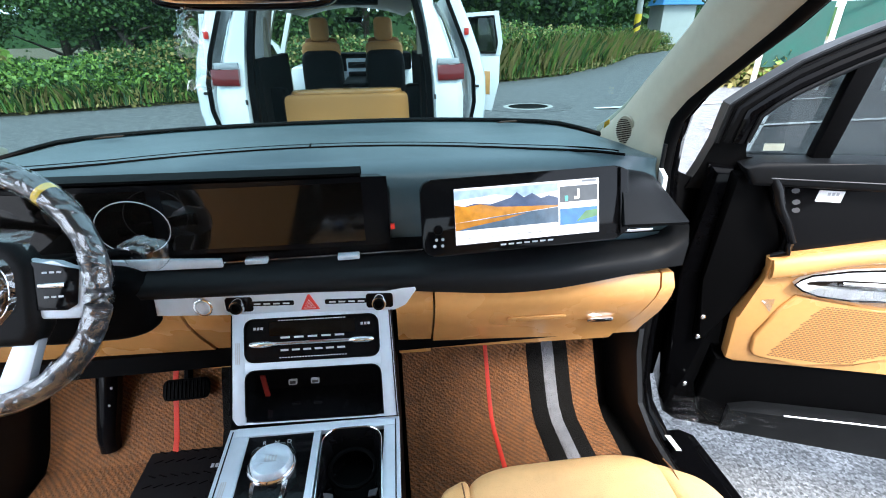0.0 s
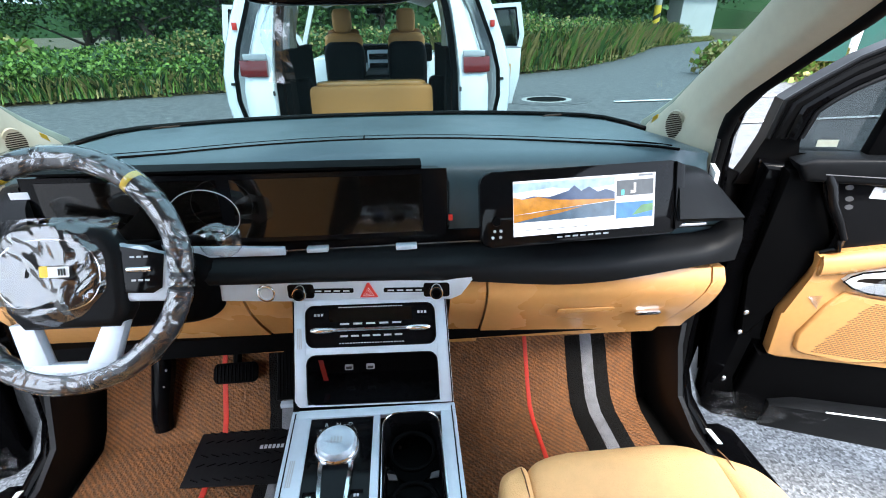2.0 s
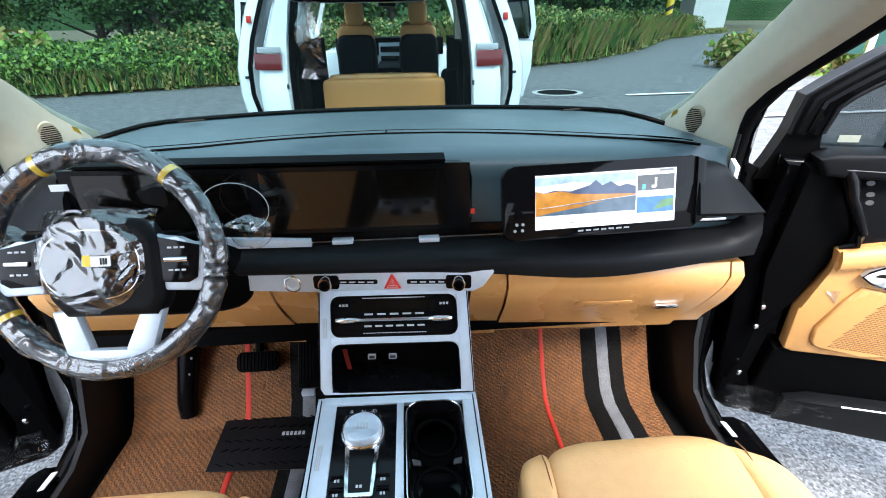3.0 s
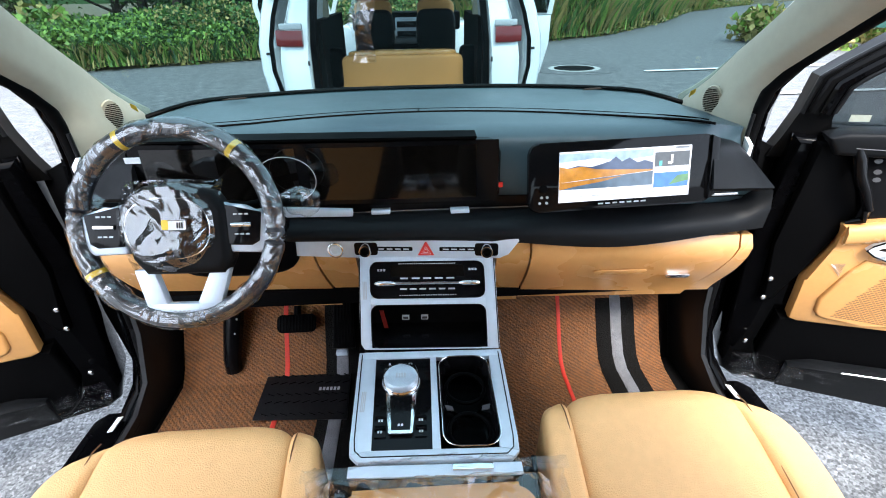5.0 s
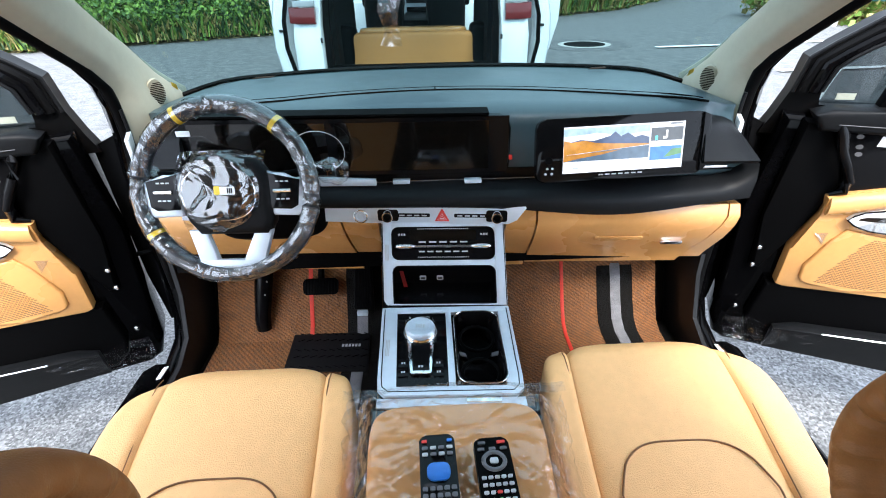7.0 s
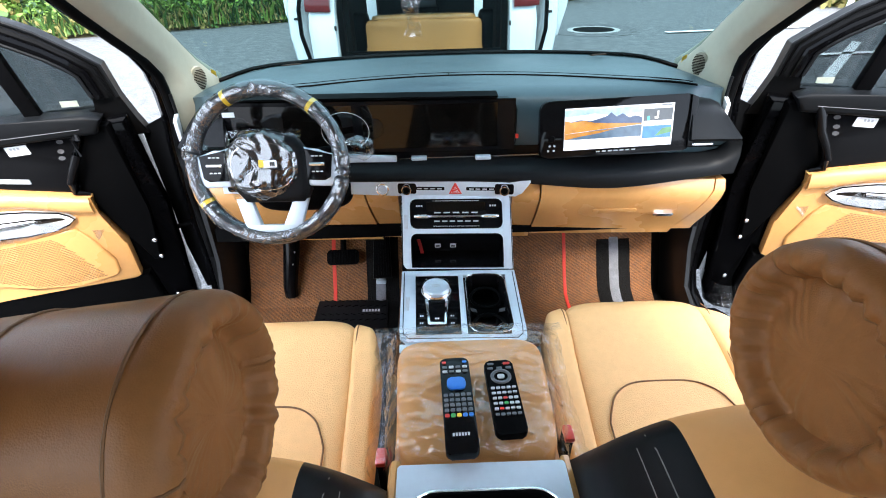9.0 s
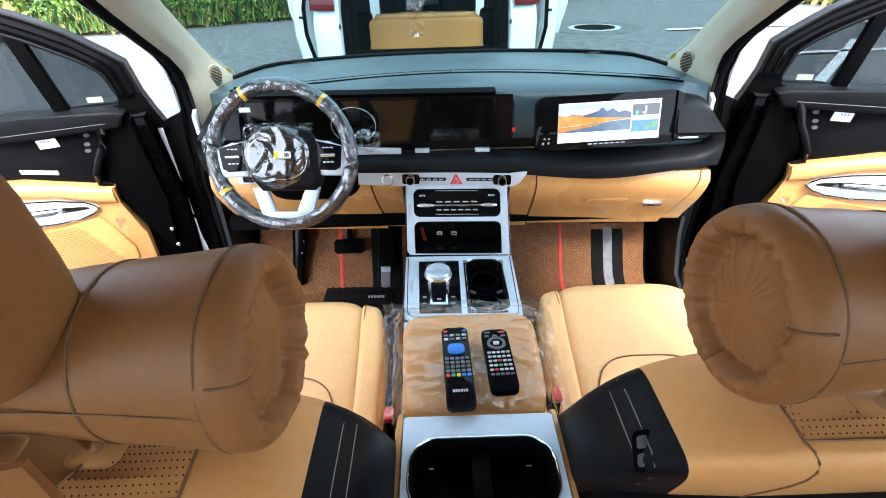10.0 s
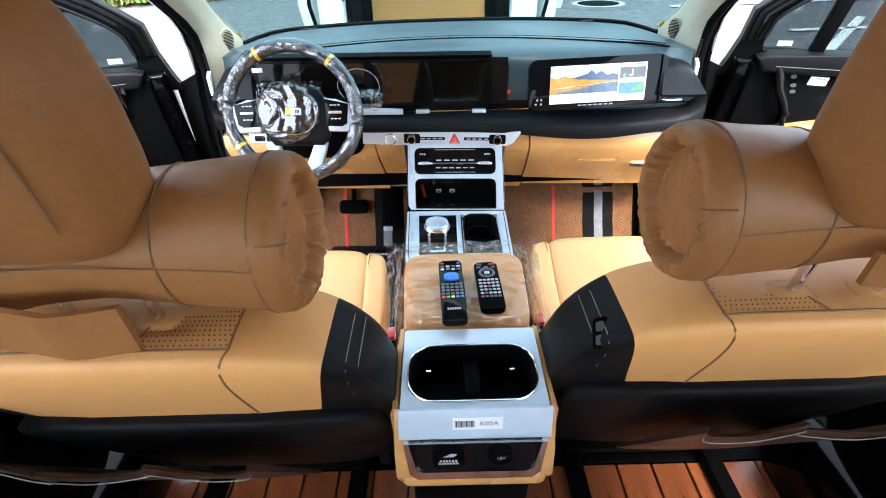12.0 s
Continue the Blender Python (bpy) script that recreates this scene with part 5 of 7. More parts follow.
# two remote controls on the bag
def remote(name, cx, cy, w, l, turn, label, big):
    r = thing(name, (cx, cy, 0.878), label, "remote control", "remotes on the armrest")
    a = radians(turn)
    f = frame_of((cx, cy, 0.879), (math.cos(a), math.sin(a), 0), (-math.sin(a), math.cos(a), 0.02))
    slab(f, rounded(w, l, 0.008), 0.0, 0.015, BLACK if not big else GLOSS, "case", r, r=0.003)
    k = 0.0153

    def key(a, b, w, h, mat, nm="key"):
        slab(f, [(a + u, b + v) for u, v in rounded(w, h, min(w, h) * 0.3, 2)], k - 0.0006, k + 0.0016, mat, nm, r)
    if big:
        key(-0.017, 0.076, 0.007, 0.004, RED, "power_key")
        key(0.017, 0.076, 0.007, 0.004, BLUE, "blue_key")
        for row in range(2):
            for c in range(4):
                key(-0.0165 + c * 0.011, 0.066 - row * 0.009, 0.008, 0.0045, GREYINK if (row + c) % 2 else DARKKEY)
        slab(f, [(u, v + 0.032) for u, v in rounded(0.030, 0.024, 0.009, 4)], k - 0.0005, k + 0.0035, BLUE, "pointer_pad", r, "blue oval pointer pad", r=0.001)
        for row in range(5):
            for c in range(5):
                mat = DARKKEY
                if row == 4:
                    mat = (RED, GREEN, YELLOW, BLUE, BLUE)[c]
                key(-0.018 + c * 0.009, 0.011 - row * 0.009, 0.0068, 0.0058, mat)
        bars(f, 0.0, -0.056, 0.026, 0.005, 6, GREYINK, r, lift=k)
    else:
        key(-0.013, 0.060, 0.010, 0.004, DARKKEY)
        key(0.013, 0.060, 0.011, 0.004, RED, "power_key")
        bm = tube([f(0.014 * math.cos(t), 0.034 + 0.012 * math.sin(t), k) for t in np.linspace(0, math.tau, 25)[:-1]], 0.003, 6, closed=True)
        part("ring_key", bm, DARKKEY, r)
        key(0, 0.034, 0.011, 0.008, GREYINK)
        for c in (-0.015, 0, 0.015):
            key(c, 0.051, 0.009, 0.004, DARKKEY)
        for row in range(6):
            for c in range(5):
                mat = RED if (row, c) in ((2, 2), (4, 1)) else (GREEN if (row, c) == (3, 2) else GREYINK if row < 5 else DARKKEY)
                key(-0.0165 + c * 0.0083, 0.012 - row * 0.0095, 0.0062, 0.004, mat)
    return r


BLUE = material("blue_rubber_key", (0.02, 0.16, 0.55), 0.45)
GREEN = material("green_key", (0.05, 0.35, 0.08), 0.5)
DARKKEY = material("dark_grey_key", (0.10, 0.10, 0.11), 0.5)
remote("remote_control", -0.028, 0.052, 0.048, 0.172, 2.0, "black keyboard remote with a blue pad on the bagged armrest", True)
remote("remote_control", 0.045, 0.062, 0.047, 0.136, 2.5, "slim black remote with grey keys on the bagged armrest", False)

# ---- seats ----
POCKET = material("dark_brown_leather_pocket", (0.022, 0.010, 0.006), 0.45, vary=0.2, spec=0.4)


def seat(sx, label):
    cx = sx * 0.434
    fy = 0.035 if sx > 0 else 0.0
    st = thing("front_seat", (cx, 0.1, FLOOR_Z), label, "car seat", "front seats")

    def cush(p):
        """The cushion top falls towards the backrest; its front edge rolls down."""
        f = (p.y - 0.23) / 0.235
        n = (p.x - cx) / 0.18
        dz = -0.26 * (0.44 - min(p.y, 0.44)) * (1 if p.z > 0.58 else 0.3) - 0.014 * max(0, (p.y - 0.40) / 0.09) ** 2 * (p.z > 0.60) - 0.008 * math.exp(-n * n * 1.6) * (p.z > 0.60)
        return Vector((p.x, p.y - 0.022 * n * n * max(0, f), p.z + dz))
    part("cushion", super_box((cx, 0.228, 0.626), (0.182, 0.262, 0.085), 0.26, 56, 26, cush), LEATHER_SEAT, st, "perforated tan leather cushion")
    for k in (1, -1):
        out = k * sx > 0
        hw = 0.048 if out else 0.034

        def bol(p, k=k, out=out):
            f = (p.y - 0.21) / 0.24
            w = (0.030 if out else 0.012) * max(0, f) ** 2.2
            return Vector((p.x - k * w, p.y - (0.055 if out else 0.035) * max(0, f) * max(0, k * (p.x - cx) - 0.17) / 0.09, p.z - 0.26 * (0.44 - min(p.y, 0.44)) * (1 if p.z > 0.58 else 0.3) - 0.016 * max(0, (p.y - 0.38) / 0.10) ** 2))
        part("cushion_bolster", super_box((cx + k * (0.170 + hw), 0.220, 0.616), (hw, 0.262, 0.100), 0.42, 32, 26, bol), LEATHER_SEAT, st, "smooth tan leather side bolster")
        pts = [cush(Vector((cx + k * 0.179, y, 0.7095 if y < 0.42 else 0.7095 - 0.10 * (y - 0.42)))) for y in np.linspace(-0.02, 0.462, 20)]
        part("seam", tube(pts, 0.0013, 6), THREAD, st)
        edge = [Vector((cx + k * (0.180 + 2 * hw) - k * (0.030 if out else 0.012) * max(0, (y - 0.21) / 0.24) ** 2.2, y - 0.03, 0.616 - 0.16 * (0.44 - y))) for y in np.linspace(-0.02, 0.42, 14)]
        part("edge_piping", tube(edge, 0.005, 8), BLACK_LEATHER, st, "black piping along the cushion edge")
        part("side_trim", box(cx + k * (0.176 + 2 * hw) - 0.02, cx + k * (0.176 + 2 * hw) + 0.012, -0.05, 0.40, 0.42, 0.575, 0.012), BLACK_LEATHER, st, "black leather seat side")
    arc = [(0.155 * math.copysign(min(1, abs(a)) ** 0.9, a), 0.168 + 0.070 * (1 - abs(a) ** 3.2) - 0.10 * max(0, abs(a) - 0.82)) for a in np.linspace(-1.12, 1.12, 40)]
    pts = [cush(Vector((cx + a * (0.88 if a * sx < 0 else 0.96), b, 0.7135))) for a, b in arc]
    part("seam", tube(pts, 0.0019, 6), THREAD, st, "curved stitched seam of the seat insert")
    part("seat_base", box(cx - 0.2, cx + 0.2, -0.05, 0.38, FLOOR_Z + 0.03, 0.52, 0.03), BLACK, st)
    for k in (1, -1):
        part("seat_rail", box(cx + k * 0.17 - 0.02, cx + k * 0.17 + 0.02, -0.22, 0.42, FLOOR_Z - 0.012, FLOOR_Z + 0.04, 0.006), BLACK, st)

    # backrest: leans back; tan centre and shoulder, black inner flank and shell behind
    def lean(p):
        h = p.z - 0.66
        n = (p.x - cx)
        bulge = -0.02 * (1 - (n / 0.26) ** 2)
        return Vector((cx + n * (1 - 0.06 * max(0, (h - 0.15) / 0.3) ** 2), p.y - 0.42 * h + bulge * (p.y < -0.08), p.z - (0.022 * (abs(n) / 0.25) ** 3 + 0.012 * max(0, (abs(n) - 0.235) / 0.08) ** 1.2) * max(0, h / 0.4)))
    def back_piece(keep):
        """The rounded backrest cut along its two side seams: the middle, or one flank."""
        bm = super_box((cx, -0.03, 0.87), (0.308, 0.078, 0.235), 0.30, 72, 34)
        for k in (1, -1):
            if keep in (0, k):
                bmesh.ops.bisect_plane(bm, geom=list(bm.verts) + list(bm.edges) + list(bm.faces), plane_co=(cx + k * 0.260, 0, 1.10), plane_no=Vector((k, 0, -0.28)) * (1 if keep == 0 else -1), clear_outer=True)
        for v in bm.verts:
            v.co = lean(v.co)
        return bm
    part("backrest", back_piece(0), LEATHER, st, "tan leather backrest", smooth=60)
    for k in (1, -1):
        part("back_bolster", back_piece(k), BLACK_LEATHER, st, "black leather side bolster", smooth=60)
    part("back_shell", super_box((cx, -0.092, 0.70), (0.285, 0.046, 0.220), 0.3, 40, 18, lean), BLACK_LEATHER, st, "black back panel with a map pocket")
    st.matrix_basis = Matrix.Translation((cx, 0.1 + fy, FLOOR_Z))
    return st, cx, lean


SEATS = [seat(1, "tan perforated leather passenger seat with black bolsters"), seat(-1, "tan perforated leather driver seat with black bolsters")]
for (st, cx, lean), s in zip(SEATS, (1, -1)):
    # seams and perforated insert draped over the shoulder of the backrest
    tree_bm = super_box((cx, -0.03, 0.87), (0.308, 0.078, 0.235), 0.30, 72, 34, lean)
    bvh = BVHTree.FromBMesh(tree_bm)
    tree_bm.free()

    def drape(x, y, up=0.002):
        """Point on the backrest met from above and behind."""
        hit = bvh.ray_cast(Vector((x, y - 0.4, 1.6)), Vector((0, 0.4, -0.55)).normalized())
        return hit[0] + hit[1] * up if hit[0] else None

    def seam(pts, r=0.0016, mat=THREAD):
        out = []
        for (x0, y0), (x1, y1) in zip(pts, pts[1:]):
            out += [drape(lerp(x0, x1, t), lerp(y0, y1, t)) for t in np.linspace(0, 1, 9)[:-1]]
        out = [p for p in out + [drape(*pts[-1])] if p]
        if len(out) > 2:
            part("seam", tube(out, r, 6), mat, st)
    A, B, C, D = (cx - s * 0.143, -0.15), (cx - s * 0.075, -0.15), (cx - s * 0.025, -0.238), (cx - s * 0.146, -0.238)
    seam([A, D, (cx - s * 0.122, -0.33)])
    seam([D, C, (cx + s * 0.19, -0.235)])
    seam([B, C])
    bm = bmesh.new()
    for i in range(18):
        for j in range(11):
            f, g = (i + 0.5 * (j % 2) + 0.5) / 18.5, (j + 0.7) / 11.6
            c = drape(lerp(lerp(A[0], B[0], f), lerp(D[0], C[0], f), g), lerp(A[1], D[1], g), 0.0004)
            if not c:
                continue
            n = Vector((0, -0.5, 0.85))
            u, v = Vector((1, 0, 0)), n.cross(Vector((1, 0, 0)))
            vs4 = [bm.verts.new(c + 0.0011 * (u * math.cos(k * math.tau / 5) + v * math.sin(k * math.tau / 5)) + n * 0.0006) for k in range(5)]
            bm.faces.new(vs4)
    ob = part("perforation_field", bm, SEAM, st)
    ob["kind"] = "stuff"
    # map pocket behind, its lip wavy and stitched
    rings = []
    for x in np.linspace(-0.15, 0.234, 61):
        g = ((x + 0.15) / 0.128) % 1.0
        top = 0.962 - 0.050 * (1 - abs(2 * g - 1) ** 5)
        X = cx + s * x
        rings.append([lean(Vector((X, -0.182 - 0.014 * abs(math.sin(x * 14)), top))), lean(Vector((X, -0.187 - 0.012 * abs(math.sin(x * 14)), top - 0.012))), lean(Vector((X, -0.172, 0.64))), lean(Vector((X, -0.166, 0.64))), lean(Vector((X, -0.178 - 0.012 * abs(math.sin(x * 14)), top - 0.004)))])
    part("map_pocket", loft(rings), POCKET, st, "dark leather map pocket with a wavy lip", smooth=60)
    part("pocket_stitch", tube([r[1] + Vector((0, -0.0015, -0.004)) for r in rings], 0.0008, 5), STITCH, st)
    # black lower shell ledge and flank stitching
    def drape2(x, y, up=0.001):
        hit = bvh.ray_cast(Vector((x, y - 0.4, 1.6)), Vector((0, 0.4, -0.55)).normalized())
        return hit[0] + hit[1] * up if hit[0] else None
    for pts in ([(cx - s * 0.266, y) for y in np.linspace(-0.09, -0.30, 14)], [(cx - s * (0.278 - 0.012 * math.exp(-((y + 0.12) / 0.03) ** 2)), y) for y in np.linspace(-0.12, -0.26, 12)]):
        q = [p for p in (drape2(*p) for p in pts) if p]
        if len(q) > 3:
            part("stitching", tube(q, 0.0008, 5), STITCH, st)
    if s > 0:
        o = drape2(cx - s * 0.272, -0.25, 0.0)
        if o:
            f = frame_of(o, (1, 0, 0.25), (0.1, 0.75, 0.6))
            slab(f, rounded(0.020, 0.042, 0.005), -0.004, 0.001, BLACK, "switch_bezel", st, "seat switch on the shoulder", r=0.001)
            for db in (0.009, -0.009):
                slab(f, [(u, v + db) for u, v in rounded(0.011, 0.013, 0.003)], 0.0, 0.003, DIMTAB, "switch", st, r=0.001)
    y_head = -0.225 + (0.02 if s > 0 else 0.0)
    h = thing("head_restraint", (cx, y_head, 1.10), "brown leather headrest fitted to the front seat", "headrest", "headrests")

    def hd(p, cx=cx):
        f = (p.z - 1.36) / 0.14
        return Vector((cx + (p.x - cx) * (1 - 0.06 * max(0, -f) ** 2 - (0.20 if cx > 0 else 0.34) * max(0, f) ** 2), p.y - 0.012 * f, p.z))
    part("cushion", super_box((cx + s * 0.012, y_head - 0.02, 1.362), (0.122, 0.058, 0.146), 0.5, 44, 26, hd), BROWN, h)
    for k in (1, -1):
        part("post", tube([(cx + k * 0.05, y_head, 1.08), (cx + k * 0.05, y_head - 0.01, 1.27)], 0.007, 12), CHROME, h)
        part("post_collar", super_box((cx + k * 0.05, y_head - 0.0, 1.092), (0.030, 0.022, 0.014), 0.6), LEATHER, h)
        pts = [hd(Vector((cx + s * 0.012 + k * 0.078, y_head - 0.0775, z))) for z in np.linspace(1.275, 1.485, 10)]
        part("seam", tube(pts, 0.0013, 6), THREAD, h)
    # neck roll tied in front of the headrest
    p = thing("neck_pillow", (cx, -0.19, 1.14), "brown faux leather bone-shaped neck roll with gathered ends", "neck pillow", "neck pillows")
    rings = []
    pc = Vector((cx + (0.016 if s > 0 else 0.004), -0.185 + (0.02 if s > 0 else 0.0), 1.203 + 0.007 * s))
    for u in np.linspace(-0.9, 0.9, 41):
        r = 0.077 + 0.017 * abs(u) ** 1.6 - 0.006 * math.exp(-(u / 0.3) ** 2)
        ring = []
        for k in range(36):
            a = k * math.tau / 36
            q = r * (1 + 0.012 * noise.noise(Vector((u * 6, math.cos(a) * 2, math.sin(a) * 2 + s))))
            ring.append(pc + Vector((u * 0.222, q * 0.98 * math.cos(a), q * math.sin(a))))
        rings.append(ring)
    part("roll", loft(rings), BROWN, p, smooth=60)
    for k in (1, -1):
        rings = []
        for rr, d, wr in ((0.0905, 0.1990, 0.0), (0.0920, 0.2080, 0.10), (0.0905, 0.2190, 0.25), (0.0860, 0.2275, 0.5), (0.0790, 0.2320, 0.8), (0.0725, 0.2315, 1.0), (0.0675, 0.2260, 1.1), (0.0645, 0.2170, 0.9), (0.0620, 0.2115, 0.5), (0.0560, 0.2120, 0.35), (0.0450, 0.2150, 0.25), (0.0300, 0.2175, 0.15), (0.015, 0.2185, 0.05), (0.003, 0.2187, 0.0)):
            ring = []
            for a in range(144):
                t = a * math.tau / 144
                v = Vector((math.cos(t), math.sin(t), 0.37 * s + k))
                fold = 0.8 * noise.noise(v * 8.5) + 0.5 * noise.noise(v * 17.0) + 1.1 * max(0, noise.noise(v * 3.1)) ** 2
                q = rr * (1 - 0.048 * wr * fold + 0.012 * noise.noise(v * 2.0))
                ring.append(pc + Vector((k * (d + 0.0062 * wr * fold + 0.009 * (rr < 0.061) * noise.noise(Vector((q * math.cos(t) * 22, q * math.sin(t) * 22, s + k)))), q * math.cos(t), q * math.sin(t))))
            rings.append(ring)
        part("gathered_end", loft(rings), BROWN, p, "gathered round end with a puckered hem", smooth=75)
        part("hem_seam", tube([pc + Vector((k * d, rr * math.cos(2.7), rr * math.sin(2.7))) for rr, d in ((0.0925, 0.208), (0.0908, 0.2195), (0.0862, 0.2282), (0.079, 0.2328), (0.0722, 0.2322))], 0.0012, 6), THREAD, p)
        for u, rr in ((k * 0.90, 0.0915), (k * 0.45, 0.0812)):
            bm = tube([pc + Vector((u * 0.222, rr * 0.985 * math.cos(a), rr * math.sin(a))) for a in np.linspace(0, math.tau, 41)[:-1]], 0.0014, 6, closed=True)
            part("seam", bm, THREAD, p)
    part("seam", tube([pc + Vector((u * 0.222, -(0.0765 + 0.017 * abs(u) ** 1.6) * 0.98, 0.012)) for u in np.linspace(-0.9, 0.9, 30)], 0.0011, 6), THREAD, p)
    bm = loft([[pc + Vector((x, -0.085 - 0.03 * (1 - abs(x) / 0.14), dz)) for dz in ((-0.080, -0.018) if s < 0 else (-0.045, -0.004))] + [pc + Vector((x, -0.078 - 0.03 * (1 - abs(x) / 0.14), dz)) for dz in ((-0.018, -0.080) if s < 0 else (-0.004, -0.045))] for x in np.linspace(s * 0.12, -s * 0.06, 9)])
    part("strap", bm, BROWN, p, "brown strap round the headrest posts")

# ---- foot wells ----
def mat_z(y):
    return table(y, [-0.3, 0.90, 0.94, 1.03, 1.10], [FLOOR_Z, FLOOR_Z, 0.40, 0.555, 0.60])


def mat_band(name, x0, x1, y0, y1, mat, parent, lift, label="", t=0.006, x0b=None, x1b=None):
    rings = []
    for y in np.linspace(y0, y1, 26):
        f = (y - y0) / (y1 - y0)
        a, b = lerp(x0 if x0b is None else x0b, x0, f), lerp(x1 if x1b is None else x1b, x1, f)
        z = mat_z(y) + lift
        rings.append([(a, y, z - t), (a, y, z - 0.001), (a + 0.002, y, z), (b - 0.002, y, z), (b, y, z - 0.001), (b, y, z - t)])
    return part(name, loft(rings), mat, parent, label)


mt = thing("floor_mat", (0.45, 0.7, FLOOR_Z), "tan coil floor mat with red line and black-grey band", "floor mat", "coil floor mats")
mat_band("mat", 0.17, 0.745, 0.10, 1.07, COIL, mt, 0.006, x1b=0.70)
mat_band("black_band", 0.535, 0.66, 0.10, 1.075, COIL_BLACK, mt, 0.009)
mat_band("grey_band", 0.582, 0.617, 0.10, 1.078, COIL_GREY, mt, 0.011)
mat_band("red_line", 0.408, 0.420, 0.10, 1.07, COIL_RED, mt, 0.009)
md = thing("floor_mat", (-0.45, 0.7, FLOOR_Z), "tan coil floor mat with black heel pad, driver foot well", "floor mat", "coil floor mats")
mat_band("mat", -0.76, -0.17, 0.10, 1.05, COIL, md, 0.006)
mat_band("black_band", -0.325, -0.205, 0.10, 1.055, COIL_BLACK, md, 0.009)
mat_band("grey_band", -0.292, -0.256, 0.10, 0.98, COIL_GREY, md, 0.011)
mat_band("red_line", -0.452, -0.438, 0.10, 1.05, COIL_RED, md, 0.009)
hp = part("heel_pad", plate([(-0.505, 0.755, FLOOR_Z + 0.010), (-0.240, 0.742, FLOOR_Z + 0.010), (-0.250, 0.940, FLOOR_Z + 0.014), (-0.505, 0.930, FLOOR_Z + 0.014)], (0, -0.003, 0.006), r=0.002), HEEL, md, "black ribbed rubber heel pad")
hfz = frame_of((-0.375, 0.843, FLOOR_Z + 0.0185), (1, -0.03, 0), (0, 1, 0.02))
bm = bmesh.new()
for row in range(5):
    for k in range(9):
        a, b = -0.11 + k * 0.027, -0.075 + row * 0.036
        d = 0.008 if row % 2 else -0.008
        tube([hfz(a, b, 0.0), hfz(a + 0.02, b + d, 0.0)], 0.002, 5, bm)
part("tread_ribs", bm, BLACK, hp)["kind"] = "stuff"
bars(hfz, 0.07, 0.01, 0.065, 0.012, 6, GREYINK, hp, "logo_print", 0.002)

# pedals
pd = thing("brake_pedal", (-0.42, 1.0, 0.5), "black ribbed rubber brake pedal on a steel arm", "pedal")
pb = frame_of((-0.405, 0.985, 0.525), (1, 0, 0), (0, 0.62, 0.78))
slab(pb, rounded(0.115, 0.055, 0.014), 0.0, 0.014, BLACK, "pedal_pad", pd, r=0.003)
for k in range(11):
    part("rib", tube([pb(-0.048 + k * 0.0096, -0.022, 0.014), pb(-0.048 + k * 0.0096, 0.022, 0.014)], 0.0022, 6), BLACK, pd)
part("arm", tube([tuple(pb(0, 0, 0)), (-0.405, 1.06, 0.62), (-0.405, 1.10, 0.74)], 0.011, 8), BLACK, pd)
pd = thing("accelerator_pedal", (-0.265, 0.93, 0.43), "long ribbed black accelerator pedal hinged at the floor", "pedal")
pb = frame_of((-0.262, 0.985, 0.53), (1, 0, 0), (0, 0.55, 0.835))
slab(pb, [(-0.034, -0.085), (0.034, -0.085), (0.028, 0.10), (-0.028, 0.10)], 0.0, 0.014, BLACK, "pedal_plate", pd, r=0.004)
for k in range(6):
    part("rib", tube([pb(-0.024 + k * 0.0096, -0.075, 0.014), pb(-0.022 + k * 0.0088, 0.09, 0.014)], 0.002, 6), BLACK, pd)
part("hinge_clip", box(-0.285, -0.25, 0.915, 0.93, 0.448, 0.462, 0.002), SILVER, pd)
pd = thing("parking_brake_pedal", (-0.60, 0.95, 0.45), "gloss black foot parking brake lever", "pedal")
part("lever", tube([(-0.605, 0.925, 0.40), (-0.605, 0.935, 0.44), (-0.588, 0.98, 0.56), (-0.575, 1.03, 0.70)], [0.024, 0.026, 0.030, 0.030], 12), GLOSS, pd)
for k in range(3):
    f = 0.3 + k * 0.2
    part("hole", super_box((-0.592 + 0.012 * k, lerp(0.912, 0.975, f), lerp(0.42, 0.64, f)), (0.003, 0.003, 0.004), 1.0, 8, 6), GREYINK, pd)
bk = thing("pedal_bracket", (-0.45, 1.06, 0.66), "black pedal bracket with linkages under the dashboard", "bracket")
part("cross_bar", tube([(-0.60, 1.03, 0.615), (-0.38, 1.03, 0.625)], 0.012, 8), BLACK, bk)
for x in (-0.53, -0.50, -0.46, -0.34):
    part("link", super_box((x, 1.03, 0.635), (0.016, 0.02, 0.024), 0.5, 12, 8), BLACK, bk)
part("tag", box(-0.395, -0.375, 1.005, 1.007, 0.655, 0.685), WHITE, bk)
bm = bmesh.new()
for k in range(14):
    x, z = 0.50 + 0.18 * random.random(), 0.655 + 0.05 * random.random()
    box(x, x + 0.007, 1.0, 1.006, z, z + 0.007, bm=bm)
wr = thing("wiring_panel", (0.58, 1.02, 0.66), "dark wiring panel dotted with pale connectors", "wiring")
part("panel", box(0.46, 0.72, 1.007, 1.03, 0.62, 0.73, 0.005), BLACK, wr)
part("connectors", bm, GREYINK, wr)

# wood plank floor behind the front seats
fl = thing("wood_floor", (0, -0.5, FLOOR_Z), "red-brown wooden deck planks with dark joints", "floor", kind="structure")
part("underlay", box(-0.78, 0.78, -1.6, -0.025, FLOOR_Z - 0.012, FLOOR_Z - 0.004), SEAM, fl)
part("edge_strip", box(-0.78, 0.78, -0.025, 0.0, FLOOR_Z - 0.012, FLOOR_Z + 0.004, 0.003), BLACK, fl)

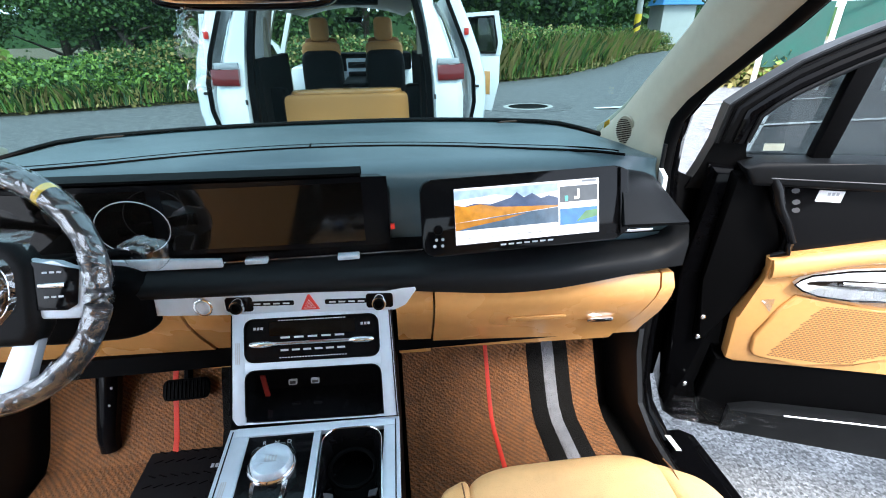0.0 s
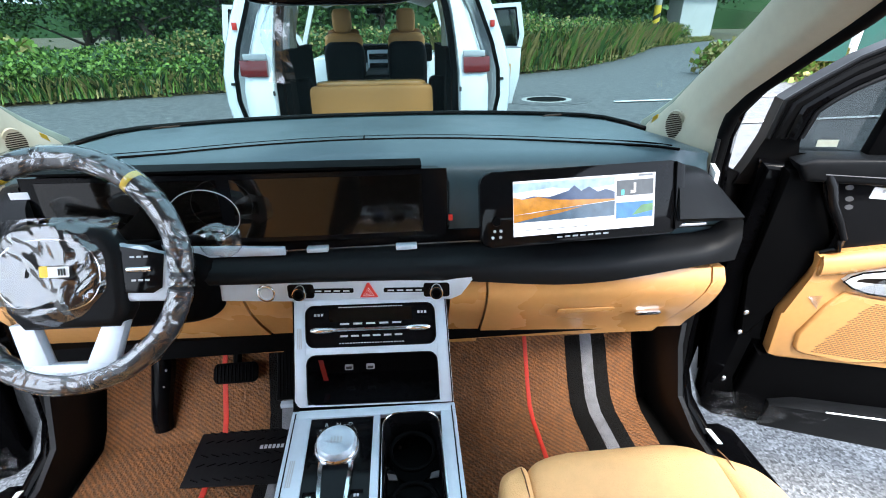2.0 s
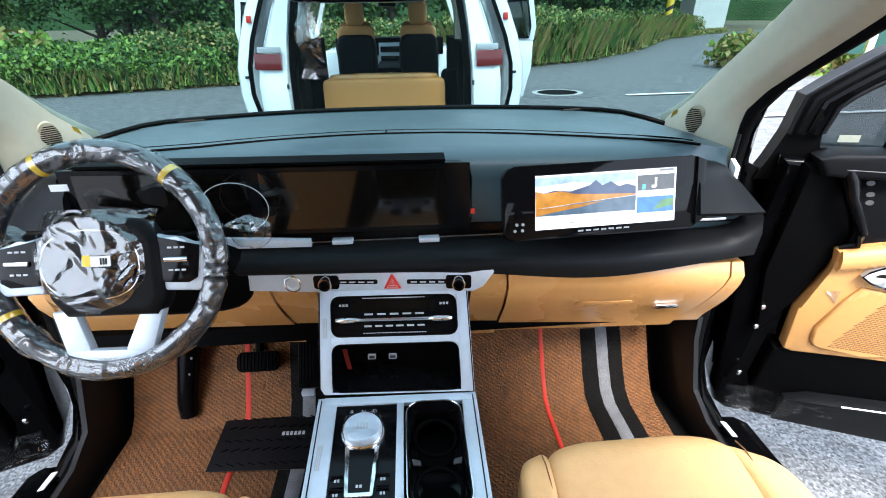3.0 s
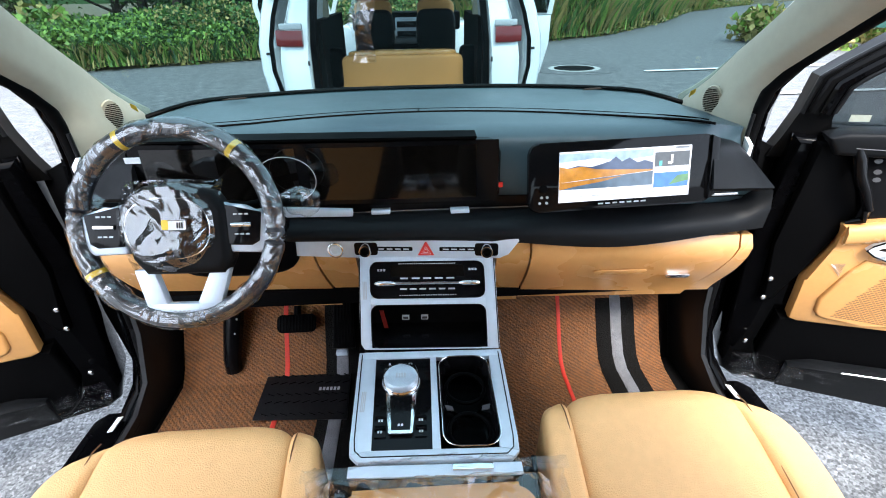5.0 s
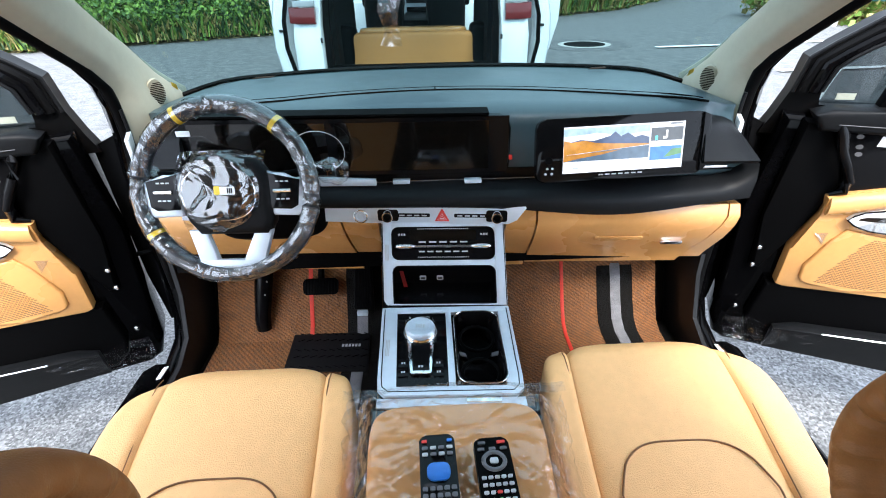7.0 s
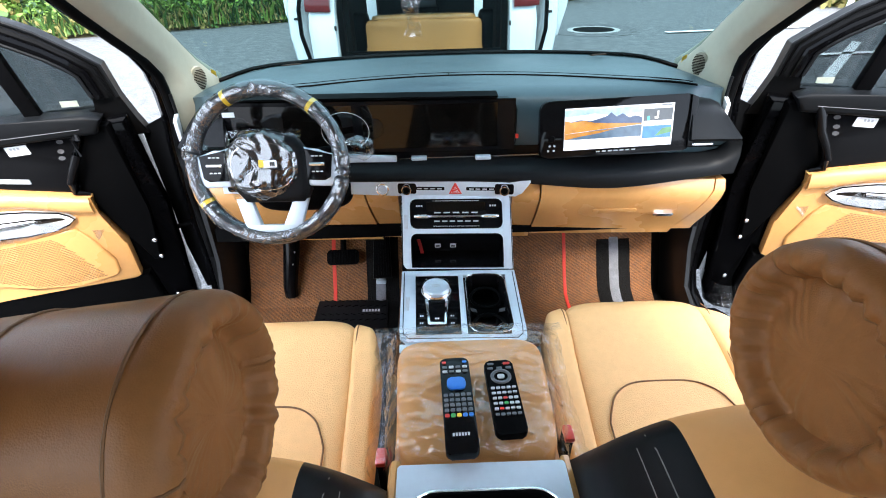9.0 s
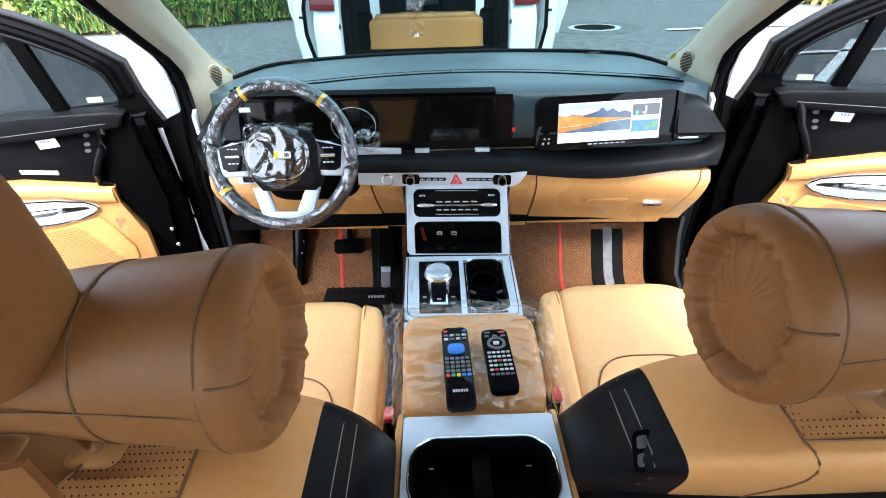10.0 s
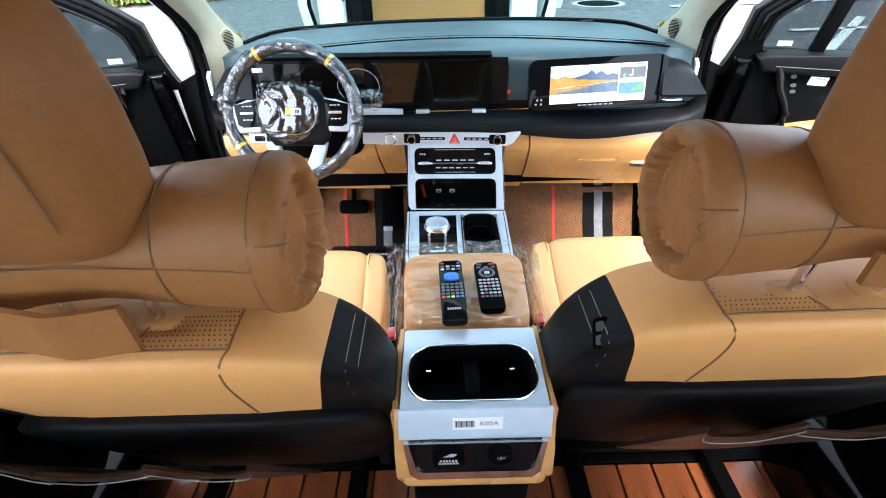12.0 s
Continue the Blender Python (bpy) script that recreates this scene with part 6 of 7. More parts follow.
# ---- doors, standing open ----
def door(s, name, label):
    d = thing(name, (s * 1.0, 0.86, 0.35), label, "car door", "open front doors", "structure")
    c, q = math.cos(radians(23)), math.sin(radians(23))
    ox = 0.985 if s > 0 else 1.003

    def P(u, dd, z):
        return Vector((s * (ox + c * u + q * dd), 0.852 - q * u + c * dd, z))

    def shell(name, outline, d0, d1, mat, label="", r=0.0, parent=None, seg=2):
        return part(name, plate([P(u, d0, z) for u, z in outline], P(0, d1, 0) - P(0, d0, 0), r=r, seg=seg), mat, parent or d, label)
    # painted leaf below the belt
    shell("leaf", [(-0.085, 0.40), (-0.06, 0.325), (-0.02, 0.300), (1.02, 0.300), (1.08, 0.5), (1.09, 1.09), (-0.09, 1.09), (-0.10, 0.8)], 0.035, 0.16, PAINT, "gloss black door leaf", r=0.02, seg=3)
    # window frame: a raised outer flange, a rounded inner rail, and rubber beads
    fo = [(-0.125, 1.02), (-0.105, 1.07), (-0.085, 1.135), (-0.072, 1.222), (-0.03, 1.258), (0.044, 1.315), (0.12, 1.356), (0.19, 1.388), (0.32, 1.445), (0.48, 1.50), (0.72, 1.555), (1.0, 1.57), (1.07, 1.52), (1.09, 1.06)]
    fi = [(-0.020, 1.112), (-0.024, 1.128), (-0.025, 1.146), (-0.012, 1.203), (0.012, 1.228), (0.037, 1.248), (0.086, 1.279), (0.13, 1.305), (0.28, 1.38), (0.45, 1.44), (0.70, 1.495), (0.97, 1.51), (1.0, 1.48), (1.02, 1.11)]
    wfr = part("window_frame", ring_plate([P(u, 0.075, z) for u, z in fo], [P(u, 0.045, z) for u, z in fi], P(0, 0.06, 0) - P(0, 0, 0)), RUBBER, d, "black window frame with sealing beads")
    for r0, dd, k, mt in ((0.006, 0.070, 0.06, PAD), (0.012, 0.058, 0.42, RUBBER), (0.013, 0.046, 0.70, PAINT), (0.005, 0.038, 0.97, PAD)):
        pts = [P(lerp(a[0], b[0], k), dd, lerp(a[1], b[1], k)) for a, b in zip(fo, fi)][2:-1]
        part("frame_bead", tube(pts, r0, 8), mt, wfr, "rubber bead along the window frame")
    part("pane", plate([P(u, 0.075, z) for u, z in fi], P(0, 0.004, 0) - P(0, 0, 0)), DARK_GLASS, wfr, "tinted window pane").visible_shadow = False
    shell("window_post", [(0.10, 1.10), (0.136, 1.10), (0.170, 1.325), (0.130, 1.307)], 0.035, 0.07, BLACK, r=0.004)
    part("glass_mark", plate([P(u, 0.070, z) for u, z in ((0.018, 1.122), (0.058, 1.124), (0.058, 1.140), (0.018, 1.138))], P(0, 0.001, 0) - P(0, 0, 0)), MARKED, wfr, "pale marking on the quarter pane")
    # inner trim, from the belt down
    shell("belt_trim", [(-0.012, 1.060), (1.05, 1.070), (1.05, 1.128), (0.20, 1.122), (0.0, 1.114), (-0.035, 1.100)], -0.016, 0.07, PAD, "charcoal belt trim", r=0.012, seg=3)
    part("belt_edge", tube([P(0.02, -0.016, 1.081), P(0.25, -0.017, 1.083), P(1.04, -0.017, 1.092)], 0.0013, 6), DIM, d, "thin pale line under the belt trim")
    shell("gloss_panel", [(0.085, 0.890), (0.108, 0.904), (0.278, 0.952), (0.60, 0.985), (1.05, 1.0), (1.05, 1.082), (0.02, 1.080), (0.04, 1.03), (0.075, 0.975), (0.095, 0.94)], 0.008, 0.06, GLOSS, "gloss black upper door panel", r=0.004)
    shell("sail_cover", [(-0.005, 0.62), (0.030, 0.72), (0.072, 0.825), (0.068, 0.888), (0.10, 0.91), (0.075, 0.985), (0.035, 1.05), (0.0, 1.085), (-0.045, 1.08), (-0.05, 0.8), (-0.035, 0.62)], 0.015, 0.09, BLACK, "matte black panel at the hinge side", r=0.012, seg=3)
    bm = tube([P(0.024, -0.004, 1.088), P(0.040, -0.012, 1.055), P(0.052, -0.016, 1.015), P(0.078, -0.014, 0.975), P(0.098, -0.010, 0.935), P(0.100, -0.004, 0.905), P(0.072, 0.004, 0.890)], [0.010, 0.013, 0.012, 0.0115, 0.011, 0.010, 0.006], 10)
    part("pull_grip", bm, GLOSS, d, "curved gloss black grip")
    # tan middle: upper shelf, hand rest ring, speaker panel
    shell("tan_panel", [(0.042, 0.588), (0.062, 0.581), (0.39, 0.608), (1.05, 0.615), (1.05, 1.0), (0.60, 0.984), (0.278, 0.950), (0.108, 0.902), (0.068, 0.886), (0.079, 0.829), (0.038, 0.718)], -0.006, 0.05, TAN_PLASTIC, "tan moulded door panel", r=0.006, seg=2)
    rings = []
    for u in np.linspace(0.078, 1.04, 22):
        zt = table(u, [0.07, 0.108, 0.278, 0.60, 1.05], [0.884, 0.900, 0.947, 0.980, 0.995])
        zb = table(u, [0.07, 0.13, 0.23, 0.35, 1.05], [0.835, 0.850, 0.893, 0.915, 0.93])
        rings.append([P(u, 0.02, zt), P(u, -0.010, zt - 0.002), P(u, -0.024, lerp(zt, zb, 0.35)), P(u, -0.026, lerp(zt, zb, 0.75)), P(u, -0.018, zb), P(u, 0.02, zb - 0.004)])
    part("arm_shelf", loft(rings), TAN_PLASTIC, d, "tan moulded arm shelf", smooth=55)
    # silver handle surround
    hand = [(0.130, 0.832), (0.140, 0.846), (0.160, 0.860), (0.23, 0.880), (0.31, 0.893), (0.62, 0.915), (0.62, 0.835), (0.34, 0.815), (0.25, 0.806), (0.185, 0.808), (0.150, 0.818)]
    hin = [(0.148, 0.836), (0.155, 0.844), (0.17, 0.849), (0.23, 0.858), (0.31, 0.864), (0.60, 0.876), (0.60, 0.858), (0.34, 0.843), (0.25, 0.836), (0.185, 0.832), (0.160, 0.832)]
    hsr = part("handle_surround", ring_plate([P(u, -0.020, z) for u, z in hand], [P(u, -0.024, z) for u, z in hin], P(0, 0.03, 0) - P(0, 0, 0)), WHITEF, d, "silver film-covered handle surround")
    part("surround_edge", tube([P(u, -0.021, z) for u, z in hand], 0.0022, 6, closed=True), BLACK, hsr)
    shell("handle_recess", hin, -0.012, 0.02, SEAM)
    part("door_handle", tube([P(0.22, -0.022, 0.848), P(0.32, -0.030, 0.856), P(0.42, -0.022, 0.860)], [0.005, 0.008, 0.005], 10), CHROME, hsr, "chrome inner door handle")
    part("surround_film", plate([P(u, -0.025, z) for u, z in ((0.15, 0.812), (0.30, 0.800), (0.46, 0.806), (0.46, 0.86), (0.20, 0.85))], P(0, 0.001, 0) - P(0, 0, 0)), FILM, hsr, "loose clear film round the handle")
    # speaker bulge with rows of slots
    sp = [(0.088, 0.628), (0.098, 0.614), (0.118, 0.607), (0.206, 0.608), (0.316, 0.624), (0.37, 0.668), (0.62, 0.70), (0.62, 0.795), (0.30, 0.785), (0.19, 0.795), (0.145, 0.800), (0.120, 0.76), (0.085, 0.67)]
    spk = shell("speaker_bulge", sp, -0.016, 0.02, TAN_PLASTIC, "raised tan speaker panel", r=0.008, seg=3)
    # slots are thin plates; their darker tan paints in the shade of the openings
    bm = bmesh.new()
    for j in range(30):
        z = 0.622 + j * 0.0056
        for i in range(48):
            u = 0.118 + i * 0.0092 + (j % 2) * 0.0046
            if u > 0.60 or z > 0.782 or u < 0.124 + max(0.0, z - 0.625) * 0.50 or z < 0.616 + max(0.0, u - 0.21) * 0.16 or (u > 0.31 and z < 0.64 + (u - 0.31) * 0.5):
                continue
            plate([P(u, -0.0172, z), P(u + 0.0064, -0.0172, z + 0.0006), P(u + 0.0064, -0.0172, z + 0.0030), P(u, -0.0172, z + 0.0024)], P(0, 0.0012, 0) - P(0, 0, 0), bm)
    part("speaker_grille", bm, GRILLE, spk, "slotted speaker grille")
    # lower map pocket: dark hollow behind a lip, scuffed kick face below
    lowp = shell("lower_panel", [(0.005, 0.44), (0.02, 0.385), (0.06, 0.345), (1.0, 0.335), (1.05, 0.45), (1.05, 0.615), (0.39, 0.607), (0.062, 0.580), (0.02, 0.585)], 0.004, 0.05, BLACK, "matte black lower door panel with a pocket", r=0.012, seg=3)
    rings = []
    for u in np.linspace(0.085, 1.02, 18):
        zt = table(u, [0.08, 0.13, 0.43, 1.02], [0.432, 0.456, 0.482, 0.500])
        g = min(1.0, (u - 0.085) / 0.06)
        rings.append([P(u, 0.006, zt - 0.004), P(u, -0.012 - 0.016 * g, zt), P(u, -0.020 - 0.022 * g, zt - 0.006), P(u, -0.018 - 0.020 * g, zt - 0.022), P(u, -0.010 - 0.010 * g, 0.385), P(u, 0.0, 0.335), P(u, 0.010, 0.335)])
    part("pocket_lip", loft(rings), PAD, lowp, "scuffed dark pocket lip", smooth=50)
    # chrome line stands for the highlight that runs along the lip
    part("lip_edge", tube([P(u, -0.043, table(u, [0.08, 0.13, 0.43, 1.02], [0.432, 0.456, 0.482, 0.500]) - 0.003) for u in np.linspace(0.20, 1.0, 14)], 0.0028, 6), CHROME, lowp, "bright highlight line drawn along the pocket lip")
    bm = bmesh.new()
    bmesh.ops.create_grid(bm, x_segments=30, y_segments=22, size=0.5)
    for v in bm.verts:
        a, b = v.co.x + 0.5, v.co.y + 0.5
        u, z = -0.055 + 0.27 * a, 0.325 + 0.045 * a + 0.115 * b * (1 - 0.35 * a)
        v.co = P(u, -0.006 - 0.036 * min(1, max(0, (u - 0.02) / 0.09)) * b + 0.010 * noise.noise(Vector((a * 5, b * 6, s))), z)
    part("scuff_film", bm, FILM_DARK, d, "wrinkled clear film round the lower hinge corner", smooth=15)
    # stickers, memory buttons
    lu = 0.149 if s > 0 else 0.180
    stk = part("paper_sticker", plate([P(lu + a + 0.10 * b, 0.0065, 1.042 + b) for a, b in rounded(0.048, 0.026, 0.001)], P(0, 0.001, 0) - P(0, 0, 0)), WHITE, d, "white paper sticker")
    for k in range(3):
        part("sticker_print", plate([P(lu - 0.006 + k * 0.008, 0.0055, 1.044), P(lu - 0.001 + k * 0.008, 0.0055, 1.044), P(lu - 0.001 + k * 0.008, 0.0055, 1.051), P(lu - 0.006 + k * 0.008, 0.0055, 1.051)], P(0, 0.0005, 0) - P(0, 0, 0)), GREYINK, stk)
    for u, z in ((0.082, 1.050), (0.090, 1.024), (0.095, 1.005)):
        part("round_button", plate([P(u + 0.008 * math.cos(k * math.tau / 14), 0.0068, z + 0.006 * math.sin(k * math.tau / 14)) for k in range(14)], P(0, 0.0015, 0) - P(0, 0, 0)), DIM, d)
    if s < 0:
        shell("memory_switch", [(0.19, 0.948), (0.275, 0.968), (0.275, 0.980), (0.19, 0.960)], 0.003, 0.010, GREYINK)
    # hinge bolts and check strap in the gap
    for z in (0.695, 0.632, 0.47):
        part("bolt", super_box(tuple(P(-0.030, 0.012, z)), (0.008, 0.006, 0.008), 0.7, 10, 8), CHROME, d)
    part("check_strap", tube([P(-0.02, 0.06, 0.70), (s * 0.90, 0.97, 0.70)], 0.008, 8), BLACK, d)
    part("film_tag", plate([P(0.078, -0.0085, 0.775), P(0.108, -0.0085, 0.782), P(0.106, -0.0085, 0.742)], P(0, 0.001, 0) - P(0, 0, 0)), FILM, d)
    return d


WHITEF = material("bright_silver_film", (0.72, 0.73, 0.74), 0.35, metal=0.2, vary=0.05)
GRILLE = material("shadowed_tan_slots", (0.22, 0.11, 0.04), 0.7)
MARKED = material("pale_glass_print", (0.30, 0.32, 0.26), 0.6)
DIM = material("dull_grey_marking", (0.07, 0.07, 0.075), 0.6)
door(1, "door_1", "black front passenger door standing open, tan and gloss black inner trim")
door(-1, "door_2", "black front driver door standing open, tan and gloss black inner trim")

# ---- mirror with hanging film ----
mir = thing("rear_view_mirror", (-0.01, 0.70, 1.41), "gloss black rear view mirror under the windscreen header", "mirror")
part("housing", super_box((-0.01, 0.705, 1.447), (0.125, 0.022, 0.037), 0.4), GLOSS, mir)
part("glass", super_box((-0.01, 0.682, 1.447), (0.117, 0.004, 0.030), 0.4), CHROME, mir, "silvered mirror glass")
part("stem", tube([(-0.01, 0.715, 1.46), (-0.01, 0.74, 1.50)], 0.014, 10), BLACK, mir)
bm = loft([[(-0.108 + 0.006 * math.sin(k * 1.3), 0.69 + 0.008 * math.sin(k * 0.9), 1.425 - k * 0.0145), (-0.088 + 0.004 * math.sin(k * 1.7), 0.68 + 0.01 * math.cos(k), 1.425 - k * 0.0145), (-0.068 - 0.001 * k + 0.004 * math.sin(k), 0.69, 1.425 - k * 0.0145)] for k in range(9)], closed=False)
part("hanging_film", bm, FILM, mir, "strip of clear film hanging down", smooth=20)

# ---- white van ahead, tailgate and doors open ----
VX, VY = -0.125, 3.52
van = thing("white_van", (VX, VY + 2.4, 0), "white van with raised tailgate and open doors, tan seats inside", "van")


def vb(bm, name, mat, label="", parent=None, smooth=40):
    return part(name, bm, mat, parent or van, label, smooth)


for s in (1, -1):
    X = lambda x, s=s: VX + s * x
    # rear corner: column beside the opening, bulging to the body side
    rings = []
    for z, xi, xo, y in ((0.45, 0.655, 0.90, 0.0), (0.70, 0.66, 0.915, -0.03), (0.95, 0.655, 0.915, -0.02), (1.06, 0.65, 0.90, 0.0), (1.25, 0.635, 0.845, 0.06), (1.45, 0.61, 0.78, 0.12), (1.62, 0.58, 0.70, 0.17), (1.70, 0.50, 0.62, 0.22)):
        rings.append([(X(xi), VY + y + 0.05, z), (X(xi + 0.025), VY + y, z), (X(lerp(xi, xo, 0.6)), VY + y + 0.01, z), (X(xo - 0.02), VY + y + 0.05, z), (X(xo), VY + y + 0.16, z), (X(xo), VY + y + 0.75, z), (X(xi), VY + y + 0.75, z)])
    vb(loft(rings), "rear_corner", VAN_WHITE, "white rear corner panel", smooth=60)
    vb(loft([[(X(0.615 + dx), VY + 0.04 + dy + oy, z) for dx, dy in ((0.0, 0.0), (0.05, -0.012), (0.055, 0.05), (0.0, 0.06))] for z, dx2, oy in ((0.72, 0, -0.03), (1.05, 0, 0.0))]), "opening_seal", RUBBER)
    rings = [[(X(x - 0.03), VY + y - 0.005, z), (X(x + 0.012), VY + y - 0.012, z), (X(x + 0.02), VY + y + 0.05, z), (X(x - 0.03), VY + y + 0.05, z)] for z, x, y in ((0.72, 0.65, 0.0), (1.06, 0.645, 0.02), (1.3, 0.625, 0.08), (1.5, 0.595, 0.15), (1.62, 0.56, 0.19), (1.68, 0.42, 0.22), (1.69, 0.0, 0.22))]
    vb(loft(rings), "opening_frame", BLACK)
    # quarter glass strip and tail lamp
    rings = [[(X(xo - 0.03), VY + y + 0.035, z), (X(xo + 0.006), VY + y + 0.15, z), (X(xo + 0.006), VY + y + 0.5, z), (X(xo - 0.05), VY + y + 0.5, z)] for z, xo, y in ((1.13, 0.885, 0.02), (1.3, 0.83, 0.08), (1.5, 0.76, 0.135), (1.58, 0.73, 0.16))]
    vb(loft(rings), "quarter_window", DARKG, "dark quarter window")
    vb(loft([[(X(0.70), VY - 0.015 + o, z), (X(0.84), VY + 0.005 + o, z), (X(0.905), VY + 0.06 + o, z), (X(0.905), VY + 0.2, z), (X(0.70), VY + 0.1, z)] for z, o in ((1.06, -0.012), (1.075, -0.02), (1.15, -0.004), (1.165, 0.005))]), "tail_lamp", LAMP_RED, "dark red tail lamp")
    vb(box(min(X(0.70), X(0.86)), max(X(0.70), X(0.86)), VY - 0.0, VY + 0.03, 1.17, 1.21, 0.006), "lamp_cover", GREYINK)
    vb(box(min(X(0.668), X(0.684)), max(X(0.668), X(0.684)), VY - 0.035, VY - 0.02, 0.93, 0.965, 0.004), "striker", INK)
    # sliding door, slid back, standing off the flank
    rings = []
    for z, xo in ((0.40, 1.06), (0.60, 1.115), (0.85, 1.145), (1.05, 1.135), (1.25, 1.08), (1.45, 1.0), (1.62, 0.92)):
        rings.append([(X(xo - 0.03), VY + 0.32, z), (X(xo), VY + 0.36, z), (X(xo), VY + 1.25, z), (X(xo - 0.09), VY + 1.25, z), (X(xo - 0.13), VY + 0.36, z), (X(xo - 0.12), VY + 0.32, z)])
    sld = vb(loft(rings), "sliding_door", VAN_WHITE, "white sliding door slid open", smooth=60)
    vb(loft([[(X(xo - 0.125), VY + 0.305, z), (X(xo - 0.095), VY + 0.305, z), (X(xo - 0.095), VY + 0.33, z), (X(xo - 0.125), VY + 0.33, z)] for z, xo in ((0.42, 1.06), (0.85, 1.145), (1.05, 1.135), (1.25, 1.08), (1.6, 0.93))]), "door_seal", RUBBER, parent=sld)
    vb(box(min(X(0.95), X(0.985)), max(X(0.95), X(0.985)), VY + 0.30, VY + 0.32, 1.36, 1.41, 0.004), "reflector", RED, parent=sld)
    vb(box(min(X(1.03), X(1.075)), max(X(1.03), X(1.075)), VY + 0.305, VY + 0.32, 0.97, 0.99, 0.004), "latch", INK, parent=sld)
    # front door swung out
    def fd(u, z, d=0.0):
        return (X(0.98 + u), VY + 3.2 - 0.45 * u + d, z)
    fdo = vb(plate([fd(u, z) for u, z in ((0.0, 0.42), (0.80, 0.38), (0.88, 0.75), (0.88, 1.10), (0.0, 1.10))], (0, 0.10, 0), r=0.03), "front_door", VAN_WHITE, "white front door swung open")
    vb(plate([fd(u, z, -0.01) for u, z in ((0.0, 0.62), (0.76, 0.60), (0.76, 0.90), (0.0, 0.90))], (0, 0.03, 0), r=0.01), "front_door_trim", TAN_PLASTIC, "tan inner door trim", parent=fdo)
    fo = [(0.0, 1.10), (0.40, 1.10), (0.88, 1.10), (0.90, 1.25), (0.84, 1.62), (0.40, 1.60), (0.05, 1.25)]
    fi = [(0.06, 1.13), (0.40, 1.13), (0.82, 1.13), (0.83, 1.25), (0.78, 1.56), (0.42, 1.54), (0.12, 1.25)]
    vb(ring_plate([fd(u, z) for u, z in fo], [fd(u, z) for u, z in fi], (0, 0.07, 0)), "front_door_frame", VAN_WHITE, parent=fdo)
    vb(plate([fd(u, z, 0.03) for u, z in fi], (0, 0.006, 0)), "front_door_window", DARK_GLASS, parent=fdo)
    vb(tube([fd(u, z, -0.01) for u, z in fi], 0.014, 6, closed=True), "front_door_seal", RUBBER, parent=fdo)
    # flank, wheel
    vb(loft([[(X(0.90), VY + 0.8, z), (X(0.92), VY + 0.8, z), (X(0.92), VY + 1.4, z), (X(0.90), VY + 1.4, z)] for z in (0.35, 1.1)]), "flank", VAN_WHITE)
    vb(loft([[(X(0.585), VY + 0.12, z), (X(0.66), VY + 0.12, z), (X(0.66), VY + 1.4, z), (X(0.60), VY + 1.4, z)] for z in (0.6, 1.22)]), "inner_wall", CARPET, "dark boot side lining")
    vb(loft([[(X(0.60), VY + y, z), (X(0.66), VY + y, z), (X(0.66), VY + y + 0.1, z), (X(0.60), VY + y + 0.1, z)] for z, y in ((1.15, 0.55), (1.64, 0.6))]), "rear_pillar_lining", BEIGE)
    for y, z1 in ((1.45, 1.64), (2.35, 1.62)):
        vb(loft([[(X(x), VY + y, z), (X(x + 0.05), VY + y, z), (X(x + 0.05), VY + y + 0.08, z), (X(x), VY + y + 0.08, z)] for z, x in ((0.4, 0.86), (1.05, 0.86), (z1, 0.66))]), "side_pillar", VAN_WHITE)
    for y in (0.95, 3.85):
        wl = vb(loft([[(X(0.72 + d), VY + y + r * math.cos(k * math.tau / 28), 0.345 + r * math.sin(k * math.tau / 28)) for k in range(28)] for d, r in ((0.0, 0.30), (0.02, 0.34), (0.2, 0.34), (0.22, 0.30))]), "wheel", RUBBER, "black tyre")
    # seats of the van, seen from behind
    cx = VX + s * 0.335 + 0.0
    vst = vb(super_box((cx, VY + 1.88, 0.93), (0.215, 0.09, 0.30), 0.4, 28, 16), "seat_back", BLACK_LEATHER, "black backed front seat")
    vb(super_box((cx, VY + 1.91, 1.21), (0.20, 0.085, 0.10), 0.5, 28, 14), "seat_shoulder", LEATHER, "tan seat shoulder", parent=vst)
    vb(super_box((cx, VY + 1.88, 1.425), (0.10, 0.06, 0.115), 0.5, 24, 14), "seat_headrest", LEATHER, "tan headrest", parent=vst)
    vb(super_box((cx + s * 0.0, VY + 1.95, 1.30), (0.17, 0.06, 0.05), 0.6, 24, 12), "neck_roll", BROWN, parent=vst)
vb(box(VX - 0.66, VX + 0.66, VY - 0.04, VY + 0.02, 0.45, 0.70, 0.03), "rear_bumper", VAN_WHITE)
vb(box(VX - 0.66, VX + 0.66, VY + 0.02, VY + 3.2, 0.45, 0.60), "floor", CARPET)
vb(box(VX - 0.64, VX + 0.64, VY - 0.02, VY + 0.06, 0.70, 0.76, 0.01), "boot_sill", BLACK)
vb(super_box((VX + 0.0, VY + 0.42, 0.775), (0.55, 0.07, 0.17), 0.25, 36, 14), "rear_bench", LEATHER, "tan folded rear bench")
vb(super_box((VX + 0.0, VY + 0.47, 0.945), (0.45, 0.06, 0.03), 0.4, 36, 10), "bench_top", TAN_PLASTIC)
vb(super_box((VX - 0.56, VY + 0.45, 0.83), (0.09, 0.10, 0.17), 0.4), "bench_side", BLACK)
vb(super_box((VX + 0.56, VY + 0.45, 0.83), (0.09, 0.10, 0.17), 0.4), "bench_side", BLACK)
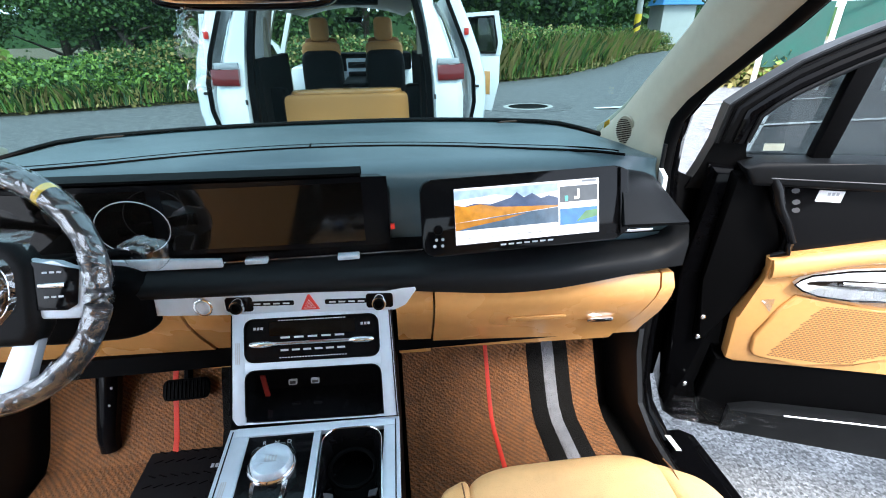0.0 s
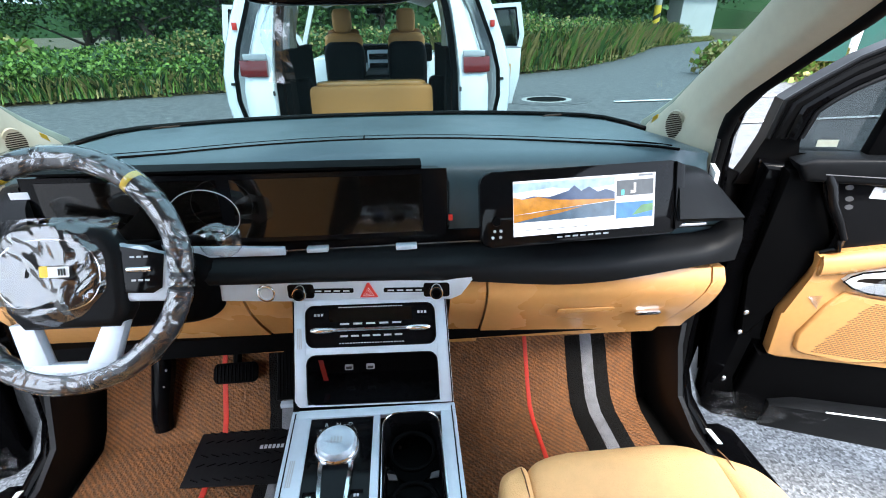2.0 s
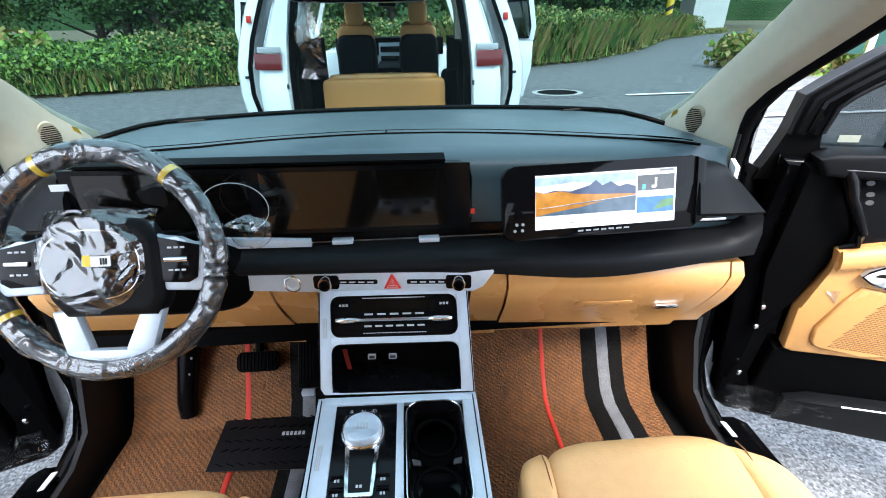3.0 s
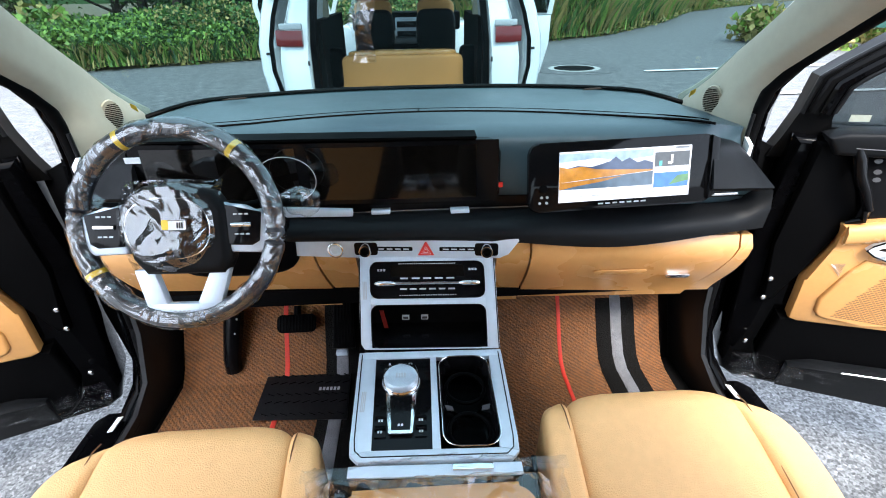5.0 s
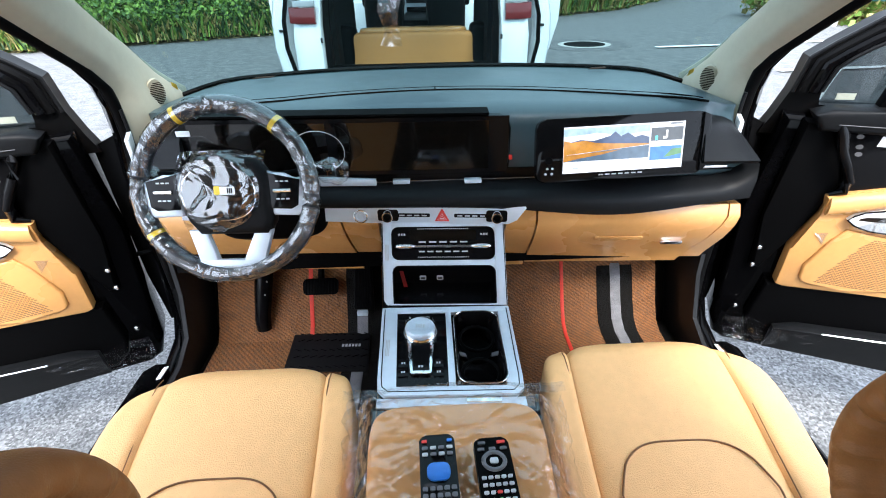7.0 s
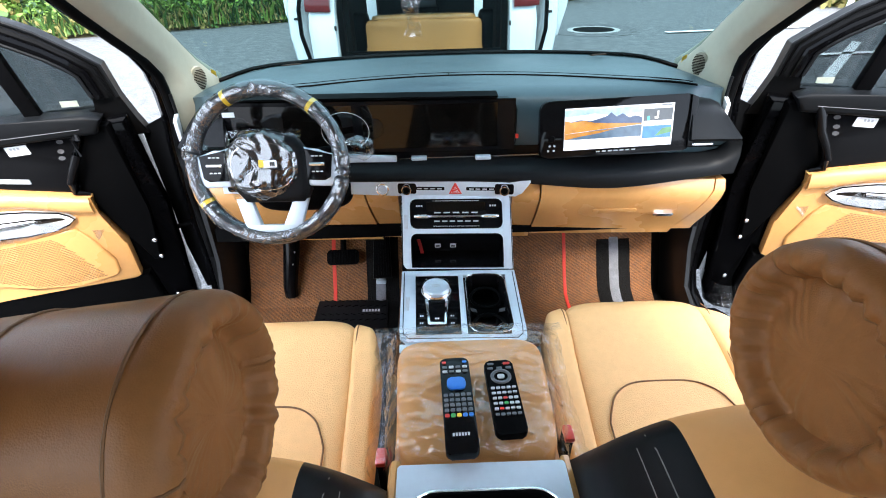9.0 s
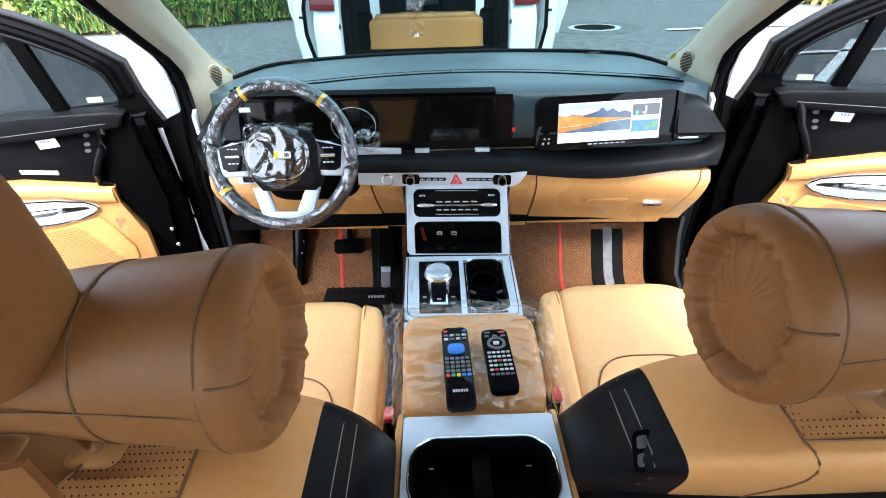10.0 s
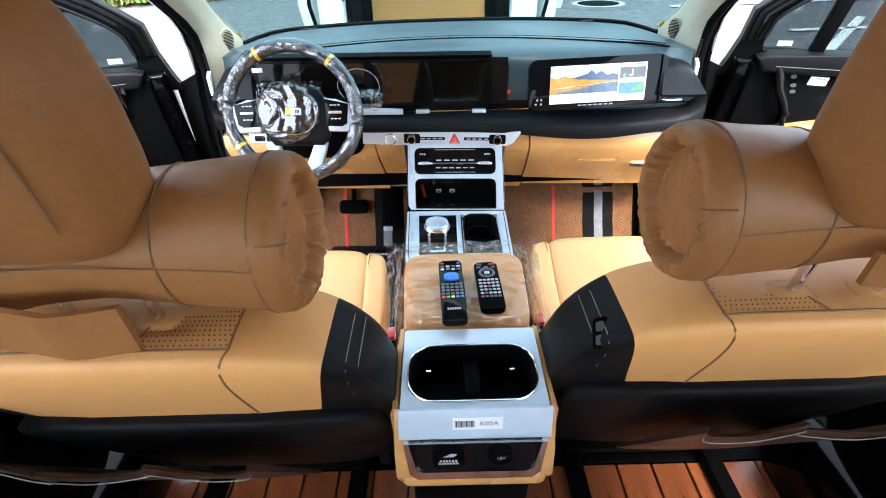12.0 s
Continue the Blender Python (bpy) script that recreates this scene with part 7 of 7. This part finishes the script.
vb(loft([[(VX + x, VY + 0.2, 1.72 - 0.1 * (x / 0.6) ** 2), (VX + x, VY + 3.0, 1.72 - 0.1 * (x / 0.6) ** 2), (VX + x, VY + 3.0, 1.76 - 0.1 * (x / 0.6) ** 2), (VX + x, VY + 0.2, 1.76 - 0.1 * (x / 0.6) ** 2)] for x in np.linspace(-0.66, 0.66, 9)]), "roof", VAN_WHITE)
vb(loft([[(VX + x, VY + 0.22, 1.70 - 0.1 * (x / 0.6) ** 2), (VX + x, VY + 3.0, 1.68 - 0.1 * (x / 0.6) ** 2), (VX + x, VY + 3.0, 1.715 - 0.1 * (x / 0.6) ** 2), (VX + x, VY + 0.22, 1.715 - 0.1 * (x / 0.6) ** 2)] for x in np.linspace(-0.62, 0.62, 9)]), "headliner", HEADLINER)
vb(box(VX - 0.3, VX + 0.3, VY + 1.0, VY + 1.25, 1.615, 1.65, 0.01), "ceiling_screen", BLACK)
vb(plate([(VX - 0.62, VY + 0.15, 1.76), (VX + 0.62, VY + 0.15, 1.76), (VX + 0.66, VY - 0.75, 2.12), (VX - 0.66, VY - 0.75, 2.12)], (0, 0.03, 0.06), r=0.01), "tailgate", VAN_WHITE, "white tailgate raised overhead")
vb(box(VX - 0.68, VX + 0.68, VY + 2.75, VY + 3.1, 0.95, 1.16, 0.03), "dashboard", BLACK, "dark dashboard")
vb(box(VX - 0.14, VX + 0.16, VY + 2.70, VY + 2.745, 0.82, 1.10, 0.01), "center_stack", SILVER)
vb(box(VX - 0.12, VX + 0.14, VY + 2.66, VY + 2.70, 0.87, 0.95, 0.01), "stack_panel", GLOSS)
vb(box(VX - 0.12, VX + 0.14, VY + 2.66, VY + 2.70, 0.99, 1.06, 0.01), "stack_panel", GLOSS)
vb(box(VX - 0.14, VX + 0.14, VY + 1.7, VY + 2.6, 0.6, 0.9, 0.02), "console", BLACK)
vb(tube([(VX - 0.36 + 0.17 * math.cos(a), VY + 2.45, 1.08 + 0.17 * math.sin(a)) for a in np.linspace(0, math.tau, 25)[:-1]], 0.014, 8, closed=True), "steering_wheel", BLACK)
vb(box(VX - 0.10, VX + 0.10, VY + 2.55, VY + 2.57, 1.50, 1.56, 0.008), "mirror", BLACK)
vb(box(VX - 0.92, VX + 0.92, VY + 3.1, VY + 4.6, 0.4, 1.0, 0.08), "bonnet", VAN_WHITE)

# ---- vegetation and surroundings ----
def leaf_mesh(name, centres, leaf, mats, rng, origin=(0, 0, 0)):
    """Small bent leaves at the given points, in several greens."""
    n = len(centres)
    p = np.asarray(centres) - np.asarray(origin)
    a = rng.normal(size=(n, 3))
    a /= np.linalg.norm(a, axis=1)[:, None]
    b = np.cross(a, rng.normal(size=(n, 3)))
    b /= np.linalg.norm(b, axis=1)[:, None]
    l = (leaf * (0.6 + 0.9 * rng.random(n)))[:, None]
    v = np.stack([p, p + a * l * 0.5 + b * l * 0.36, p + a * l + np.cross(a, b) * l * 0.2, p + a * l * 0.5 - b * l * 0.36], axis=1).reshape(-1, 3)
    me = bpy.data.meshes.new(name)
    me.vertices.add(4 * n)
    me.vertices.foreach_set("co", v.ravel())
    me.loops.add(4 * n)
    me.loops.foreach_set("vertex_index", np.arange(4 * n))
    me.polygons.add(n)
    me.polygons.foreach_set("loop_start", np.arange(n) * 4)
    for m in mats:
        me.materials.append(m)
    me.polygons.foreach_set("material_index", rng.integers(0, len(mats), n))
    me.update(calc_edges=True)
    return me


def foliage(name, label, clumps, leaf, mats, per, category, seed, lo=0.0):
    """Leaves scattered round clumps (centre, radii), as one object."""
    rng = np.random.default_rng(seed)
    out = []
    for c, r in clumps:
        d = rng.normal(size=(per, 3))
        d /= np.linalg.norm(d, axis=1)[:, None]
        q = np.asarray(c) + d * np.asarray(r) * (rng.random(per) ** 0.45)[:, None]
        q[:, 2] = np.maximum(q[:, 2], lo)
        out.append(q)
    return tagged(new(name, leaf_mesh(name, np.concatenate(out), leaf, mats, rng)), label, category, kind="stuff")


rng = np.random.default_rng(5)


def edge_y(x):
    """Far edge of the road: near on one side, running off on the other."""
    return table(x, [-30, -8, -4, 3, 6, 10, 15, 22, 40], [9.0, 9.8, 11.3, 13.6, 15.4, 20, 27.5, 34, 48])


# bank beyond the road, rising
rings = []
for x in np.linspace(-60, 60, 80):
    e = edge_y(x)
    rings.append([(x, e, -0.05), (x, e + 0.3, 0.04), (x, e + 1.5, 0.12), (x, e + 4, 0.2), (x, e + 40, 0.6), (x, e + 40, -0.05)])
solid("grass_bank", loft(rings), SOIL, "rough grassy bank along the road edge", "bank", "structure")
# dry grass fringe along the kerbless edge
clumps = []
for x in np.arange(-16, 24, 0.35):
    clumps.append(((x, edge_y(x) + 0.25 + 0.3 * rng.random(), 0.15), (0.35, 0.25, 0.22)))
foliage("dry_grass", "straw-coloured dry grass fringe at the road edge", clumps, 0.09, [LEAF[3], LEAF[3], LEAF[1]], 250, "grass", 11)
clumps = []
for k in range(150):
    x = -14 + 11.5 * rng.random()
    e = edge_y(x)
    dd = 0.8 + 3.2 * rng.random()
    clumps.append(((x, e + dd, 0.22 + 0.09 * dd + 0.2 * rng.random()), (0.55, 0.5, 0.32)))
foliage("low_bushes", "dense bright green low bushes on the bank", clumps, 0.085, [LEAF[0], LEAF[0], LEAF[1], LEAF[2]], 1100, "bush", 12)
clumps = []
for k in range(170):
    x = 1.5 + 19 * rng.random()
    e = edge_y(x)
    dd = 0.8 + 4.5 * rng.random()
    clumps.append(((x, e + dd, 0.3 + 0.13 * dd + 0.3 * rng.random()), (0.6, 0.5, 0.22 + 0.45 * rng.random())))
foliage("low_bushes", "dense yellow-green weeds and bushes along the road", clumps, 0.10, [LEAF[0], LEAF[1], LEAF[3], LEAF[2]], 900, "bush", 13)
clumps = []
for k in range(90):
    x = -6 + 7.5 * rng.random()
    e = edge_y(x)
    clumps.append(((x, e + 1.0 + 2.5 * rng.random(), 0.35 + 0.65 * rng.random()), (0.6, 0.5, 0.4)))
foliage("tall_weeds", "tall grey-green weeds on the bank", clumps, 0.08, [LEAF[1], LEAF[2], LEAF[1], LEAF[3]], 900, "weeds", 14)


def blades(name, label, x0, x1, d0, d1, hgt, count, mats, seed):
    """Upright bent grass blades in loose tufts along the road edge, as one object."""
    r = np.random.default_rng(seed)
    tx = x0 + (x1 - x0) * r.random(count // 14)
    td = d0 + (d1 - d0) * r.random(count // 14) ** 1.3
    th = hgt * (0.35 + 0.65 * r.random(count // 14) ** 1.5)
    k = r.integers(0, len(tx), count)
    x = tx[k] + 0.16 * r.normal(size=count)
    y = np.interp(x, [-30, -8, -4, 3, 6, 10, 15, 22, 40], [9.0, 9.8, 11.3, 13.6, 15.4, 20, 27.5, 34, 48]) + td[k] + 0.12 * r.normal(size=count)
    h = th[k] * (0.6 + 0.5 * r.random(count))
    a, b = r.random(count) * math.tau, 0.25 + 0.35 * r.random(count)
    w = 0.010 + 0.012 * r.random(count)
    dx, dy = np.cos(a), np.sin(a)
    base = np.stack([x, y, np.full(count, 0.08)], 1)
    side = np.stack([-dy * w, dx * w, np.zeros(count)], 1)
    mid = base + np.stack([dx * h * b * 0.3, dy * h * b * 0.3, h * 0.62], 1)
    tip = base + np.stack([dx * h * b, dy * h * b, h], 1)
    v = np.stack([base - side, base + side, mid + side * 0.8, tip, mid - side * 0.8], 1).reshape(-1, 3)
    me = bpy.data.meshes.new(name)
    me.vertices.add(5 * count)
    me.vertices.foreach_set("co", v.ravel())
    me.loops.add(5 * count)
    me.loops.foreach_set("vertex_index", np.arange(5 * count))
    me.polygons.add(count)
    me.polygons.foreach_set("loop_start", np.arange(count) * 5)
    for m in mats:
        me.materials.append(m)
    me.polygons.foreach_set("material_index", r.integers(0, len(mats), count))
    me.update(calc_edges=True)
    return tagged(new(name, me), label, "grass", kind="stuff")


blades("tall_grass", "tall yellow-green roadside grass in loose tufts", 1.5, 18, 0.15, 2.6, 1.25, 16000, [LEAF[3], LEAF[0], LEAF[1], LEAF[3]], 21)
blades("tall_grass", "rank grey-green grass and weeds before the bushes", -14, 1.5, 0.1, 0.9, 0.5, 7000, [LEAF[1], LEAF[0], LEAF[3], LEAF[2]], 22)


def tree(name, x, y, h, spread, seed, mats, label, n=26, leaf=0.24, per=220):
    r = np.random.default_rng(seed)
    t = thing(name, (x, y, 0.5), label, "tree")
    bm = tube([(x, y, 0.3), (x + 0.1, y, h * 0.3), (x + 0.3 * r.normal(), y + 0.1, h * 0.62), (x + 0.4 * r.normal(), y, h * 0.9)], [0.16, 0.13, 0.08, 0.03], 8)
    ends = []
    for k in range(9):
        z = h * (0.25 + 0.6 * r.random())
        a = r.random() * math.tau
        l = spread * (0.5 + 0.5 * r.random())
        e = (x + l * math.cos(a), y + l * math.sin(a) * 0.7, z + 0.25 * l)
        tube([(x, y, z - 0.3), (lerp(x, e[0], 0.5), lerp(y, e[1], 0.5), z + 0.15), e], [0.055, 0.035, 0.012], 6, bm)
        ends.append(e)
    part("trunk", bm, BARK, t, "dark branching trunk")
    pts = []
    for k in range(n):
        c = np.array(ends[k % len(ends)]) + r.normal(size=3) * spread * 0.28
        pts.append(c + r.normal(size=(per, 3)) * np.array((0.5, 0.45, 0.35)) * spread * 0.32)
    me = leaf_mesh("crown", np.concatenate(pts), leaf, mats, r, (x, y, 0.5))
    ob = new("crown", me)
    ob.parent = t
    return t


for k, (x, y, h, sp) in enumerate(((-11.5, 15.0, 5.2, 2.2), (-8.6, 16.5, 5.5, 2.0), (-5.2, 16.0, 5.4, 1.8), (-3.2, 17.5, 6.0, 2.2), (-14.5, 16.0, 6.0, 2.6), (-10.0, 17.5, 4.6, 2.4), (-7.0, 15.2, 3.6, 1.7), (-17.5, 15.0, 5.5, 2.8), (-12.8, 14.2, 3.8, 1.9), (-4.0, 15.0, 4.2, 1.6), (-20, 17, 6, 3))):
    tree("tree", x, y, h, sp, 30 + k, [LEAF[1], LEAF[2]], "thin-leaved dark tree with open branches on the bank", 30, 0.10, 400)
for k, (x, y, h, sp) in enumerate(((4, 27, 7, 4.0), (9, 31, 7.5, 4.5), (14, 38, 8, 5), (20, 44, 9, 5.5), (-0.5, 25, 7, 4.0), (27, 47, 9, 6), (-6, 26, 7, 4))):
    tree("tree", x, y, h, sp, 50 + k, [LEAF[2], LEAF[2], LEAF[1]], "dense dark green tree behind the weeds", 44, 0.26, 500)
# yard shrubs to the driver side and by the forecourt
clumps = [((-9 - 8 * rng.random(), 9.2 + 4 * rng.random(), 0.3 + 0.6 * rng.random()), (0.7, 0.6, 0.45)) for _ in range(60)]
foliage("shrubs", "yellow-green shrubs at the edge of the yard", clumps, 0.2, [LEAF[0], LEAF[3], LEAF[1]], 220, "shrub", 15)
clumps = [((9.0 + 3.2 * rng.random(), 11.0 + 2.5 * rng.random(), 0.2 + 0.4 * rng.random()), (0.5, 0.4, 0.35)) for _ in range(34)]
foliage("shrubs", "dry yellow shrubs beside white posts", clumps, 0.16, [LEAF[3], LEAF[3], LEAF[0]], 200, "shrub", 16)

# utility pole with warning stripes, blue roofed hut
pole = thing("utility_pole", (15.3, 28.2, 0.0), "grey concrete utility pole with yellow and black stripes", "utility pole")
part("shaft", tube([(15.3, 28.2, 0), (15.3, 28.2, 11)], [0.19, 0.13], 16), CONCRETE, pole)
bm = bmesh.new()
for k in range(4):
    pts = [(15.3 + 0.195 * math.cos(a), 28.2 + 0.195 * math.sin(a), 0.35 + k * 0.45 + 0.10 * a) for a in np.linspace(-3.4, 0.3, 14)]
    loft([[Vector(p) + Vector((0, 0, d)) for d in (0.0, 0.22)] for p in pts], bm, closed=False)
part("black_stripe", bm, INK, pole)
part("yellow_sleeve", tube([(15.3, 28.2, 0.3), (15.3, 28.2, 2.2)], 0.192, 16), YELLOW, pole)
hut = thing("hut", (22.5, 36, 0.5), "distant hut with a bright blue roof", "hut")
part("wall", box(21.4, 24.0, 36, 38, 0.3, 3.0), PAVING, hut)
part("roof", loft([[(21.0, 35.6, 3.0), (24.4, 35.6, 3.0), (24.4, 38.4, 3.0), (21.0, 38.4, 3.0)], [(21.8, 36.6, 3.9), (23.6, 36.6, 3.9), (23.6, 37.4, 3.9), (21.8, 37.4, 3.9)]]), BLUER, hut, "blue sheet roof")
# white posts and green netting fence past the forecourt
fence = thing("fence", (12.0, 10.8, 0.0), "white steel posts with green netting between", "fence")
for k in range(7):
    x, y = 9.3 + k * 1.25, 10.9 - k * 0.55
    part("post", box(x - 0.045, x + 0.045, y - 0.045, y + 0.045, 0.0, 3.2, 0.01), MARK, fence)
for k in range(6):
    x, y = 9.3 + k * 1.25, 10.9 - k * 0.55
    part("netting", plate([(x + 0.1, y, 0.5), (x + 1.15, y - 0.5, 0.5), (x + 1.15, y - 0.5, 1.9), (x + 0.1, y, 1.9)], (0.01, 0.02, 0)), NET, fence, "green netting panel")
    part("rail", box(x, x + 1.25, y - 0.33, y - 0.28, 1.95, 2.0), MARK, fence)
# far wooded hill closing the view
rings = []
for a in np.linspace(-100, 100, 60):
    r = 75
    x, y = r * math.sin(radians(a)), 10 + r * math.cos(radians(a)) * 0.9
    hgt = 4.5 + 2.5 * noise.noise(Vector((a * 0.06, 0, 0))) + 2 * noise.noise(Vector((a * 0.4, 0, 0)))
    rings.append([(x, y, -0.2), (x * 1.02, y * 1.02, hgt * 0.6), (x * 1.08, y * 1.08, hgt)])
solid("backdrop", loft(rings, closed=False), HILL, "distant dark wooded hillside", "backdrop", "structure")

# road marks and manhole
mk = thing("road_marking", (4.6, 7.2, 0.0), "white painted lines on the forecourt", "road marking")
for x0, y0, x1, y1 in ((4.2, 8.6, 9.5, 8.9), (5.0, 6.4, 9.0, 6.6), (4.4, 4.9, 6.6, 7.2)):
    d = Vector((x1 - x0, y1 - y0, 0)).normalized().cross(Vector((0, 0, 1))) * 0.06
    part("line", plate([Vector((x0, y0, 0.022)) + d, Vector((x1, y1, 0.022)) + d, Vector((x1, y1, 0.022)) - d, Vector((x0, y0, 0.022)) - d], (0, 0, 0.003)), MARK, mk)
mh = thing("manhole_cover", (3.05, 9.2, 0.0), "round iron manhole cover with a patched rim in the road", "manhole")
for r, z, m in ((0.75, 0.004, GRAVEL), (0.42, 0.008, CONCRETE), (0.33, 0.012, BLACK)):
    part("ring" if r > 0.4 else "cover", plate([(3.05 + r * math.cos(k * math.tau / 28) * 1.2, 9.2 + r * math.sin(k * math.tau / 28), z - 0.004) for k in range(28)], (0, 0, 0.005)), m, mh)

# ---- planks of the rear floor ----
base = None
for i, x in enumerate(np.arange(-0.75, 0.75, 0.0865)):
    if base is None:
        bm = box(-0.041, 0.041, -0.78, 0.78, 0, 0.014, 0.002, 1)
        base = finish(bm, "plank", WOOD, (0, 0, 0))
    ob = new("plank", base)
    ob.parent = fl
    ob.matrix_basis = Matrix.Translation((x + 0.043, -0.81 + 0.5, -0.008))
